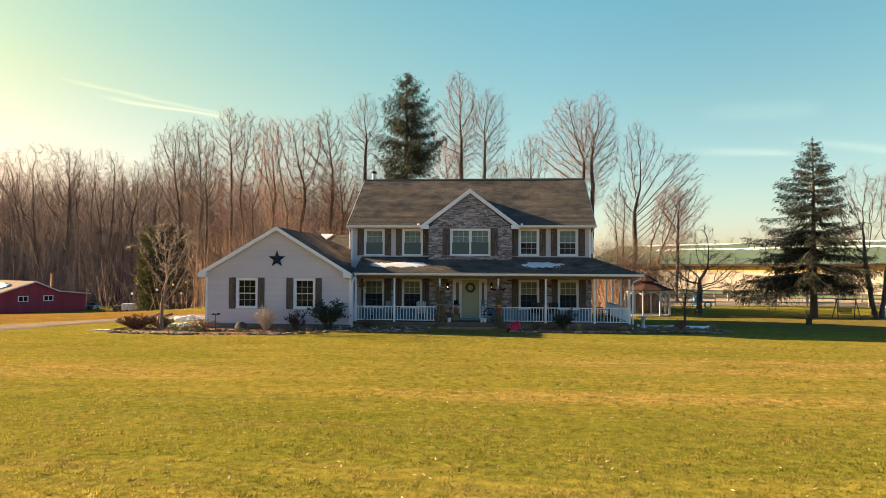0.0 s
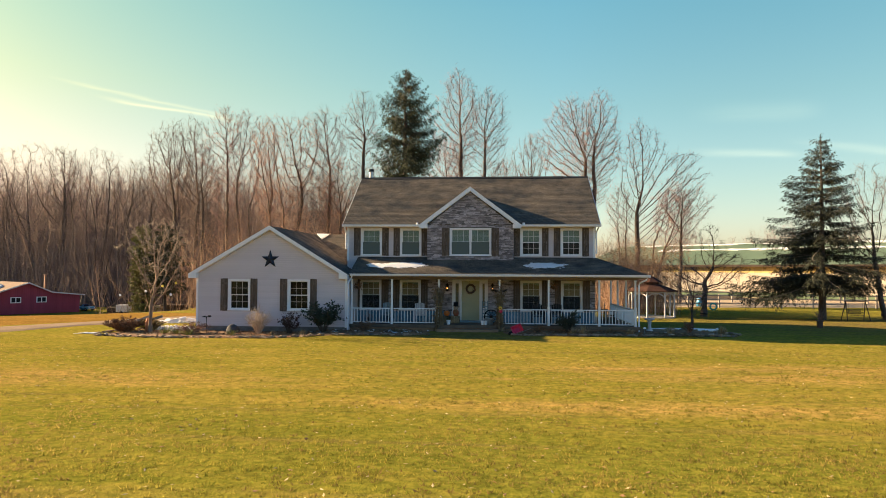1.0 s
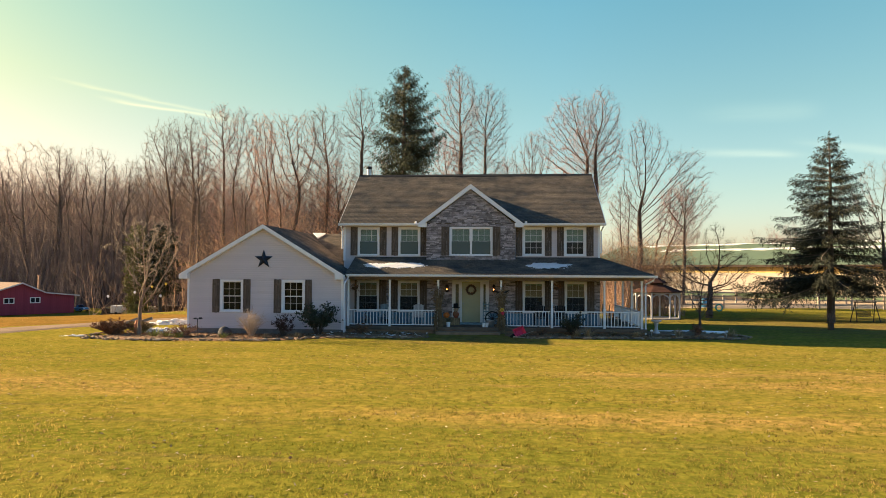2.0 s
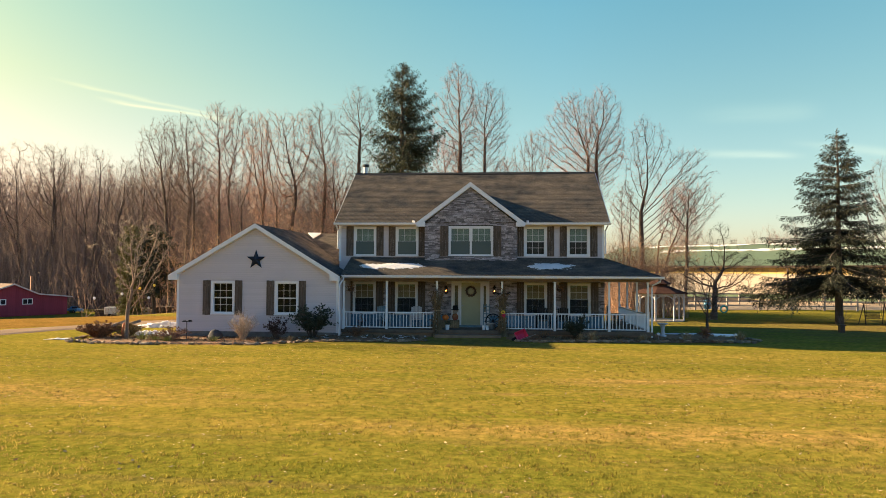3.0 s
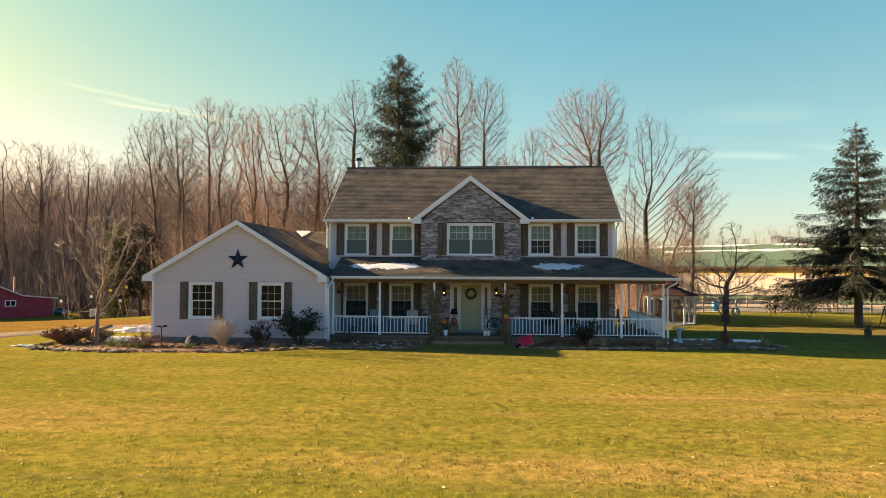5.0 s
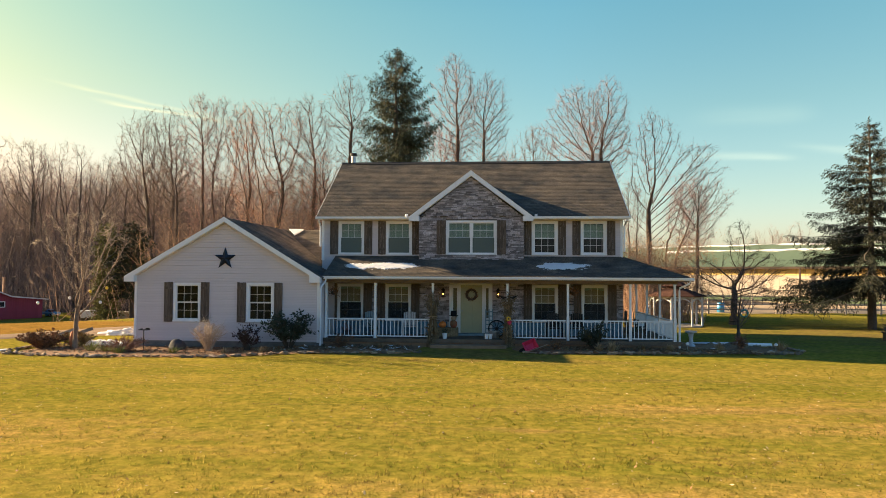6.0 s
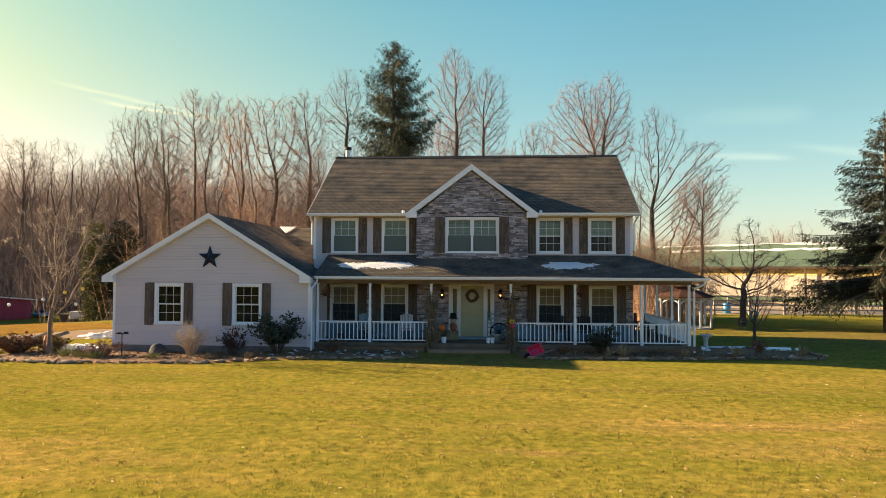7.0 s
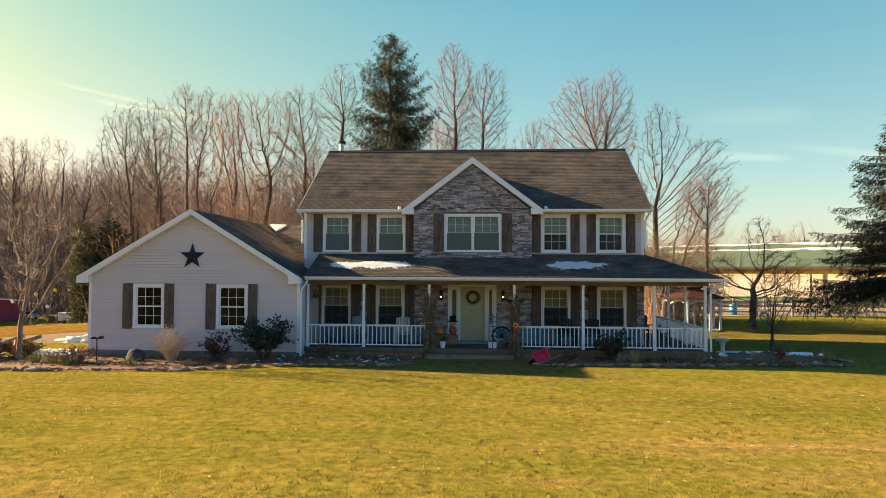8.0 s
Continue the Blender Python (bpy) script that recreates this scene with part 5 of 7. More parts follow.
spruce(-6.75, 23.2, 20.7, lambda h: min(3.0, 0.05 + 0.66 * h, 1.4 + 0.26 * h), 3, M["needle"], "tall dense dark green spruce rising behind the roof", 0.30, 7, 0.34, (0.05, 0.85), 0.42, 0.40, 1.3, -0.06, 3.0, 0.22, 0.065)
spruce(24.4, 14.8, 12.95, lambda h: 0.435 * h + 0.35 * min(1.0, h), 4, M["needleblue"], "solitary spruce with layered drooping boughs and a bare lower trunk", 0.70, 13, 0.205, (-0.10, 0.45), 0.17, 0.16, 0.95, 0.14, 0.14, 0.20, 0.055, 0.9)
spruce(-34.2, 30.2, 7.4, lambda h: min(1.05, 0.6 * h ** 0.6), 5, M["needleolive"], "bushy olive-green evergreen at the edge of the wood", 0.26, 12, 0.03, (0.2, 0.7), 0.2, 0.1, 0.4, 0.0, 1.8, 0.26, 0.07)
spruce(-32.2, 30.9, 7.6, lambda h: min(2.0, 0.95 * h ** 0.7), 6, M["needle"], "dark low evergreen behind the garage", 0.28, 12, 0.26, (0.1, 0.6), 0.25, 0.1, 0.6, 0.0, 1.8, 0.26, 0.07)

# far wood: a few kinds of tree, many times over, joined


def far_wood(spots, label, twig, points=260):
    kinds = []
    for s in range(5):
        a = bare_tree(60 + s, 20.0, 0.23, ((0, 0, 6.0 + s * 0.7, 20.0, 3.0 + 0.35 * s),), ((0.0, 0.0),) if s % 2 else ((-0.05, 0.0), (0.07, 0.02)), 0.40 + 0.05 * s, points, 0.55, (1, 2), 0.016)
        solid = [(v / 20.0, f) for v, f in a[:2]]
        stem = (np.concatenate((solid[0][0], solid[1][0])), np.concatenate((solid[0][1], solid[1][1] + len(solid[0][0]))))
        kinds.append((stem, (a[2][0] / 20.0, a[2][1])))
    r = random.Random(9)
    out = [[[], [], 0], [[], [], 0]]
    for x, y, h in spots:
        k, a = r.choice(kinds), r.uniform(0, 6.283)
        rot = np.array(((math.cos(a), math.sin(a), 0), (-math.sin(a), math.cos(a), 0), (0, 0, 1))) * h
        for o, (v, f) in zip(out, k):
            o[0].append(v @ rot + np.array((x, y, ground_z(x, y))))
            o[1].append(f + o[2])
            o[2] += len(v)
    top = thing("far_wood", (0, 0, 0), label, "woodland", "", "stuff")
    for o, nm, m in ((out[0], "stems", M["barkwood"]), (out[1], "twigs", twig)):
        tagged(quads_mesh(nm, np.concatenate(o[0]), np.concatenate(o[1]), m, top), kind="stuff")


grid_sheet("woodland_floor", list(np.linspace(-170, 34, 60)), list(np.linspace(47, 175, 40)), lambda x, y: ground_z(x, y) + 0.08 - 0.3 * (1 - step(47, 52, y + 3 * noise.noise(Vector((x * 0.1, 0, 0))) * (y > 48))), M["litter"], "brown leaf litter of the wooded bank", "woodland floor")
rw = random.Random(31)
spots = []
for i in range(120):
    x, y = rw.uniform(-108, -30), rw.uniform(56, 92)
    if (x > -38 and y < 50) or (x > -64 and rw.random() < 0.75):
        continue
    spots.append((x, y, rw.uniform(12, 16.5) if y < 66 else rw.uniform(10, 14)))
for i in range(64):
    spots.append((rw.uniform(-50, -6), rw.uniform(52, 80), rw.uniform(10, 14.5)))
for i in range(16):
    spots.append((rw.uniform(-10, 22), rw.uniform(58, 90), rw.uniform(9, 13)))
far_wood(spots, "leafless grey-brown wood covering the bank behind the house", M["twig"])
crest = []
for i in range(46):
    crest.append((rw.uniform(-120, -8), rw.uniform(100, 128), rw.uniform(6, 10)))
far_wood(crest, "small leafless trees along the crest of the bank", M["twig"], 200)
hedge = [(rw.uniform(35, 140), rw.uniform(140, 180), rw.uniform(11, 16)) for i in range(38)]
far_wood(hedge, "bare hedgerow trees along the horizon", M["twigred"], 250)


def brush(name, x0, x1, y0, y1, count, height, twig, label, seed, leaves=None, thick=1.0, lean=0.20):
    """A thicket of thin upright stems with side shoots."""
    r = np.random.RandomState(seed)
    x, y = x0 + (x1 - x0) * r.rand(count), y0 + (y1 - y0) * r.rand(count)
    p = np.stack((x, y, np.array([ground_z(a, b) for a, b in zip(x, y)]) - 0.05), 1)
    h = height * (0.4 + 0.7 * r.rand(count, 1))
    d = np.concatenate((r.randn(count, 2) * lean, np.ones((count, 1))), 1)
    stems = spikes(p, p + d * h + np.concatenate((r.randn(count, 2) * 0.2, np.zeros((count, 1))), 1), np.full(count, 0.024 * thick))
    k = np.repeat(np.arange(count), 8)
    q = p[k] + d[k] * h[k] * (0.25 + 0.7 * r.rand(len(k), 1))
    e = q + np.concatenate((r.randn(len(k), 2) * 0.5, 0.1 + 0.7 * r.rand(len(k), 1)), 1) * h[k] * 0.24
    shoots = spikes(q, e, np.full(len(k), 0.011 * thick))
    t = thing(name, (0, 0, 0), label, "thicket", "", "stuff")
    tagged(quads_mesh("stem_mass", np.concatenate((stems[0], shoots[0])), np.concatenate((stems[1], shoots[1] + len(stems[0]))), twig, t), kind="stuff")
    if leaves:
        m = np.repeat(np.arange(len(k)), 5)
        c = q[m] + (e[m] - q[m]) * r.rand(len(m), 1)
        a = r.randn(len(m), 3)
        a *= 0.040 / np.linalg.norm(a, axis=1, keepdims=True)
        b = np.cross(a, r.randn(len(m), 3))
        b *= 0.026 / np.linalg.norm(b, axis=1, keepdims=True)
        v = np.stack((c - a, c + b, c + a, c - b), 1).reshape(-1, 3)
        tagged(quads_mesh("foliage", v, np.arange(len(v)).reshape(-1, 4), leaves, t), kind="stuff")


brush("thicket", -24.2, -6.5, 17, 24, 520, 7.4, M["twigtan"], "rust-coloured thicket with clinging leaves behind the garage", 1, M["leafbeech"], 0.55, 0.32)
brush("thicket", -38, -9, 27, 40, 330, 7.0, M["twigtan"], "thin tan brushwood under the trees behind the garage", 9, None, 0.7, 0.42)
brush("thicket", 9.8, 16.0, 20, 29, 850, 6.0, M["twigtan"], "rust-coloured thicket beside the house", 2, M["leafbeech"], 0.65)
brush("thicket", 8.7, 9.9, 9.5, 14.0, 60, 3.4, M["twigtan"], "tan twiggy bushes with clinging leaves behind the side porch", 7, M["leafbeech"])
brush("thicket", -84, -26, 45, 51, 500, 6.0, M["twigwood"], "grey undergrowth along the edge of the wood", 3, None, 0.7, 0.16)
brush("thicket", -112, -26, 51, 74, 4800, 12.0, M["twigwood"], "grey undergrowth inside the wood", 4, None, 1.15, 0.16)
brush("thicket", -125, -8, 90, 132, 2600, 11.5, M["twigwood"], "low leafless growth along the crest of the bank", 8, None, 2.8, 0.25)
brush("thicket", -118, -52, 58, 86, 2300, 13.5, M["twigwood"], "tall grey saplings filling the wood", 6, None, 1.6, 0.14)

# ---- drive, beds and edging ----


def patch_sheet(name, outline, lift, material, label, category):
    """A sheet that lies on the ground inside a closed outline."""
    cx, cy = sum(p[0] for p in outline) / len(outline), sum(p[1] for p in outline) / len(outline)
    n, rings = len(outline), 7
    verts = [(cx, cy, ground_z(cx, cy) + lift)]
    for j in range(1, rings + 1):
        s = j / rings
        for px, py in outline:
            x, y = cx + (px - cx) * s, cy + (py - cy) * s
            verts.append((x, y, ground_z(x, y) + (lift if j < rings else -0.03)))
    faces = [(0, 1 + i, 1 + (i + 1) % n) for i in range(n)]
    for j in range(rings - 1):
        for i in range(n):
            a, c = 1 + j * n + i, 1 + j * n + (i + 1) % n
            faces.append((a, a + n, c + n, c))
    return tagged(obj(name, verts, faces, material, None, label, True), "", category, "", "structure")


def smooth_line(pts, per=8):
    out = []
    n = len(pts)
    for i in range(n):
        p0, p1, p2, p3 = (Vector((*pts[(i + k) % n], 0)) for k in (-1, 0, 1, 2))
        for k in range(per):
            t = k / per
            q = 0.5 * ((2 * p1) + (p2 - p0) * t + (2 * p0 - 5 * p1 + 4 * p2 - p3) * t * t + (3 * p1 - p0 - 3 * p2 + p3) * t ** 3)
            out.append((q.x, q.y))
    return out


def ribbon(name, near, far, lift, material, label, category, across=8, per=6):
    """A sheet on the ground between two lines that run side by side."""
    def finer(pts):
        out = []
        for k in range(len(pts) - 1):
            p0, p1, p2, p3 = (Vector((*pts[min(max(k + d, 0), len(pts) - 1)], 0)) for d in (-1, 0, 1, 2))
            for i in range(per):
                t = i / per
                out.append(0.5 * ((2 * p1) + (p2 - p0) * t + (2 * p0 - 5 * p1 + 4 * p2 - p3) * t * t + (3 * p1 - p0 - 3 * p2 + p3) * t ** 3))
        return out + [Vector((*pts[-1], 0))]
    a, c = finer(near), finer(far)
    verts, faces = [], []
    for p, q in zip(a, c):
        for i in range(across + 1):
            e = p.lerp(q, i / across)
            rough = 0.35 * noise.noise(Vector((e.x * 0.6, e.y * 0.6, 3.0))) if i in (0, across) else 0.0
            verts.append((e.x + rough, e.y + rough, ground_z(e.x, e.y) + (lift if 0 < i < across else -0.04)))
    w = across + 1
    for k in range(len(a) - 1):
        for i in range(across):
            faces.append((k * w + i + 1, k * w + i, (k + 1) * w + i, (k + 1) * w + i + 1))
    return tagged(obj(name, verts, faces, material, None, label, True), "", category, "", "structure")


DRIVE_NEAR = [(-40, -17), (-30, -12), (-25.5, -8.8), (-22.8, -5.3), (-21.4, -2.1), (-20.7, -0.1), (-19.0, 1.4), (-15.7, 1.9), (-13.5, 1.9)]
DRIVE_FAR = [(-42, -12), (-33, -8), (-28.0, -5.2), (-25.1, -2.3), (-23.4, 0.0), (-22.0, 2.5), (-21.0, 5.6), (-18.6, 8.2), (-13.5, 8.8)]
VERGE_FAR = [(-72, 4), (-66, 14), (-60, 24), (-53, 30), (-46, 32), (-36, 23), (-28, 15), (-20, 11.6), (-13.5, 11.2)]
ribbon("driveway", DRIVE_NEAR, DRIVE_FAR, 0.05, M["drive"], "pale gravel driveway curving past the garage", "driveway")
ribbon("verge", DRIVE_FAR, VERGE_FAR, 0.03, M["tanlawn"], "tan strip of dry grass and fallen leaves beyond the drive", "grass", 24)
BEDS = [
    smooth_line([(-17.6, -3.6), (-17.0, -5.2), (-14.2, -5.9), (-11, -5.8), (-7.5, -5.3), (-4.0, -4.8), (-2.0, -4.5), (-1.6, -3.0), (-1.8, -1.9), (-5, -1.7), (-7, -2.6), (-13.0, -2.6), (-14.5, -1.2), (-16.8, -1.6)], 6),
    smooth_line([(1.7, -2.0), (1.8, -3.8), (2.6, -4.2), (4.0, -4.05), (6.7, -3.8), (10.3, -3.2), (12.6, -2.2), (12.9, -0.6), (9.5, 0.5), (8.0, 0.0), (6, -1.5)], 6),
]
for bed_line in BEDS:
    patch_sheet("flower_bed", bed_line, 0.06, M["mulch"], "mulched flower bed along the front of the house", "flower bed")

edging = thing("stone_edging", (0, 0, 0), "low edging of rough field stones round the flower bed", "stone edging")
re = random.Random(8)
variants = []
for s in range(6):
    bm = bmesh.new()
    blob(bm, (0, 0, 0), (0.5, 0.34, 0.24), s + 2, 0.55, 2)
    me = bpy.data.meshes.new("edging_stone")
    bm.to_mesh(me)
    bm.free()
    me.materials.append(M["rock"])
    variants.append(me)
for bed_line in BEDS:
    for i in range(len(bed_line)):
        a, c = Vector((*bed_line[i], 0)), Vector((*bed_line[(i + 1) % len(bed_line)], 0))
        mid = (a + c) / 2
        if mid.y > -2.0 and mid.x < 9 and mid.x > -14:
            continue
        if -2.2 < mid.x < 2.0 and mid.y > -4.0:
            continue
        k = max(1, int((c - a).length / 0.15))
        for j in range(k):
            if re.random() < 0.05:
                continue
            p = a.lerp(c, (j + re.random() * 0.6) / k)
            ob = new("edging_stone", re.choice(variants))
            ob.parent = edging
            s = re.uniform(0.14, 0.36) * (1 if re.random() < 0.75 else 0.55)
            ob.location = (p.x + re.gauss(0, 0.06), p.y + re.gauss(0, 0.06), ground_z(p.x, p.y) + 0.05)
            ob.rotation_euler = (re.gauss(0, 0.15), re.gauss(0, 0.12), math.atan2(c.y - a.y, c.x - a.x) + re.gauss(0, 0.5))
            ob.scale = (s, s * re.uniform(0.7, 1), s * re.uniform(0.6, 0.95))

# ---- red barn on the far side of the drive ----
BX, BY = -48.1, 41.5


def red_barn():
    z = -2.05
    t = thing("red_barn", (BX, BY, z), "low red board barn with a snow-patched rusty roof", "barn")
    t.matrix_basis = Matrix.Translation((BX, BY, z)) @ Matrix.Rotation(radians(56), 4, "Z") @ Matrix.Diagonal((1.12, 1.25, 1, 1))
    wl2 = part("wall", slab(slab(bmesh.new(), [(-8.3, 0, 0), (0, 0, 0), (0, 0, 2.0), (-2.8, 0, 2.35), (-5.0, 0, 3.45), (-8.3, 0, 2.25)], 0.2),
                             [(0, 0.2, 0), (0, 8, 0), (0, 8, 2.0), (0, 0.2, 2.0)], 0.2), M["barnred"], t, "red painted board wall")
    pieces("board", [(-8.0 + i * 0.2, -8.0 + i * 0.2 + 0.196, -0.025, 0, 0.02, min(3.38 - abs(-5.0 + 8.0 - i * 0.2 - 0.1) * (0.50 if i * 0.2 < 5.2 and i * 0.2 > 2.9 else 0.39) , 3.3) if i * 0.2 < 5.2 else 2.28 - (i * 0.2 - 5.2) * 0.13) for i in range(40)], M["barnred"], t)
    for a, c, za, zc in ((-5.0, -2.8, 3.55, 2.45), (-2.8, 0.4, 2.45, 2.06)):
        part("roof", slab(bmesh.new(), [(c, -0.3, zc), (c, 8.2, zc), (a, 8.2, za), (a, -0.3, za)], 0.10), M["barnroof"], t, "rusty sheet roof slope")
    part("roof", slab(bmesh.new(), [(-10.4, -0.9, 1.62), (-5.0, -0.3, 3.55), (-5.0, 10.2, 3.55), (-10.4, 10.2, 1.62)], 0.10), M["barnroof"], t, "rusty sheet roof slope")
    part("fascia", slab(bmesh.new(), [(-5.0, -0.33, 3.42), (-2.8, -0.33, 2.32), (-2.8, -0.33, 2.46), (-5.0, -0.33, 3.57)], 0.03), M["dimwhite"], t)
    part("fascia", slab(bmesh.new(), [(-2.8, -0.33, 2.32), (0.4, -0.33, 1.95), (0.4, -0.33, 2.07), (-2.8, -0.33, 2.46)], 0.03), M["dimwhite"], t)
    part("fascia", slab(bmesh.new(), [(-10.4, -0.93, 1.50), (-5.0, -0.33, 3.42), (-5.0, -0.33, 3.57), (-10.4, -0.93, 1.64)], 0.03), M["dimwhite"], t)
    for x in (-4.2, -6.55):
        w = part("window", boxes((x, x + 0.95, -0.07, -0.026, 1.25, 1.33), (x, x + 0.95, -0.07, -0.026, 1.82, 1.9), (x, x + 0.08, -0.07, -0.026, 1.33, 1.82), (x + 0.87, x + 0.95, -0.07, -0.026, 1.33, 1.82), (x + 0.44, x + 0.51, -0.07, -0.026, 1.33, 1.82)), M["trim"], t, "small white-framed window")
        part("pane", boxes((x + 0.08, x + 0.87, -0.04, -0.03, 1.33, 1.82)), M["black"], w, "dark glass")
    part("chimney", boxes((-3.20, -3.04, 0.6, 0.78, 2.2, 4.3), (-3.23, -3.01, 0.57, 0.81, 4.3, 4.40)), M["brick"], t, "narrow block chimney")
    part("doorway", boxes((-10.0, -8.3, 1.0, 1.1, 0, 1.6)), M["black"], t, "dark open doorway")
    part("doorway_post", boxes((-8.95, -8.75, -0.7, -0.5, 0, 2.05)), M["woodgrey"], t)
    bm = bmesh.new()
    blob(bm, (0, 0, 0), (1.9, 2.6, 0.16), 4, 0.3, 3)
    bmesh.ops.transform(bm, matrix=Matrix.Translation((-7.6, 4.2, 2.66)) @ Matrix.Rotation(-0.34, 4, "Y"), verts=bm.verts)
    tagged(part("snow_patch", bm, M["snow"], None, "old white snow lying on the barn roof", True), "", "snow").matrix_basis = t.matrix_basis.copy()


red_barn()

# ---- riding hall, fence and paddock ----
AX0, AX1, AY = 15.8, 94.8, 77.0


def arena():
    z = -0.4
    t = thing("riding_hall", (AX0, AY, z), "long white riding hall with a green metal roof", "riding hall")
    t.rotation_euler = (0, 0, radians(-42))
    n = AX1 - AX0
    wall = part("wall", boxes((0, n, 0, 0.3, 0, 4.4), (0, 0.3, 0.3, 22, 0, 4.4), (n - 0.3, n, 0.3, 22, 0, 4.4), (0, n, 22, 22.3, 0, 4.4)), M["arenawhite"], t, "white metal wall")
    pieces("wall_panel", [(i * 1.0 + 0.01, i * 1.0 + 0.98, -0.04, 0, 0.75, 3.35) for i in range(int(n))], M["arenawhite"], wall)
    pieces("light_panel", [(i * 1.0 + 0.01, i * 1.0 + 0.98, -0.03, 0, 3.38, 4.35) for i in range(int(n))], M["arenayellow"], wall)
    pieces("wainscot_panel", [(i * 2.0 + 0.01, i * 2.0 + 1.98, -0.05, 0, 0, 0.73) for i in range(int(n / 2))], M["greenroof"], wall)
    roof = part("roof", slab(slab(bmesh.new(), [(-0.5, -0.7, 4.45), (n + 0.5, -0.7, 4.45), (n + 0.5, 11, 7.75), (-0.5, 11, 7.75)], 0.15),
                              [(n + 0.5, 22.9, 4.45), (-0.5, 22.9, 4.45), (-0.5, 11, 7.75), (n + 0.5, 11, 7.75)], 0.15), M["greenroof"], t, "green standing-seam roof")
    m = Matrix.Translation((0, -0.7, 4.45)) @ Matrix.Rotation(math.atan2(3.3, 11.7), 4, "X")
    pieces("seam", [(i * 0.9 - 0.02, i * 0.9 + 0.02, 0, 12.1, 0.0, 0.006) for i in range(int(n / 0.9))], M["greenroof"], roof, m=m)
    part("eave_board", boxes((-0.5, n + 0.5, -0.78, -0.7, 4.18, 4.46)), M["wooddark"], t, "dark eave board")
    for x in (30.5, 67):
        part("wall_post", boxes((x, x + 0.18, -0.8, -0.62, 0, 4.3)), M["wooddark"], t, "dark timber post")
    rr = random.Random(2)
    for (a, c, v0, v1) in ((3, n, 11.5, 11.85), (9, n, 8.2, 8.8)):
        bm = bmesh.new()
        k = 60
        lo = [bm.verts.new(m @ Vector((a + (c - a) * i / k, v0 + rr.uniform(-0.5, 0.4), 0.08))) for i in range(k + 1)]
        hi = [bm.verts.new(m @ Vector((a + (c - a) * i / k, v1 + rr.uniform(-0.3, 0.3), 0.12))) for i in range(k + 1)]
        for i in range(k):
            bm.faces.new((lo[i], lo[i + 1], hi[i + 1], hi[i]))
        ob = tagged(part("roof_snow", bm, M["snow"], None, "long strip of old snow lying on the green roof"), "", "snow")
        ob.location = (AX0, AY, z)
        ob.rotation_euler = (0, 0, radians(-42))
        sol = ob.modifiers.new("thick", "SOLIDIFY")
        sol.thickness = 0.08


arena()
patch_sheet("paddock", smooth_line([(12, 33.5), (40, 33.5), (62, 34), (60, 43), (42, 56), (26, 67), (12, 66)]), 0.03, M["sand"], "sandy paddock before the riding hall", "paddock")
fence = thing("paddock_fence", (0, 0, 0), "weathered white post-and-rail paddock fence", "fence")


def fence_line(x0, x1, y, spacing=2.9, rails=(0.35, 0.75, 1.15)):
    n = int((x1 - x0) / spacing)
    rf = random.Random(int(y * 10))
    zs = [ground_z(x0 + i * spacing, y) for i in range(n + 1)]
    pieces("post", [(x0 + i * spacing - 0.07, x0 + i * spacing + 0.07, y - 0.07, y + 0.07, zs[i] - 0.2, zs[i] + 1.35 + rf.uniform(-0.05, 0.05)) for i in range(n + 1)], M["fencewood"], fence)
    pieces("rail", [(x0 + i * spacing, x0 + (i + 1) * spacing, y - 0.1, y - 0.07, zs[i] + h + rf.gauss(0, 0.03), zs[i] + h + 0.095 + rf.gauss(0, 0.01)) for i in range(n) for h in rails], M["fencewood"], fence)


fence_line(14.0, 58.0, 32.0)
fence_line(16.0, 52.0, 43.0)

# ---- gazebo ----


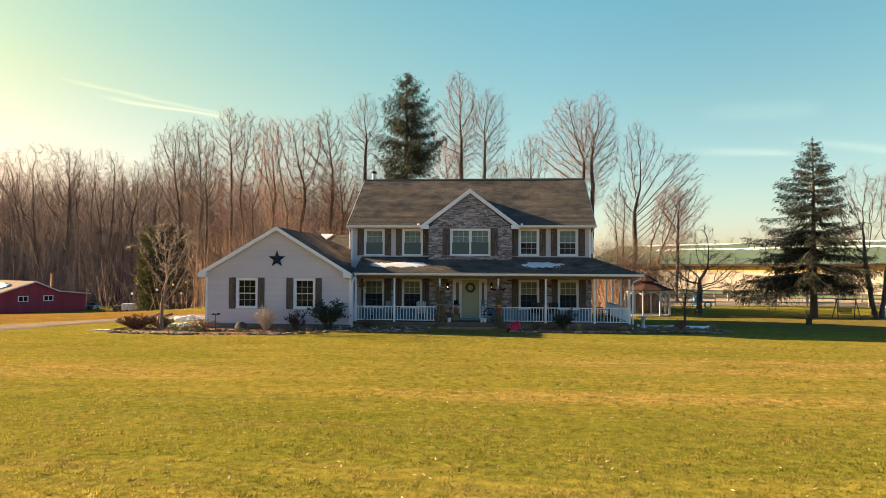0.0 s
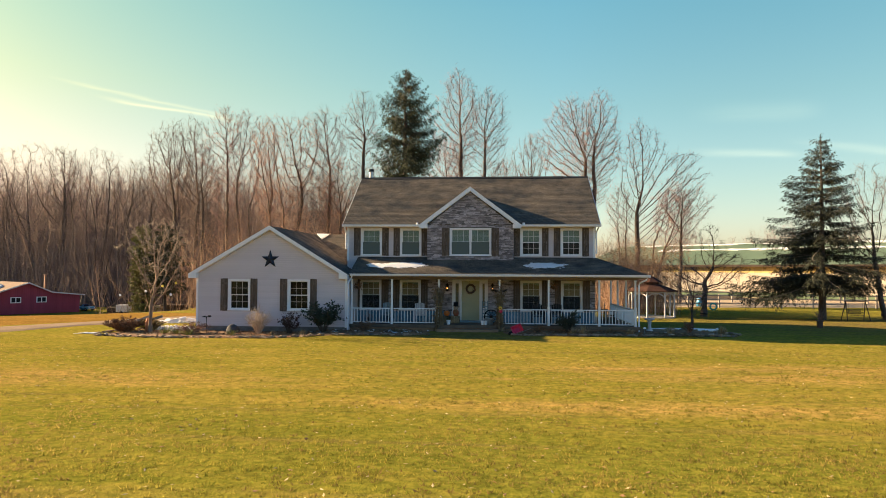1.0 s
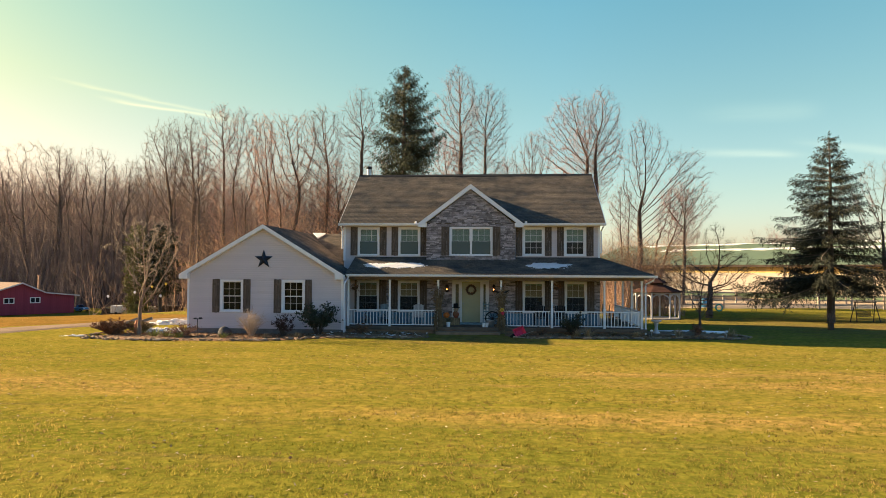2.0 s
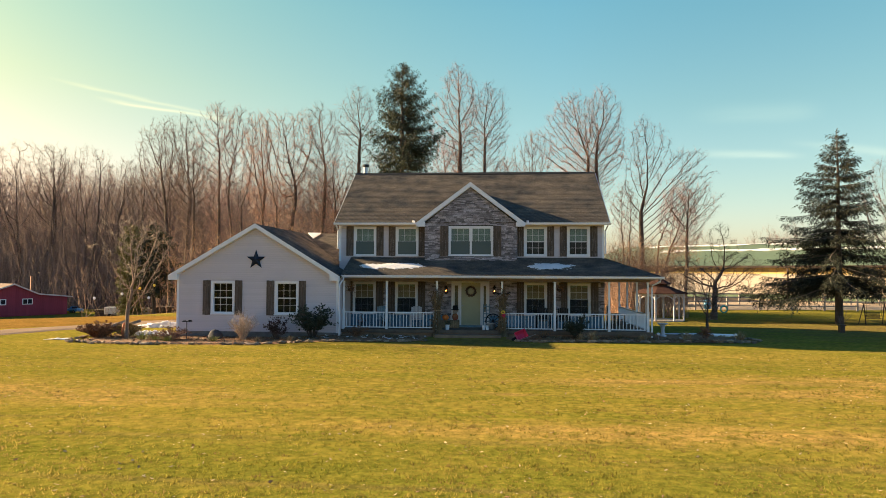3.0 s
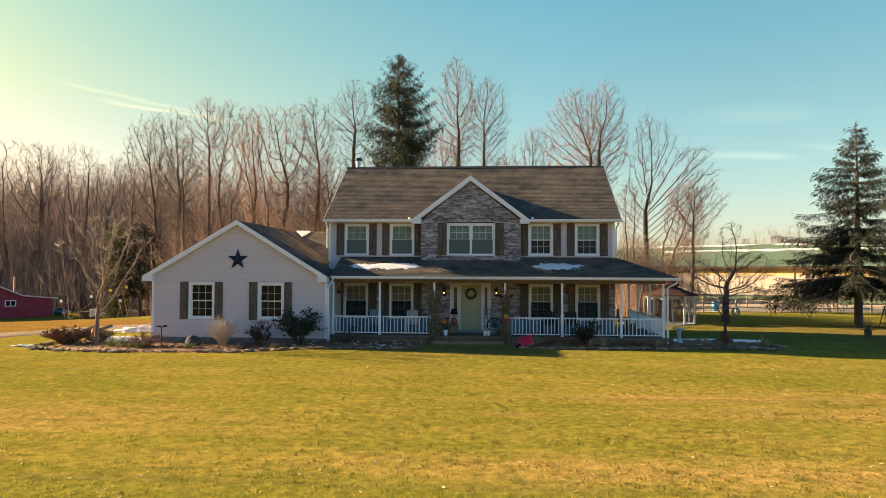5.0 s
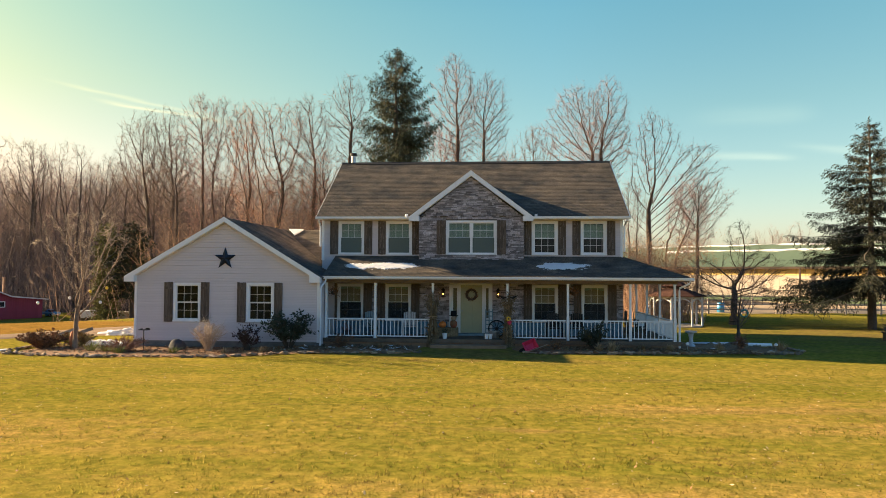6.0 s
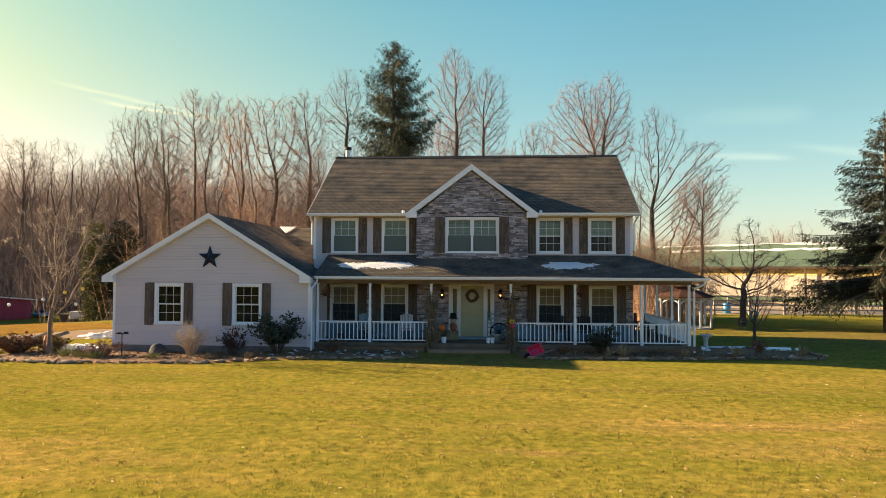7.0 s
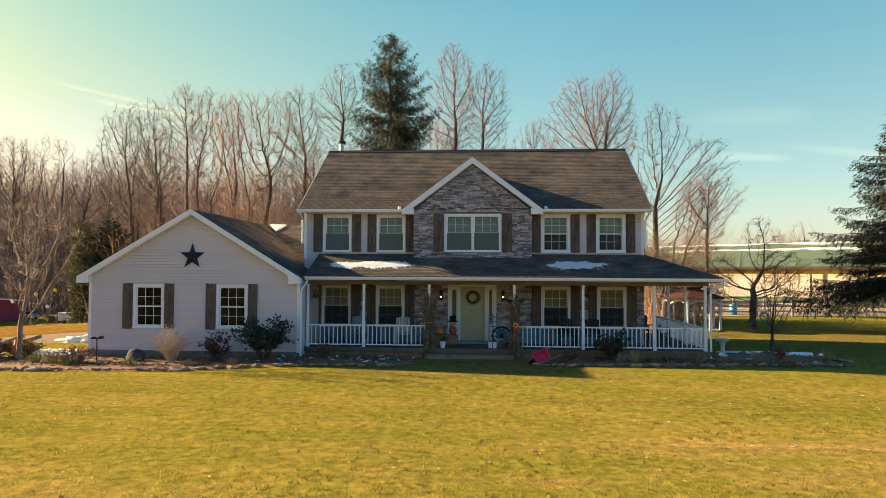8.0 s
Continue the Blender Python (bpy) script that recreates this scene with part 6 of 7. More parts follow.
def gazebo():
    gx, gy = 12.75, 15.9
    t = thing("gazebo", (gx, gy, ground_z(gx, gy)), "white open garden gazebo with arched braces and a dark tiered roof", "gazebo")
    t.scale = (0.88, 0.88, 0.88)
    n, R = 8, 1.85
    corners = [(R * math.cos(math.pi / n + 2 * math.pi * k / n), R * math.sin(math.pi / n + 2 * math.pi * k / n)) for k in range(n)]
    part("floor", lathe([(R + 0.1, 0), (R + 0.1, 0.12), (R, 0.14)], n), M["woodgrey"], t)
    for k, (x, y) in enumerate(corners):
        part("post", boxes((x - 0.06, x + 0.06, y - 0.06, y + 0.06, 0.1, 2.2)), M["dimwhite"], t)
        x2, y2 = corners[(k + 1) % n]
        a, c = Vector((x, y, 0)), Vector((x2, y2, 0))
        bm = bmesh.new()
        for s in range(9):
            u0, u1 = s / 9, (s + 1) / 9
            h0, h1 = 1.62 + 0.42 * math.sin(math.pi * u0) ** 0.6, 1.62 + 0.42 * math.sin(math.pi * u1) ** 0.6
            p, q = a.lerp(c, u0), a.lerp(c, u1)
            slab(bm, [(p.x, p.y, h0), (q.x, q.y, h1), (q.x, q.y, h1 + 0.10), (p.x, p.y, h0 + 0.10)], 0.05)
        part("arch_brace", bm, M["dimwhite"], t)
        bm = bmesh.new()
        slab(bm, [(x, y, 2.12), (x2, y2, 2.12), (x2, y2, 2.28), (x, y, 2.28)], 0.06)
        part("header", bm, M["dimwhite"], t)
        e1, e2 = a * 1.18, c * 1.18
        part("roof_panel", slab(bmesh.new(), [(e1.x, e1.y, 2.26), (e2.x, e2.y, 2.26), (c.x * 0.42, c.y * 0.42, 2.78), (a.x * 0.42, a.y * 0.42, 2.78)], 0.05), M["gazeboroof"], t)
        part("upper_roof_panel", slab(bmesh.new(), [(a.x * 0.5, a.y * 0.5, 2.98), (c.x * 0.5, c.y * 0.5, 2.98), (0.01 * c.x, 0.01 * c.y, 3.50), (0.01 * a.x, 0.01 * a.y, 3.50)], 0.04), M["gazeboroof"], t)
    part("cupola", lathe([(0.62, 2.74), (0.62, 2.98)], n), M["gazeboroof"], t)


gazebo()

# ---- shrubs and plants in the border ----


def leaf_quads(v, f, c, size, r, flat=0.0):
    a = Vector((r.gauss(0, 1), r.gauss(0, 1), r.gauss(0, 1) * (1 - flat))).normalized() * size
    b = a.cross(Vector((r.gauss(0, 1) * (1 - flat), r.gauss(0, 1) * (1 - flat), r.gauss(0, 1) + 2 * flat))).normalized() * size * 0.42
    k = len(v)
    up = a.cross(b).normalized() * size * 0.12
    v.extend((c - a, c + b + up, c + a, c - b + up))
    f.extend(((k, k + 1, k + 2), (k, k + 2, k + 3)))


def shrub(name, x, y, height, width, stems, label, category, bark, leaves=None, per=0, size=0.05, seed=1, twiggy=5, low=0.35):
    """Stems that fan out from one foot, side twigs, and leaves along them."""
    r = random.Random(seed)
    t = thing(name, (x, y, ground_z(x, y) + 0.03), label, category)
    v, f, lv, lf = [], [], [], []
    for i in range(stems):
        a, s = r.uniform(0, 6.283), math.sqrt(r.random())
        h = height * r.uniform(0.6, 1.05) * (1 - 0.35 * s * s)
        end = Vector((math.cos(a) * s * width / 2, math.sin(a) * s * width / 2, h))
        mid = Vector((end.x * 0.4, end.y * 0.4, h * 0.55)) + Vector((r.gauss(0, 0.03), r.gauss(0, 0.03), 0))
        pts = [Vector((end.x * 0.08, end.y * 0.08, -0.05)), mid, end]
        limb(v, f, pts, [0.012, 0.008, 0.004], 4)
        for k in range(twiggy):
            u = r.uniform(low, 1)
            q = pts[0].lerp(mid, u * 2) if u < 0.5 else mid.lerp(end, u * 2 - 1)
            e = q + Vector((r.gauss(0, 1), r.gauss(0, 1), r.uniform(0.0, 1.4))) * height * 0.12
            limb(v, f, [q, e], [0.005, 0.002], 3)
            for j in range(per):
                leaf_quads(lv, lf, q.lerp(e, r.random()) + Vector((r.gauss(0, 1), r.gauss(0, 1), r.gauss(0, 1))) * size * 0.5, size * r.uniform(0.6, 1.2), r)
    obj("branchwork", v, f, bark, t)
    if lv:
        obj("foliage", lv, lf, leaves, t)
    return t


shrub("evergreen_shrub", -6.87, -3.75, 1.62, 1.95, 40, "broad dark evergreen shrub by the garage corner", "shrub", M["barkdark"], M["leafgreen"], 8, 0.075, 1, 7)
shrub("berry_shrub", -8.46, -3.85, 1.15, 1.25, 30, "dark red-leaved shrub under the garage window", "shrub", M["barkdark"], M["leafdark"], 4, 0.055, 2, 6)
shrub("bare_bush", -9.88, -4.05, 1.32, 1.45, 70, "pale leafless bush of fine upright twigs", "shrub", M["twigpale"], None, 0, 0.05, 3, 11)
shrub("evergreen_shrub", 4.8, -2.85, 0.98, 1.4, 32, "low dark evergreen shrub before the porch rail", "shrub", M["barkdark"], M["leafgreen"], 7, 0.06, 4, 6)
shrub("barberry_shrub", -16.75, -3.6, 0.72, 2.1, 95, "bronze barberry shrub in the island bed", "shrub", M["barkdark"], M["leafrust"], 9, 0.05, 5, 8, 0.1)
shrub("barberry_shrub", -15.7, -3.1, 0.65, 1.5, 50, "small bronze barberry shrub beside the young tree", "shrub", M["barkdark"], M["leafgold"], 7, 0.05, 6, 7, 0.1)
shrub("red_shrub", -12.95, -4.5, 0.62, 2.1, 80, "low rust-red dried perennials at the garage corner", "shrub", M["twigred"], M["leafrust"], 2, 0.04, 7, 6, 0.2)
shrub("red_shrub", 10.7, -1.6, 0.6, 0.8, 26, "dried rust-red flower stems at the bed's end", "shrub", M["twigred"], M["leafrust"], 3, 0.05, 8, 5, 0.3)
shrub("red_shrub", -5.0, -3.1, 0.55, 1.2, 26, "low brown dried perennials before the porch", "shrub", M["barkdark"], M["leafrust"], 3, 0.045, 9, 6, 0.2)
shrub("red_shrub", 3.3, -3.3, 0.45, 0.8, 20, "sparse brown stems beside the toppled barrow", "shrub", M["barkdark"], M["leafrust"], 2, 0.04, 10, 5, 0.2)


def grass_clump(x, y, height, width, blades, material, label, seed, name="grass_clump"):
    r = random.Random(seed)
    v, f = [], []
    for i in range(blades):
        a, s = r.uniform(0, 6.283), r.random() ** 0.6
        d = Vector((math.cos(a), math.sin(a), 0))
        p = d * s * width * 0.18
        h = height * r.uniform(0.5, 1.1)
        e = p + d * s * width * 0.5 + Vector((0, 0, h * (1 - 0.35 * s)))
        m = p.lerp(e, 0.55) + Vector((0, 0, h * 0.2))
        w = d.cross(Vector((0, 0, 1))) * 0.009
        k = len(v)
        v += [p - w, p + w, m + w * 0.8, m - w * 0.8, e]
        f += [(k, k + 1, k + 2, k + 3), (k + 3, k + 2, k + 4)]
    t = obj(name, v, f, material, None, label)
    t.location = (x, y, ground_z(x, y) + 0.04)
    return tagged(t, "", "plant")


rg = random.Random(77)
for x, y, h, w, m, lab in ((5.4, -3.35, 0.5, 0.9, "straw", "straw-coloured ornamental grass clump in the bed"), (4.9, -3.3, 0.35, 0.6, "straw", "small dry grass clump in the bed"),
                           (-13.6, -4.6, 0.5, 1.2, "leaflime", "yellow-green strap-leaved plant in the bed"), (-12.9, -5.0, 0.36, 0.9, "leaflime", "yellow-green strap-leaved plant in the bed"),
                           (-14.3, -4.4, 0.46, 1.1, "leaflime", "yellow-green strap-leaved plant in the bed"), (-10.9, -4.8, 0.3, 0.7, "leaflime", "yellow-green strap-leaved plant in the bed"),
                           (-7.6, -4.6, 0.3, 0.6, "straw", "small dry grass clump in the bed"), (-9.0, -4.7, 0.28, 0.6, "straw", "small dry grass clump in the bed"),
                           (7.6, -3.0, 0.32, 0.7, "straw", "small dry grass clump in the bed"), (9.6, -2.4, 0.4, 0.7, "straw", "small dry grass clump in the bed"), (12.2, -1.6, 0.5, 0.8, "straw", "small dry grass clump in the bed"),
                           (6.6, -2.8, 0.3, 0.6, "corn", "small brown grass clump in the bed"), (-3.4, -3.6, 0.3, 0.6, "corn", "small brown grass clump in the bed")):
    grass_clump(x, y, h, w, 90, M[m], lab, rg.randint(0, 999))

# leaves, tufts and litter that nobody could count


def litter(name, spots, size, material, label, seed, lift=0.02):
    r = random.Random(seed)
    v, f = [], []
    for x, y in spots:
        leaf_quads(v, f, Vector((x, y, ground_z(x, y) + lift)), size * r.uniform(0.6, 1.3), r, 0.75)
    tagged(obj(name, v, f, material, None, label), "", "leaves", "", "stuff")


rl = random.Random(12)
litter("fallen_leaves", [(rl.uniform(-17, 19), rl.uniform(-31, -6)) for i in range(2300)], 0.036, M["paleleaf"], "pale fallen leaves scattered over the lawn", 1)
litter("fallen_leaves", [(rl.uniform(-17, 19), rl.uniform(-31, -6)) for i in range(500)], 0.04, M["leafbeech"], "brown fallen leaves scattered over the lawn", 2)
litter("bed_litter", [(x, rl.uniform(-4.9, -2.2) if x < -5 else rl.uniform(-3.6, -2.2)) for x in [rl.uniform(-17, 11) for i in range(3400)] if not -2.3 < x < 2.3], 0.06, M["leafrust"], "brown leaf litter lying in the flower bed", 3, 0.08)
litter("bed_litter", [(x, rl.uniform(-4.9, -2.2) if x < -5 else rl.uniform(-3.6, -2.2)) for x in [rl.uniform(-17, 11) for i in range(1000)] if not -2.3 < x < 2.3], 0.05, M["straw"], "dry stems and pale leaves lying in the flower bed", 4, 0.08)
litter("bed_litter", [(x, rl.uniform(-5.3, -2.4) if x < -5 else rl.uniform(-3.6, -2.2)) for x in [rl.uniform(-17, 11) for i in range(2600)] if not -2.3 < x < 2.3], 0.085, M["corn"], "dark matted stems lying in the flower bed", 6, 0.07)


litter("fallen_leaves", [(rl.uniform(-40, -15), rl.uniform(5, 22)) for i in range(2200)], 0.06, M["leafbeech"], "brown fallen leaves on the dry verge", 5)


litter("snow_scraps", [(rl.uniform(-6.6, -1.9), rl.uniform(-4.3, -2.5)) for i in range(34)], 0.11, M["snow"], "small scraps of old snow left in the flower bed", 7, 0.10)


def lawn_tufts(count, seed):
    r = np.random.RandomState(seed)
    y = -31 + 25 * r.rand(count) ** 1.35
    y -= 7.0 * r.rand(count) ** 3 * (y < -27)
    x = (r.rand(count) * 2 - 1) * (9 + 0.62 * (y + 33)) + 1.0
    zz = np.array([ground_z(a, b) for a, b in zip(x, y)])
    # longer grass in clumps
    lush = np.array([1.0 + 1.1 * step(0.02, 0.38, noise.noise(Vector((a * 0.9, b * 1.5, 5.0))) + 0.7 * noise.noise(Vector((a * 3.1, b * 4.2, 8.0)))) for a, b in zip(x, y)])
    v = np.zeros((count, 3, 3, 3))
    for k in range(3):
        a = r.rand(count) * 6.283
        h = (0.012 + 0.018 * r.rand(count)) * lush
        w = 0.006 + 0.006 * r.rand(count)
        ox, oy = x + r.randn(count) * 0.02, y + r.randn(count) * 0.02
        v[:, k, 0] = np.stack((ox - np.cos(a) * w, oy - np.sin(a) * w, zz - 0.005), 1)
        v[:, k, 1] = np.stack((ox + np.cos(a) * w, oy + np.sin(a) * w, zz - 0.005), 1)
        v[:, k, 2] = np.stack((ox + r.randn(count) * 0.025, oy + r.randn(count) * 0.025, zz + h), 1)
    n = count * 9
    me = bpy.data.meshes.new("lawn_grass")
    me.vertices.add(n)
    me.vertices.foreach_set("co", v.ravel())
    me.loops.add(n)
    me.loops.foreach_set("vertex_index", np.arange(n))
    me.polygons.add(n // 3)
    me.polygons.foreach_set("loop_start", np.arange(0, n, 3))
    me.update(calc_edges=True)
    me.materials.append(M["tuft"])
    tagged(new("lawn_grass", me), "short green and straw-coloured grass blades of the lawn", "grass", "", "stuff")


lawn_tufts(70000, 3)


def lawn_clumps(count, seed, material, label):
    """Coarser tufts standing in loose groups."""
    r = np.random.RandomState(seed)
    rows = []
    while len(rows) < count:
        y = -31 + 23 * r.rand() ** 1.5
        x = (r.rand() * 2 - 1) * (9 + 0.62 * (y + 33)) + 1.0
        if noise.noise(Vector((x * 0.5, y * 0.8, seed))) + 0.5 * noise.noise(Vector((x * 2, y * 2, seed))) > 0.08:
            rows.append((x, y, ground_z(x, y)))
    v, f = [], []
    for x, y, z in rows:
        wide = 0.02 + 0.05 * r.rand()
        for k in range(9):
            a, h, w = r.rand() * 6.283, 0.02 + 0.035 * r.rand(), 0.005 + 0.006 * r.rand()
            ox, oy = x + r.randn() * wide, y + r.randn() * wide
            n = len(v)
            v += [(ox - math.cos(a) * w, oy - math.sin(a) * w, z - 0.005), (ox + math.cos(a) * w, oy + math.sin(a) * w, z - 0.005), (ox + r.randn() * 0.03, oy + r.randn() * 0.03, z + h)]
            f.append((n, n + 1, n + 2))
    tagged(obj("grass_tufts", v, f, material, None, label), "", "grass", "", "stuff")


lawn_clumps(3600, 5, blade_material("green_tuft_blades", (0.145, 0.155, 0.020), (0.20, 0.18, 0.03)), "coarser green tufts standing out of the lawn")
lawn_clumps(2600, 9, blade_material("brown_tuft_blades", (0.155, 0.105, 0.036), (0.26, 0.18, 0.06)), "brown dead tufts and thatch in the lawn")

# ---- snow ----


def snow_heap(x, y, sx, sy, h, seed, label, z=None):
    bm = bmesh.new()
    blob(bm, (0, 0, 0), (sx, sy, h), seed, 0.6, 4 if sx > 0.2 else 2)
    ob = tagged(part("snow_patch", bm, M["snow"], None, label, True), "", "snow")
    ob.location = (x, y, ground_z(x, y) + (0.07 if sx < 0.2 else 0) if z is None else z)
    return ob


snow_heap(-14.7, -2.5, 0.42, 0.3, 0.2, 1, "heap of old snow beside the island bed")
snow_heap(-14.0, -2.5, 0.34, 0.25, 0.16, 2, "heap of old snow beside the island bed")
snow_heap(-15.4, -2.4, 0.32, 0.3, 0.25, 3, "heap of old snow beside the young tree")
snow_heap(-17.0, 2.6, 0.95, 0.4, 0.25, 4, "ridge of ploughed snow by the drive")
snow_heap(-18.2, -4.3, 0.42, 0.2, 0.05, 5, "thin strip of snow lying on the lawn")
rsn = random.Random(6)
for i in range(12):
    x = rsn.uniform(-7.5, -1.8) if i < 8 else rsn.uniform(5, 12)
    snow_heap(x, rsn.uniform(-4.3, -3.0) if i < 8 else rsn.uniform(-2.8, -1.5), rsn.uniform(0.04, 0.13), rsn.uniform(0.02, 0.05), 0.018, 20 + i, "scrap of old snow in the flower bed")


def roof_snow(cx, cy, half, deep, seed, label):
    """A thin ragged sheet of snow on the porch roof, with holes and loose scraps at its edge."""
    bm = bmesh.new()
    slope_p = 0.86 / 2.27
    cell = 0.028
    nx, ny = int(half * 1.5 / cell), int(deep * 1.6 / cell)
    grid = {}
    for i in range(-nx, nx + 1):
        for j in range(-ny, ny + 1):
            x, y = i * cell, j * cell
            e = math.sqrt((abs(x) / half) ** 2.6 + (abs(y) / deep) ** 2)
            e += 0.42 * noise.noise(Vector((x * 1.3 + seed, y * 3.2, 0.3))) + 0.34 * noise.noise(Vector((x * 5 + seed, y * 9, 0.7))) + 0.22 * noise.noise(Vector((x * 14, y * 20, seed)))
            if e < 1:
                grid[i, j] = e
    verts = {}

    def corner(i, j, top):
        if (i, j, top) not in verts:
            near = [grid.get((i - 1 + u, j - 1 + w)) for u in (0, 1) for w in (0, 1)]
            inner = all(n is not None for n in near)
            x, y = cx + (i - 0.5) * cell, cy + (j - 0.5) * cell
            x += 0.012 * noise.noise(Vector((x * 31, y * 31, 1)))
            h = 0.012 + ((0.018 + 0.022 * (1 - sum(near) / 4) + 0.010 * noise.noise(Vector((x * 9, y * 9, 2)))) if inner and top else 0.012 if top else 0)
            verts[i, j, top] = bm.verts.new((x, y, 2.93 + (y + 2.27) * slope_p + h))
        return verts[i, j, top]

    for i, j in grid:
        bm.faces.new([corner(i + u, j + w, True) for u, w in ((0, 0), (1, 0), (1, 1), (0, 1))])
        for (di, dj), (p, q) in (((0, -1), ((0, 0), (1, 0))), ((1, 0), ((1, 0), (1, 1))), ((0, 1), ((1, 1), (0, 1))), ((-1, 0), ((0, 1), (0, 0)))):
            if (i + di, j + dj) not in grid:
                bm.faces.new((corner(i + p[0], j + p[1], False), corner(i + q[0], j + q[1], False), corner(i + q[0], j + q[1], True), corner(i + p[0], j + p[1], True)))
    tagged(part("roof_snow", bm, M["snow"], None, label, True), "", "snow")


roof_snow(-3.68, -1.18, 1.38, 0.34, 3, "ragged patch of old snow on the porch roof")
roof_snow(3.82, -1.15, 0.96, 0.36, 8, "ragged patch of old snow on the porch roof")


def valley_snow():
    bm = bmesh.new()
    q = [(x, y, 5.22 - (4.8 - y) * 0.513) for x, y in ((-9.2, 4.36), (-9.04, 4.1), (-8.86, 4.42), (-8.74, 4.72), (-9.5, 4.75))]
    slab(bm, [(x, y, z + 0.09) for x, y, z in q], 0.06)
    tagged(part("roof_snow", bm, M["snow"], None, "wedge of old snow in the valley of the garage roof"), "", "snow")


valley_snow()

# ---- porch things ----


def lantern(x):
    t = thing("wall_lantern", (x, -0.12, 2.02), "black wall lantern with a lit amber bulb beside the door", "lantern", "lanterns beside the door")
    part("bracket", boxes((-0.05, 0.05, 0.0, 0.04, 0.05, 0.30), (-0.012, 0.012, -0.13, 0.0, 0.36, 0.385)), M["metal"], t)
    part("cap", lathe([(0.10, 0.30), (0.10, 0.31), (0.02, 0.40), (0.012, 0.44)], 8, (0, -0.14, 0)), M["metal"], t)
    for i in (0, 1):
        for j in (0, 1):
            part("cage_bar", boxes((-0.085 + 0.16 * i, -0.075 + 0.16 * i, -0.225 + 0.16 * j, -0.215 + 0.16 * j, 0.06, 0.30)), M["metal"], t)
    part("base", lathe([(0.03, 0), (0.09, 0.04), (0.09, 0.06)], 8, (0, -0.14, 0)), M["metal"], t)
    bm = bmesh.new()
    blob(bm, (0, -0.14, 0.15), (0.024, 0.024, 0.034), 1, 0.0, 2)
    part("bulb", bm, M["lamp"], t, "glowing amber bulb", True)


lantern(-1.21)
lantern(1.14)


def wreath(x, y, z, rad, label):
    r = random.Random(int(rad * 100))
    v, f, lv, lf = [], [], [], []
    ring = [Vector((rad * math.cos(a * math.pi / 12), 0, rad * math.sin(a * math.pi / 12))) for a in range(25)]
    limb(v, f, ring, [0.045] * 25, 6)
    for i in range(420):
        a = r.uniform(0, 6.283)
        c = Vector((rad * math.cos(a), 0, rad * math.sin(a))) + Vector((r.gauss(0, 1), r.gauss(0, 0.6), r.gauss(0, 1))) * 0.035
        leaf_quads(lv, lf, c, 0.035, r)
    t = thing("wreath", (x, y, z), label, "wreath")
    obj("ring", v, f, M["barkdark"], t)
    obj("foliage", lv, lf, M["leafrust"], t)


wreath(0.0, -0.05, 2.14, 0.21, "dried brown leaf wreath hung on the green door")


def corn_bundle(x, y, top, seed, label):
    r = random.Random(seed)
    t = thing("corn_stalk_bundle", (x, y, 0.12), label, "corn stalks", "corn stalk bundles tied to the posts")
    v, f, lv, lf = [], [], [], []
    for i in range(46):
        a, s = r.uniform(0, 6.283), math.sqrt(r.random())
        foot = Vector((math.cos(a) * s * 0.30, math.sin(a) * s * 0.22, -0.05))
        waist = Vector((math.cos(a) * s * 0.12, math.sin(a) * s * 0.11, top * 0.55))
        tip = Vector((math.cos(a) * s * 0.30 + r.gauss(0, 0.05), math.sin(a) * s * 0.2, top * r.uniform(0.8, 1.05)))
        limb(v, f, [foot, waist, tip], [0.014, 0.012, 0.005], 4)
        for k in range(9):
            q = foot.lerp(waist, r.random()) if r.random() < 0.5 else waist.lerp(tip, r.random())
            d = Vector((r.gauss(0, 1), r.gauss(0, 1), r.uniform(-1.6, 0.6))).normalized() * r.uniform(0.12, 0.32)
            w = d.cross(Vector((r.gauss(0, 1), r.gauss(0, 1), 0.3))).normalized() * 0.018
            kk = len(lv)
            m = q + d * 0.5 + Vector((0, 0, 0.04))
            lv += [q - w, q + w, m + w, m - w, q + d + Vector((0, 0, -0.05))]
            lf += [(kk, kk + 1, kk + 2, kk + 3), (kk + 3, kk + 2, kk + 4)]
    obj("stalk_sheaf", v, f, M["corn"], t)
    obj("foliage", lv, lf, M["corn"], t)
    tv, tf = [], []
    for z in (top * 0.52, top * 0.56):
        limb(tv, tf, [Vector((0.16 * math.cos(a * math.pi / 8), 0.15 * math.sin(a * math.pi / 8), z)) for a in range(17)], [0.012] * 17, 4)
    obj("twine", tv, tf, M["straw"], t)
    return t


corn_bundle(-1.48, -2.02, 2.15, 1, "bundle of dried corn stalks tied to the porch post")
right_bundle = corn_bundle(1.52, -2.02, 2.15, 2, "bundle of dried corn stalks with a yellow flower and black bow")
bm = bmesh.new()
for k in range(12):
    a = 2 * math.pi * k / 12
    c, d = Vector((0.02, -0.24, 1.15)), Vector((math.cos(a), 0, math.sin(a)))
    s = Vector((-math.sin(a), 0, math.cos(a))) * 0.035
    slab(bm, [c + d * 0.03 - s * 0.4, c + d * 0.03 + s * 0.4, c + d * 0.07 + s * 0.6, c + d * 0.10, c + d * 0.07 - s * 0.6][::-1], 0.008)
flower = part("flower", bm, M["yellow"], right_bundle, "yellow cloth sunflower")
part("flower_centre", lathe([(0.045, 0), (0.05, 0.02), (0.02, 0.035)], 10, (0.02, -0.23, 1.13)), M["wooddark"], flower)
bm = bmesh.new()
blob(bm, (0.05, -0.22, 1.0), (0.08, 0.05, 0.08), 5, 0.5, 2)
part("ribbon", bm, M["red"], right_bundle, "red ribbon")
bm = bmesh.new()
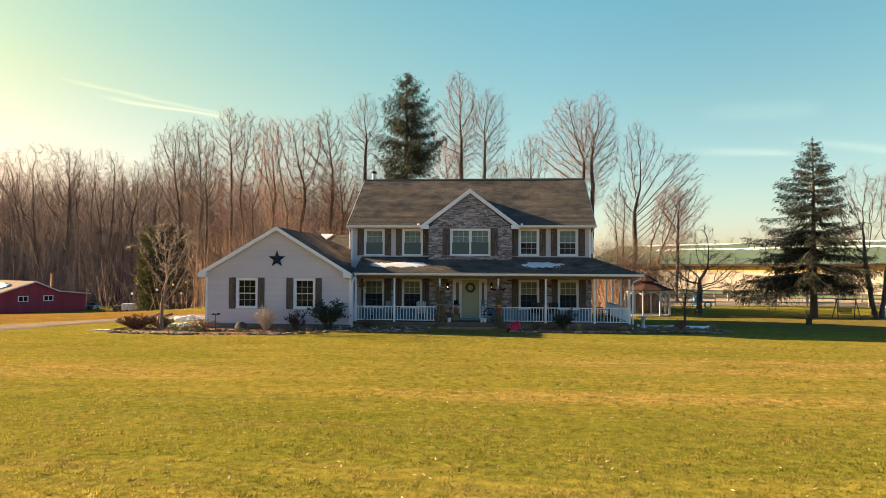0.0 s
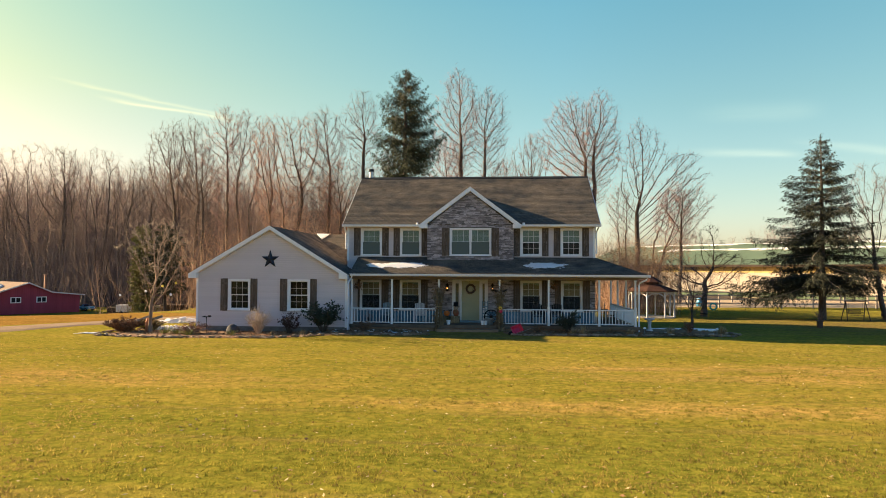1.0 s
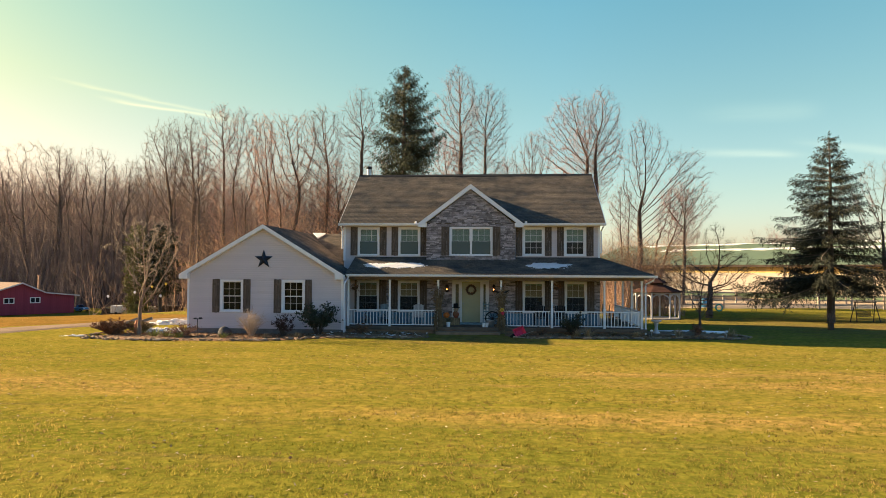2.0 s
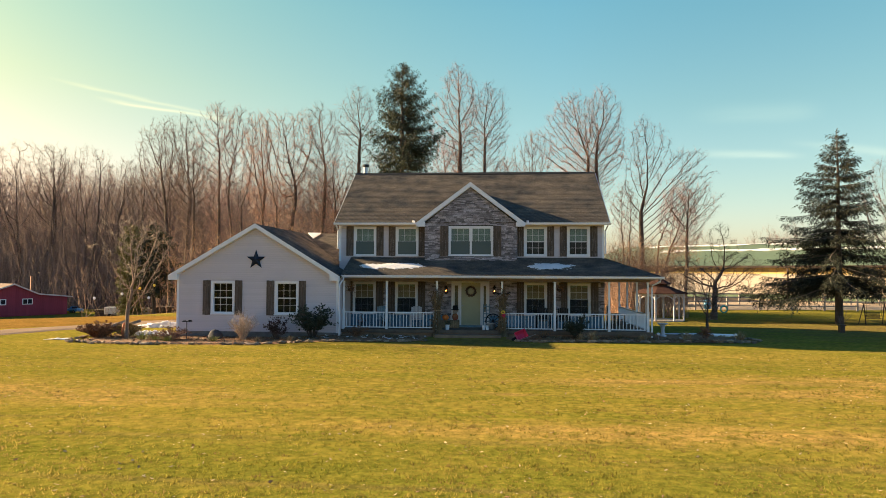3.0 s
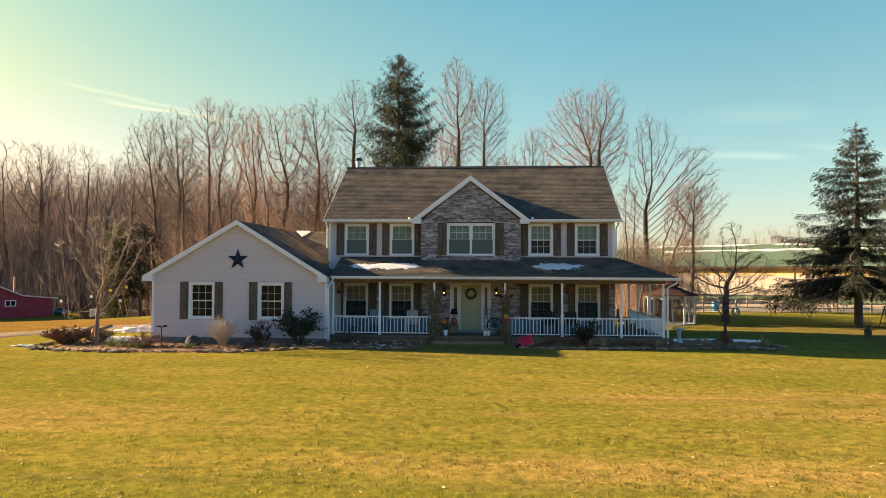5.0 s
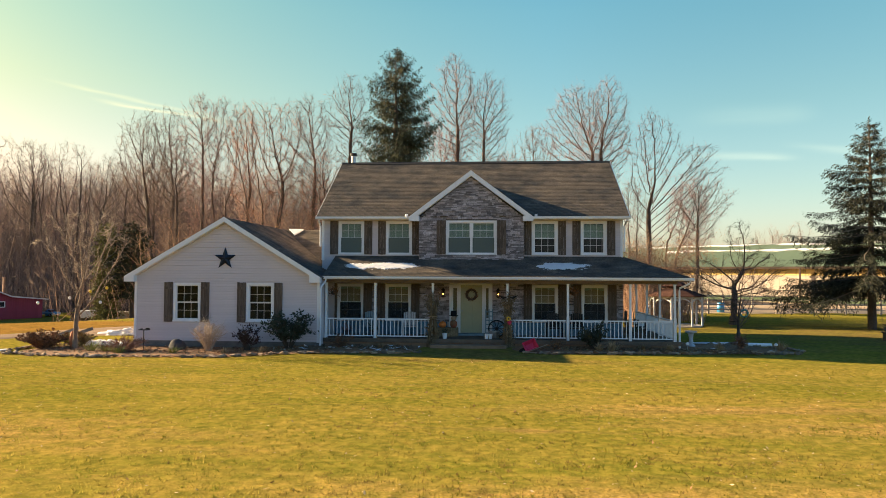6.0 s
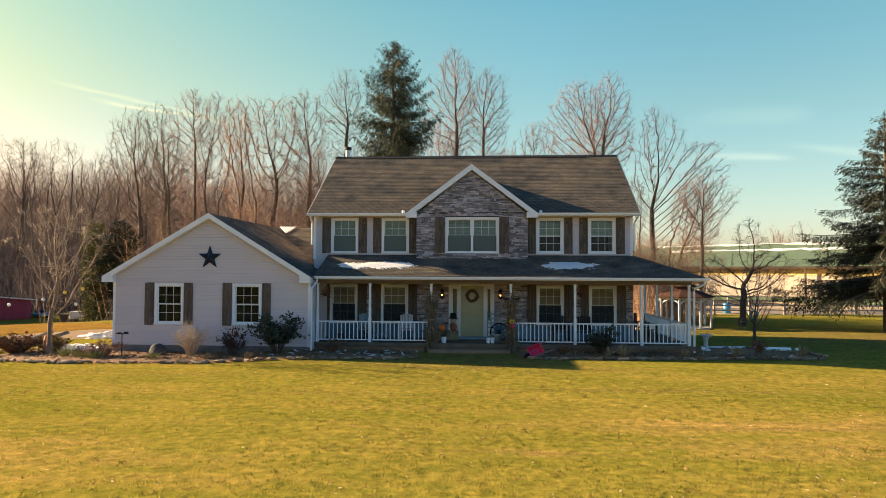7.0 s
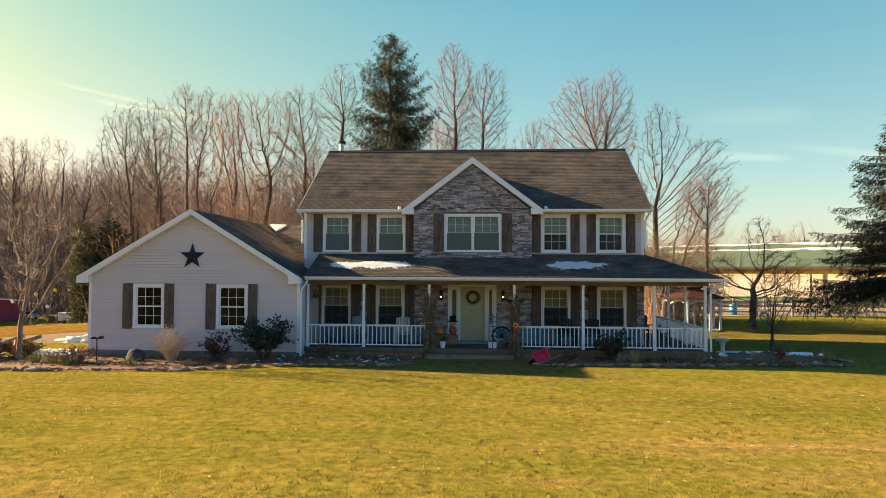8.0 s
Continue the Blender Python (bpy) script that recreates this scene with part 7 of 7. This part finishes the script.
for s in (-1, 1):
    slab(bm, [(0.05 * s, -0.2, 2.0), (0.40 * s, -0.2, 2.08), (0.20 * s, -0.2, 1.92)][::-s], 0.03)
part("bow", bm, M["black"], right_bundle, "black cloth bow")

bale = thing("straw_bale", (-0.98, -0.75, FLOOR), "straw bale on the porch beside the door", "straw bale")
part("bale", boxes((-0.45, 0.45, -0.22, 0.22, 0, 0.36), bevel=0.03), M["corn"], bale)
for x in (-0.2, 0.2):
    part("cord", boxes((x - 0.01, x + 0.01, -0.226, 0.226, -0.002, 0.366)), M["straw"], bale)


def pumpkin(x, y, z, rad, label):
    bm = bmesh.new()
    n, rings = 20, []
    for j in range(9):
        v = math.pi * j / 8
        rings.append([bm.verts.new((rad * math.sin(v) * (1 - 0.07 * abs(math.cos(5 * math.pi * k / n))) * math.cos(2 * math.pi * k / n) + 0.0001 * k,
                                    rad * math.sin(v) * (1 - 0.07 * abs(math.cos(5 * math.pi * k / n))) * math.sin(2 * math.pi * k / n), rad * 0.8 * (1 - math.cos(v)) - 0.02 * rad)) for k in range(n)])
    for a, c in zip(rings, rings[1:]):
        for k in range(n):
            bm.faces.new((a[k], a[(k + 1) % n], c[(k + 1) % n], c[k]))
    t = thing("pumpkin", (x, y, z), label, "pumpkin")
    part("rind", bm, M["pumpkin"], t, "", True)
    b2 = bmesh.new()
    tube(b2, [(0, 0, rad * 1.5), (0.01, 0, rad * 1.7), (0.04, 0, rad * 1.85)], [0.025, 0.018, 0.02], 6)
    part("stem", b2, M["corn"], t, "dry brown stem")


pumpkin(-1.18, -0.85, FLOOR + 0.36, 0.17, "orange pumpkin sitting on the straw bale")
# plain dressed garden doll in a black hat
bm = bmesh.new()
blob(bm, (0, 0, 0.16), (0.15, 0.13, 0.18), 2, 0.1, 2)
blob(bm, (0, -0.01, 0.40), (0.12, 0.11, 0.12), 3, 0.08, 2)
lathe([(0.20, 0.49), (0.20, 0.51), (0.13, 0.515), (0.12, 0.70), (0.0, 0.71)], 14, (0, 0, 0), bm)
doll = tagged(part("garden_doll", bm, M["dollcloth"], None, "stuffed harvest doll with a tall dark hat on the bale", True), "", "doll")
doll.data.materials.append(M["black"])
doll.data.materials.append(M["linen"])
for pl in doll.data.polygons:
    pl.material_index = 1 if pl.center.z > 0.48 else 2 if pl.center.z > 0.31 else 0
doll.location = (-0.72, -0.80, FLOOR + 0.36)


def tub(name, x, y, z, rad, h, material, label):
    t = thing(name, (x, y, z), label, "pot")
    part("pot", lathe([(rad * 0.8, 0), (rad, h), (rad * 1.06, h), (rad * 1.06, h + 0.02), (rad * 0.9, h + 0.02), (rad * 0.88, h - 0.04)], 16), material, t)
    return t


pot = tub("flower_pot", -1.02, -1.85, FLOOR, 0.10, 0.20, M["trim"], "white bucket planted with dark flowers on the porch edge")
lv, lf, r0 = [], [], random.Random(4)
for i in range(90):
    leaf_quads(lv, lf, Vector((r0.gauss(0, 0.1), r0.gauss(0, 0.08), 0.25 + r0.random() * 0.14)), 0.04, r0)
tagged(obj("plant", lv, lf, M["leafgreen"], pot, "dark flowers"), kind="stuff")
tub("wash_tub", 0.98, -1.35, FLOOR, 0.22, 0.26, M["galv"], "galvanised wash tub standing on the porch")
tub("bucket", 0.66, -1.75, FLOOR, 0.08, 0.18, M["trim"], "small white pail on the porch edge")
tub("bucket", 0.82, -1.78, FLOOR, 0.08, 0.18, M["trim"], "small white pail on the porch edge")


def wheel(x, y, z, rad, label):
    t = thing("wagon_wheel", (x, y, z), label, "wheel")
    v, f = [], []
    limb(v, f, [Vector((rad * math.cos(a * math.pi / 12), 0, rad + rad * math.sin(a * math.pi / 12))) for a in range(25)], [0.03] * 25, 6)
    obj("rim", v, f, M["metal"], t)
    for k in range(10):
        a = k * math.pi / 5
        b = bmesh.new()
        tube(b, [(0, 0, rad), (rad * math.cos(a), 0, rad + rad * math.sin(a))], 0.015, 5)
        part("spoke", b, M["metal"], t)
    part("hub", boxes((-0.06, 0.06, -0.06, 0.06, rad - 0.06, rad + 0.06), bevel=0.02), M["metal"], t)


wheel(1.08, -0.85, FLOOR, 0.34, "dark wooden wagon wheel leaning beside the door")
ladder = thing("garden_trellis", (0.76, -0.45, FLOOR), "blue-grey painted trellis panel standing by the sidelight", "trellis")
for x in (-0.14, 0.0, 0.14):
    part("stile", boxes((x - 0.022, x + 0.022, -0.03, 0.03, 0, 1.12)), M["bluegrey"], ladder)
for z in (0.10, 0.28, 0.46, 0.64, 0.82, 1.0):
    part("rung", boxes((-0.118, 0.118, -0.02, 0.02, z, z + 0.04)), M["bluegrey"], ladder)


def porch_chair(x, y, turn, material, label):
    t = thing("porch_chair", (x, y, FLOOR), label, "chair", "porch chairs")
    for i in range(5):
        part("seat_slat", boxes((-0.26, 0.26, -0.25 + i * 0.1, -0.17 + i * 0.1, 0.38, 0.405)), material, t)
    for i in range(6):
        part("back_slat", boxes((-0.25 + i * 0.085, -0.18 + i * 0.085, 0.24, 0.265, 0.42, 0.95 + 0.06 * math.sin(math.pi * (i + 0.5) / 6))), material, t)
    part("back_rail", boxes((-0.27, 0.27, 0.266, 0.29, 0.55, 0.61)), material, t)
    for sx in (-1, 1):
        part("armrest", boxes((sx * 0.30 - 0.04, sx * 0.30 + 0.04, -0.28, 0.27, 0.60, 0.625)), material, t)
        for y2 in (-0.22, 0.22):
            part("leg", boxes((sx * 0.29 - 0.025, sx * 0.29 + 0.025, y2 - 0.025, y2 + 0.025, 0, 0.60)), material, t)
    t.rotation_euler = (0, 0, turn)
    return t


porch_chair(-2.55, -0.85, 0.2, M["dimwhite"], "white slatted porch chair behind the rail")
porch_chair(4.35, -0.85, -0.2, M["metal"], "black slatted porch chair behind the rail")
porch_chair(3.45, -0.85, 0.1, M["metal"], "black slatted porch chair behind the rail")
porch_chair(-4.3, -0.85, -0.1, M["bluegrey"], "blue-grey slatted porch chair behind the rail")
porch_chair(7.2, 0.4, 1.4, M["metal"], "black metal porch chair on the side porch")
porch_chair(7.1, 1.7, 1.6, M["metal"], "black metal porch chair on the side porch")


def basket(x, y, z, label, seed):
    r = random.Random(seed)
    t = thing("hanging_basket", (x, y, z), label, "hanging basket")
    bm = lathe([(0.04, 0), (0.13, 0.06), (0.16, 0.14), (0.13, 0.14)], 12)
    part("basket", bm, M["wooddark"], t)
    v, f = [], []
    limb(v, f, [Vector((0, 0, 0.1)), Vector((0, 0, 2.76 - z))], [0.006, 0.006], 4)
    obj("hanger", v, f, M["metal"], t)
    lv, lf = [], []
    for i in range(140):
        leaf_quads(lv, lf, Vector((r.gauss(0, 0.10), r.gauss(0, 0.10), 0.14 + r.gauss(0, 0.10))), 0.045, r)
    obj("foliage", lv, lf, M["leafrust"], t)


for x, y, lab in ((-5.1, -1.55, "dead brown plant in a dark pot behind the rail"), (-4.0, -1.5, "dark potted plant behind the rail"), (5.1, -1.5, "dark potted plant behind the rail"), (6.6, -1.4, "dark potted plant behind the rail")):
    pot = tub("flower_pot", x, y, FLOOR, 0.15, 0.26, M["darkrock"], lab)
    lv, lf, r0 = [], [], random.Random(int(x * 10))
    for i in range(110):
        leaf_quads(lv, lf, Vector((r0.gauss(0, 0.12), r0.gauss(0, 0.09), 0.28 + abs(r0.gauss(0, 0.22)))), 0.04, r0)
    tagged(obj("plant", lv, lf, M["leafrust"] if "brown" in lab else M["leafgreen"], pot), kind="stuff")
basket(-5.6, -1.7, 2.15, "dead brown hanging basket under the porch roof", 1)
basket(4.2, -1.2, 2.2, "dead brown hanging basket under the porch roof", 2)

# ---- garden things in front of the house ----
feeder = thing("tray_feeder", (-12.42, -4.1, 0.02), "black tray feeder on a slim post", "bird feeder")
part("post", lathe([(0.018, 0), (0.018, 0.78), (0.03, 0.80)], 8), M["metal"], feeder)
part("tray", boxes((-0.18, 0.20, -0.12, 0.12, 0.80, 0.83), (-0.14, -0.06, -0.07, 0.07, 0.83, 0.86), (0.08, 0.20, -0.04, 0.07, 0.83, 0.88), bevel=0.008), M["metal"], feeder)
bm = bmesh.new()
blob(bm, (0, 0, 0.14), (0.31, 0.27, 0.28), 7, 0.12, 3)
boulder = tagged(part("boulder", bm, M["darkrock"], None, "dark rounded boulder before the garage wall", True), "", "boulder")
boulder.location = (-11.25, -3.75, 0.05)


def barrow():
    t = thing("wheelbarrow", (2.3, -3.75, ground_z(2.3, -3.75) + 0.02), "red wheelbarrow lying toppled in the bed", "wheelbarrow")
    t.scale = (0.72, 0.72, 0.72)
    m = Matrix.Translation((0, 0, 0.27)) @ Matrix.Rotation(radians(62), 4, "X") @ Matrix.Rotation(radians(25), 4, "Z")
    bm = bmesh.new()
    out = [[bm.verts.new(m @ Vector(p)) for p in ring] for ring in (
        ((-0.22, -0.16, 0.0), (0.22, -0.16, 0.0), (0.22, 0.16, 0.0), (-0.22, 0.16, 0.0)),
        ((-0.36, -0.27, 0.24), (0.36, -0.27, 0.24), (0.36, 0.27, 0.24), (-0.36, 0.27, 0.24)),
        ((-0.34, -0.25, 0.24), (0.34, -0.25, 0.24), (0.34, 0.25, 0.24), (-0.34, 0.25, 0.24)),
        ((-0.21, -0.15, 0.02), (0.21, -0.15, 0.02), (0.21, 0.15, 0.02), (-0.21, 0.15, 0.02)))]
    for a, c in zip(out, out[1:]):
        for k in range(4):
            bm.faces.new((a[k], a[(k + 1) % 4], c[(k + 1) % 4], c[k]))
    bm.faces.new(out[0][::-1])
    bm.faces.new(out[-1])
    part("tray", bm, M["red"], t, "red painted tray")
    for s in (-0.2, 0.2):
        b = bmesh.new()
        tube(b, [m @ Vector((-0.3, s, 0.0)), m @ Vector((0.2, s * 1.1, -0.03)), m @ Vector((0.85, s * 1.4, 0.08))], 0.018, 6)
        part("handle", b, M["woodgrey"], t, "pale wooden handle")
    b = bmesh.new()
    tube(b, [m @ Vector((-0.45, -0.05, -0.05)), m @ Vector((-0.45, 0.05, -0.05))], 0.16, 14)
    part("wheel", b, M["black"], t, "black tyre")


barrow()
bath = thing("bird_bath", (8.9, -1.1, ground_z(8.9, -1.1) + 0.05), "pale stone bird bath on a turned pedestal", "bird bath")
bath.scale = (0.86, 0.86, 0.86)
part("pedestal", lathe([(0.20, -0.05), (0.20, 0.06), (0.11, 0.12), (0.09, 0.35), (0.12, 0.56), (0.15, 0.6)], 14), M["dimwhite"], bath, "", True)
part("bowl", lathe([(0.1, 0.6), (0.25, 0.65), (0.30, 0.72), (0.27, 0.72), (0.1, 0.65)], 18), M["dimwhite"], bath, "", True)
bm = bmesh.new()
tube(bm, [(0, 0, 0), (1.6, 0.05, 0.02), (3.4, -0.1, 0.0)], 0.075, 10)
pipe_t = tagged(part("drain_pipe", bm, M["trim"], None, "long white plastic pipe lying along the bed", True), "", "pipe")
pipe_t.location = (9.15, 0.25, 0.12)
for x, y in ((8.35, -2.6), (11.9, -1.9)):
    t = thing("garden_light", (x, y, ground_z(x, y) + 0.05), "small white garden light on a stake", "garden light", "garden lights")
    part("stake", lathe([(0.012, -0.05), (0.012, 0.2)], 6), M["galv"], t)
    part("head", lathe([(0.02, 0.2), (0.07, 0.22), (0.07, 0.27), (0.02, 0.30)], 10), M["trim"], t)

# island bed: boards, orange cloth, ornaments in the young tree
for i, (x, y, a) in enumerate(((-16.6, -3.1, 0.35), (-16.2, -2.8, 0.30))):
    bm = bmesh.new()
    box(bm, -1.0, 1.0, -0.02, 0.02, -0.06, 0.06, Matrix.Translation((0, 0, 0.45)) @ Matrix.Rotation(-a, 4, "Y"))
    b = tagged(part("leaning_board", bm, M["woodgrey"], None, "weathered board leaning against the young tree"), "", "board")
    b.location = (x, y, 0)
bm = bmesh.new()
blob(bm, (0, 0, 0.34), (0.12, 0.10, 0.36), 9, 0.2, 2)
cloth = tagged(part("orange_cover", bm, M["orange"], None, "faded orange cloth cover tied round the trunk", True), "", "cover")
cloth.location = (-15.62, -3.55, 0)
ro = random.Random(5)
for x, z, m, lab in ((-15.55, 2.02, "trim", "white"), (-14.72, 2.28, "yellow", "yellow"), (-14.05, 2.42, "yellow", "yellow"), (-14.3, 1.86, "trim", "white"), (-16.85, 1.82, "trim", "white")):
    t = thing("hanging_ornament", (x, -3.9, z), lab + " glass ball hung in the young tree", "ornament", "balls in the young tree")
    bm = bmesh.new()
    blob(bm, (0, 0, 0), (0.058, 0.058, 0.066), 1, 0.0, 2)
    part("ball", bm, M[m], t, "", True)
    v, f = [], []
    limb(v, f, [Vector((0, 0, 0.055)), Vector((0.02, 0.0, 0.42))], [0.006, 0.006], 4)
    obj("cord", v, f, M["metal"], t)

# ---- right-hand garden ----
ped = thing("garden_pedestal", (19.4, 4.2, ground_z(19.4, 4.2)), "dark wooden plant stand with a dead plant on the lawn", "plant stand")
ped.scale = (0.7, 0.7, 0.8)
part("base", boxes((-0.17, 0.17, -0.17, 0.17, -0.05, 0.45), (-0.24, 0.24, -0.24, 0.24, 0.45, 0.52)), M["wooddark"], ped)
lv, lf, r1 = [], [], random.Random(3)
for i in range(60):
    limb(lv, lf, [Vector((r1.gauss(0, 0.05), r1.gauss(0, 0.05), 0.5)), Vector((r1.gauss(0, 0.35), r1.gauss(0, 0.25), r1.uniform(0.8, 1.5)))], [0.008, 0.003], 3)
obj("dead_plant", lv, lf, M["twig"], ped, "bare dead stems")


def swing(x, y):
    t = thing("garden_swing", (x, y, ground_z(x, y)), "dark wooden bench swing hung in an A-frame", "garden swing")
    t.scale = (0.62, 0.62, 0.78)
    for sx in (-1, 1):
        for sy in (-1, 1):
            b = bmesh.new()
            tube(b, [(sx * 1.05, 0, 1.75), (sx * 1.25, sy * 0.75, -0.05)], 0.05, 6)
            part("leg", b, M["wooddark"], t)
    b = bmesh.new()
    tube(b, [(-1.2, 0, 1.75), (1.2, 0, 1.75)], 0.05, 6)
    part("beam", b, M["wooddark"], t)
    for i in range(5):
        part("seat_slat", boxes((-0.75, 0.75, -0.28 + i * 0.11, -0.19 + i * 0.11, 0.48, 0.51)), M["wooddark"], t)
    for i in range(5):
        part("back_slat", boxes((-0.75, 0.75, 0.27, 0.30, 0.56 + i * 0.09, 0.63 + i * 0.09)), M["wooddark"], t)
    for sx in (-1, 1):
        part("armrest", boxes((sx * 0.76 - 0.03, sx * 0.76 + 0.03, -0.28, 0.28, 0.70, 0.74)), M["wooddark"], t)
        b = bmesh.new()
        tube(b, [(sx * 0.76, 0.0, 0.7), (sx * 0.8, 0, 1.75)], 0.012, 5)
        part("chain", b, M["metal"], t)


swing(26.5, 14.5)
v, f = [], []
limb(v, f, [Vector((0.24 * math.cos(a * math.pi / 12), 0, 0.36 + 0.24 * math.sin(a * math.pi / 12))) for a in range(25)], [0.062] * 25, 8)
ring = tagged(obj("hose_ring", v, f, M["teal"], None, "coiled teal garden hose hung on the apple tree", True), "", "garden hose")
ring.location = (17.95, 18.3, ground_z(17.95, 18.3) + 0.42)
barrel = thing("barrel", (21.3, 33.4, ground_z(21.3, 33.4)), "blue plastic barrel beside the paddock fence", "barrel")
part("drum", lathe([(0.28, 0), (0.33, 0.1), (0.33, 0.45), (0.345, 0.47), (0.33, 0.49), (0.33, 0.8), (0.28, 0.9)], 16), M["blue"], barrel, "", True)
part("lid", lathe([(0.28, 0.9), (0.28, 0.92)], 16), M["black"], barrel)


def shed(x, y):
    t = thing("garden_shed", (x, y, ground_z(x, y)), "small pale shed with a green hipped roof", "shed")
    part("wall", boxes((-1.6, 1.6, -1.6, 1.6, -0.1, 2.1)), M["arenawhite"], t)
    for k in range(4):
        a, c = k * math.pi / 2 - math.pi / 4, (k + 1) * math.pi / 2 - math.pi / 4
        R = 2.8
        part("roof_panel", slab(bmesh.new(), [(R * math.cos(a), R * math.sin(a), 2.05), (R * math.cos(c), R * math.sin(c), 2.05), (0.02 * math.cos(c), 0.02 * math.sin(c), 3.3), (0.02 * math.cos(a), 0.02 * math.sin(a), 3.3)], 0.05), M["greenroof"], t)


shed(39.9, 30.0)

# ---- vehicles on the far side of the drive ----


def pickup(x, y, turn):
    z = ground_z(x, y)
    t = thing("pickup_truck", (x, y, z), "blue pickup truck parked beside the red barn", "truck")
    part("body", boxes((-0.9, 0.9, -2.4, 2.4, 0.45, 0.95), (-0.86, 0.86, -2.3, -0.9, 0.95, 1.05), bevel=0.06), M["blue"], t, "blue painted body")
    cab = part("cab", slab(bmesh.new(), [(-0.8, -0.95, 0.95), (0.8, -0.95, 0.95), (0.68, -0.35, 1.6), (-0.68, -0.35, 1.6)], 1.2), M["blue"], t, "blue cab")
    part("windscreen", slab(bmesh.new(), [(-0.72, -0.90, 1.05), (0.72, -0.90, 1.05), (0.62, -0.42, 1.55), (-0.62, -0.42, 1.55)], 0.02), M["black"], t, "dark windscreen")
    part("bumper", boxes((-0.9, 0.9, -2.5, -2.38, 0.42, 0.62), bevel=0.02), M["galv"], t, "bright bumper")
    for sx in (-1, 1):
        part("headlight", boxes((sx * 0.68 - 0.16, sx * 0.68 + 0.16, -2.44, -2.38, 0.68, 0.86)), M["trim"], t, "pale headlight")
        for y2 in (-1.5, 1.5):
            b = bmesh.new()
            tube(b, [(sx * 0.72, y2, 0.36), (sx * 0.94, y2, 0.36)], 0.36, 16)
            w = part("wheel", b, M["black"], t, "black tyre")
            b = bmesh.new()
            tube(b, [(sx * 0.93, y2, 0.36), (sx * 0.96, y2, 0.36)], 0.2, 12)
            part("rim", b, M["galv"], w)
    t.rotation_euler = (0, 0, turn)
    t.scale = (0.55, 0.55, 0.5)


pickup(-49.4, 44.5, 1.25)


def trailer(x, y):
    t = thing("utility_trailer", (x, y, ground_z(x, y)), "small white box trailer standing at the wood's edge", "trailer")
    t.scale = (0.6, 0.6, 0.6)
    part("box", boxes((-1.1, 1.1, -0.8, 0.8, 0.45, 1.75), bevel=0.05), M["dimwhite"], t)
    part("drawbar", boxes((-2.2, -1.1, -0.05, 0.05, 0.45, 0.55)), M["metal"], t)
    for sy in (-0.85, 0.85):
        b = bmesh.new()
        tube(b, [(0, sy - 0.08, 0.3), (0, sy + 0.08, 0.3)], 0.3, 14)
        part("wheel", b, M["black"], t, "black tyre")


trailer(-40.6, 38.0)
for x, y, m, lab in ((-35.5, 36.0, "woodgrey", "stack of grey boards at the wood's edge"), (-41.5, 38.5, "wooddark", "pile of dark scrap wood at the wood's edge"), (-33.5, 35.5, "wooddark", "pile of dark scrap wood at the wood's edge")):
    t = thing("wood_pile", (x, y, ground_z(x, y)), lab, "wood pile")
    rp = random.Random(int(-x))
    pieces("board", [(-1.2 + rp.uniform(-0.2, 0.2), 1.2 + rp.uniform(-0.3, 0.3), -0.5 + j * 0.25, -0.28 + j * 0.25, i * 0.13, i * 0.13 + 0.11) for i in range(6) for j in range(4)], M[m], t)
pole = thing("utility_pole", (75.0, 140.0, ground_z(75, 140)), "distant wooden utility pole on the horizon", "utility pole")
part("pole", lathe([(0.16, -0.2), (0.11, 11.5)], 8), M["wooddark"], pole)
part("crossarm", boxes((-1.2, 1.2, -0.06, 0.06, 10.6, 10.75)), M["wooddark"], pole)
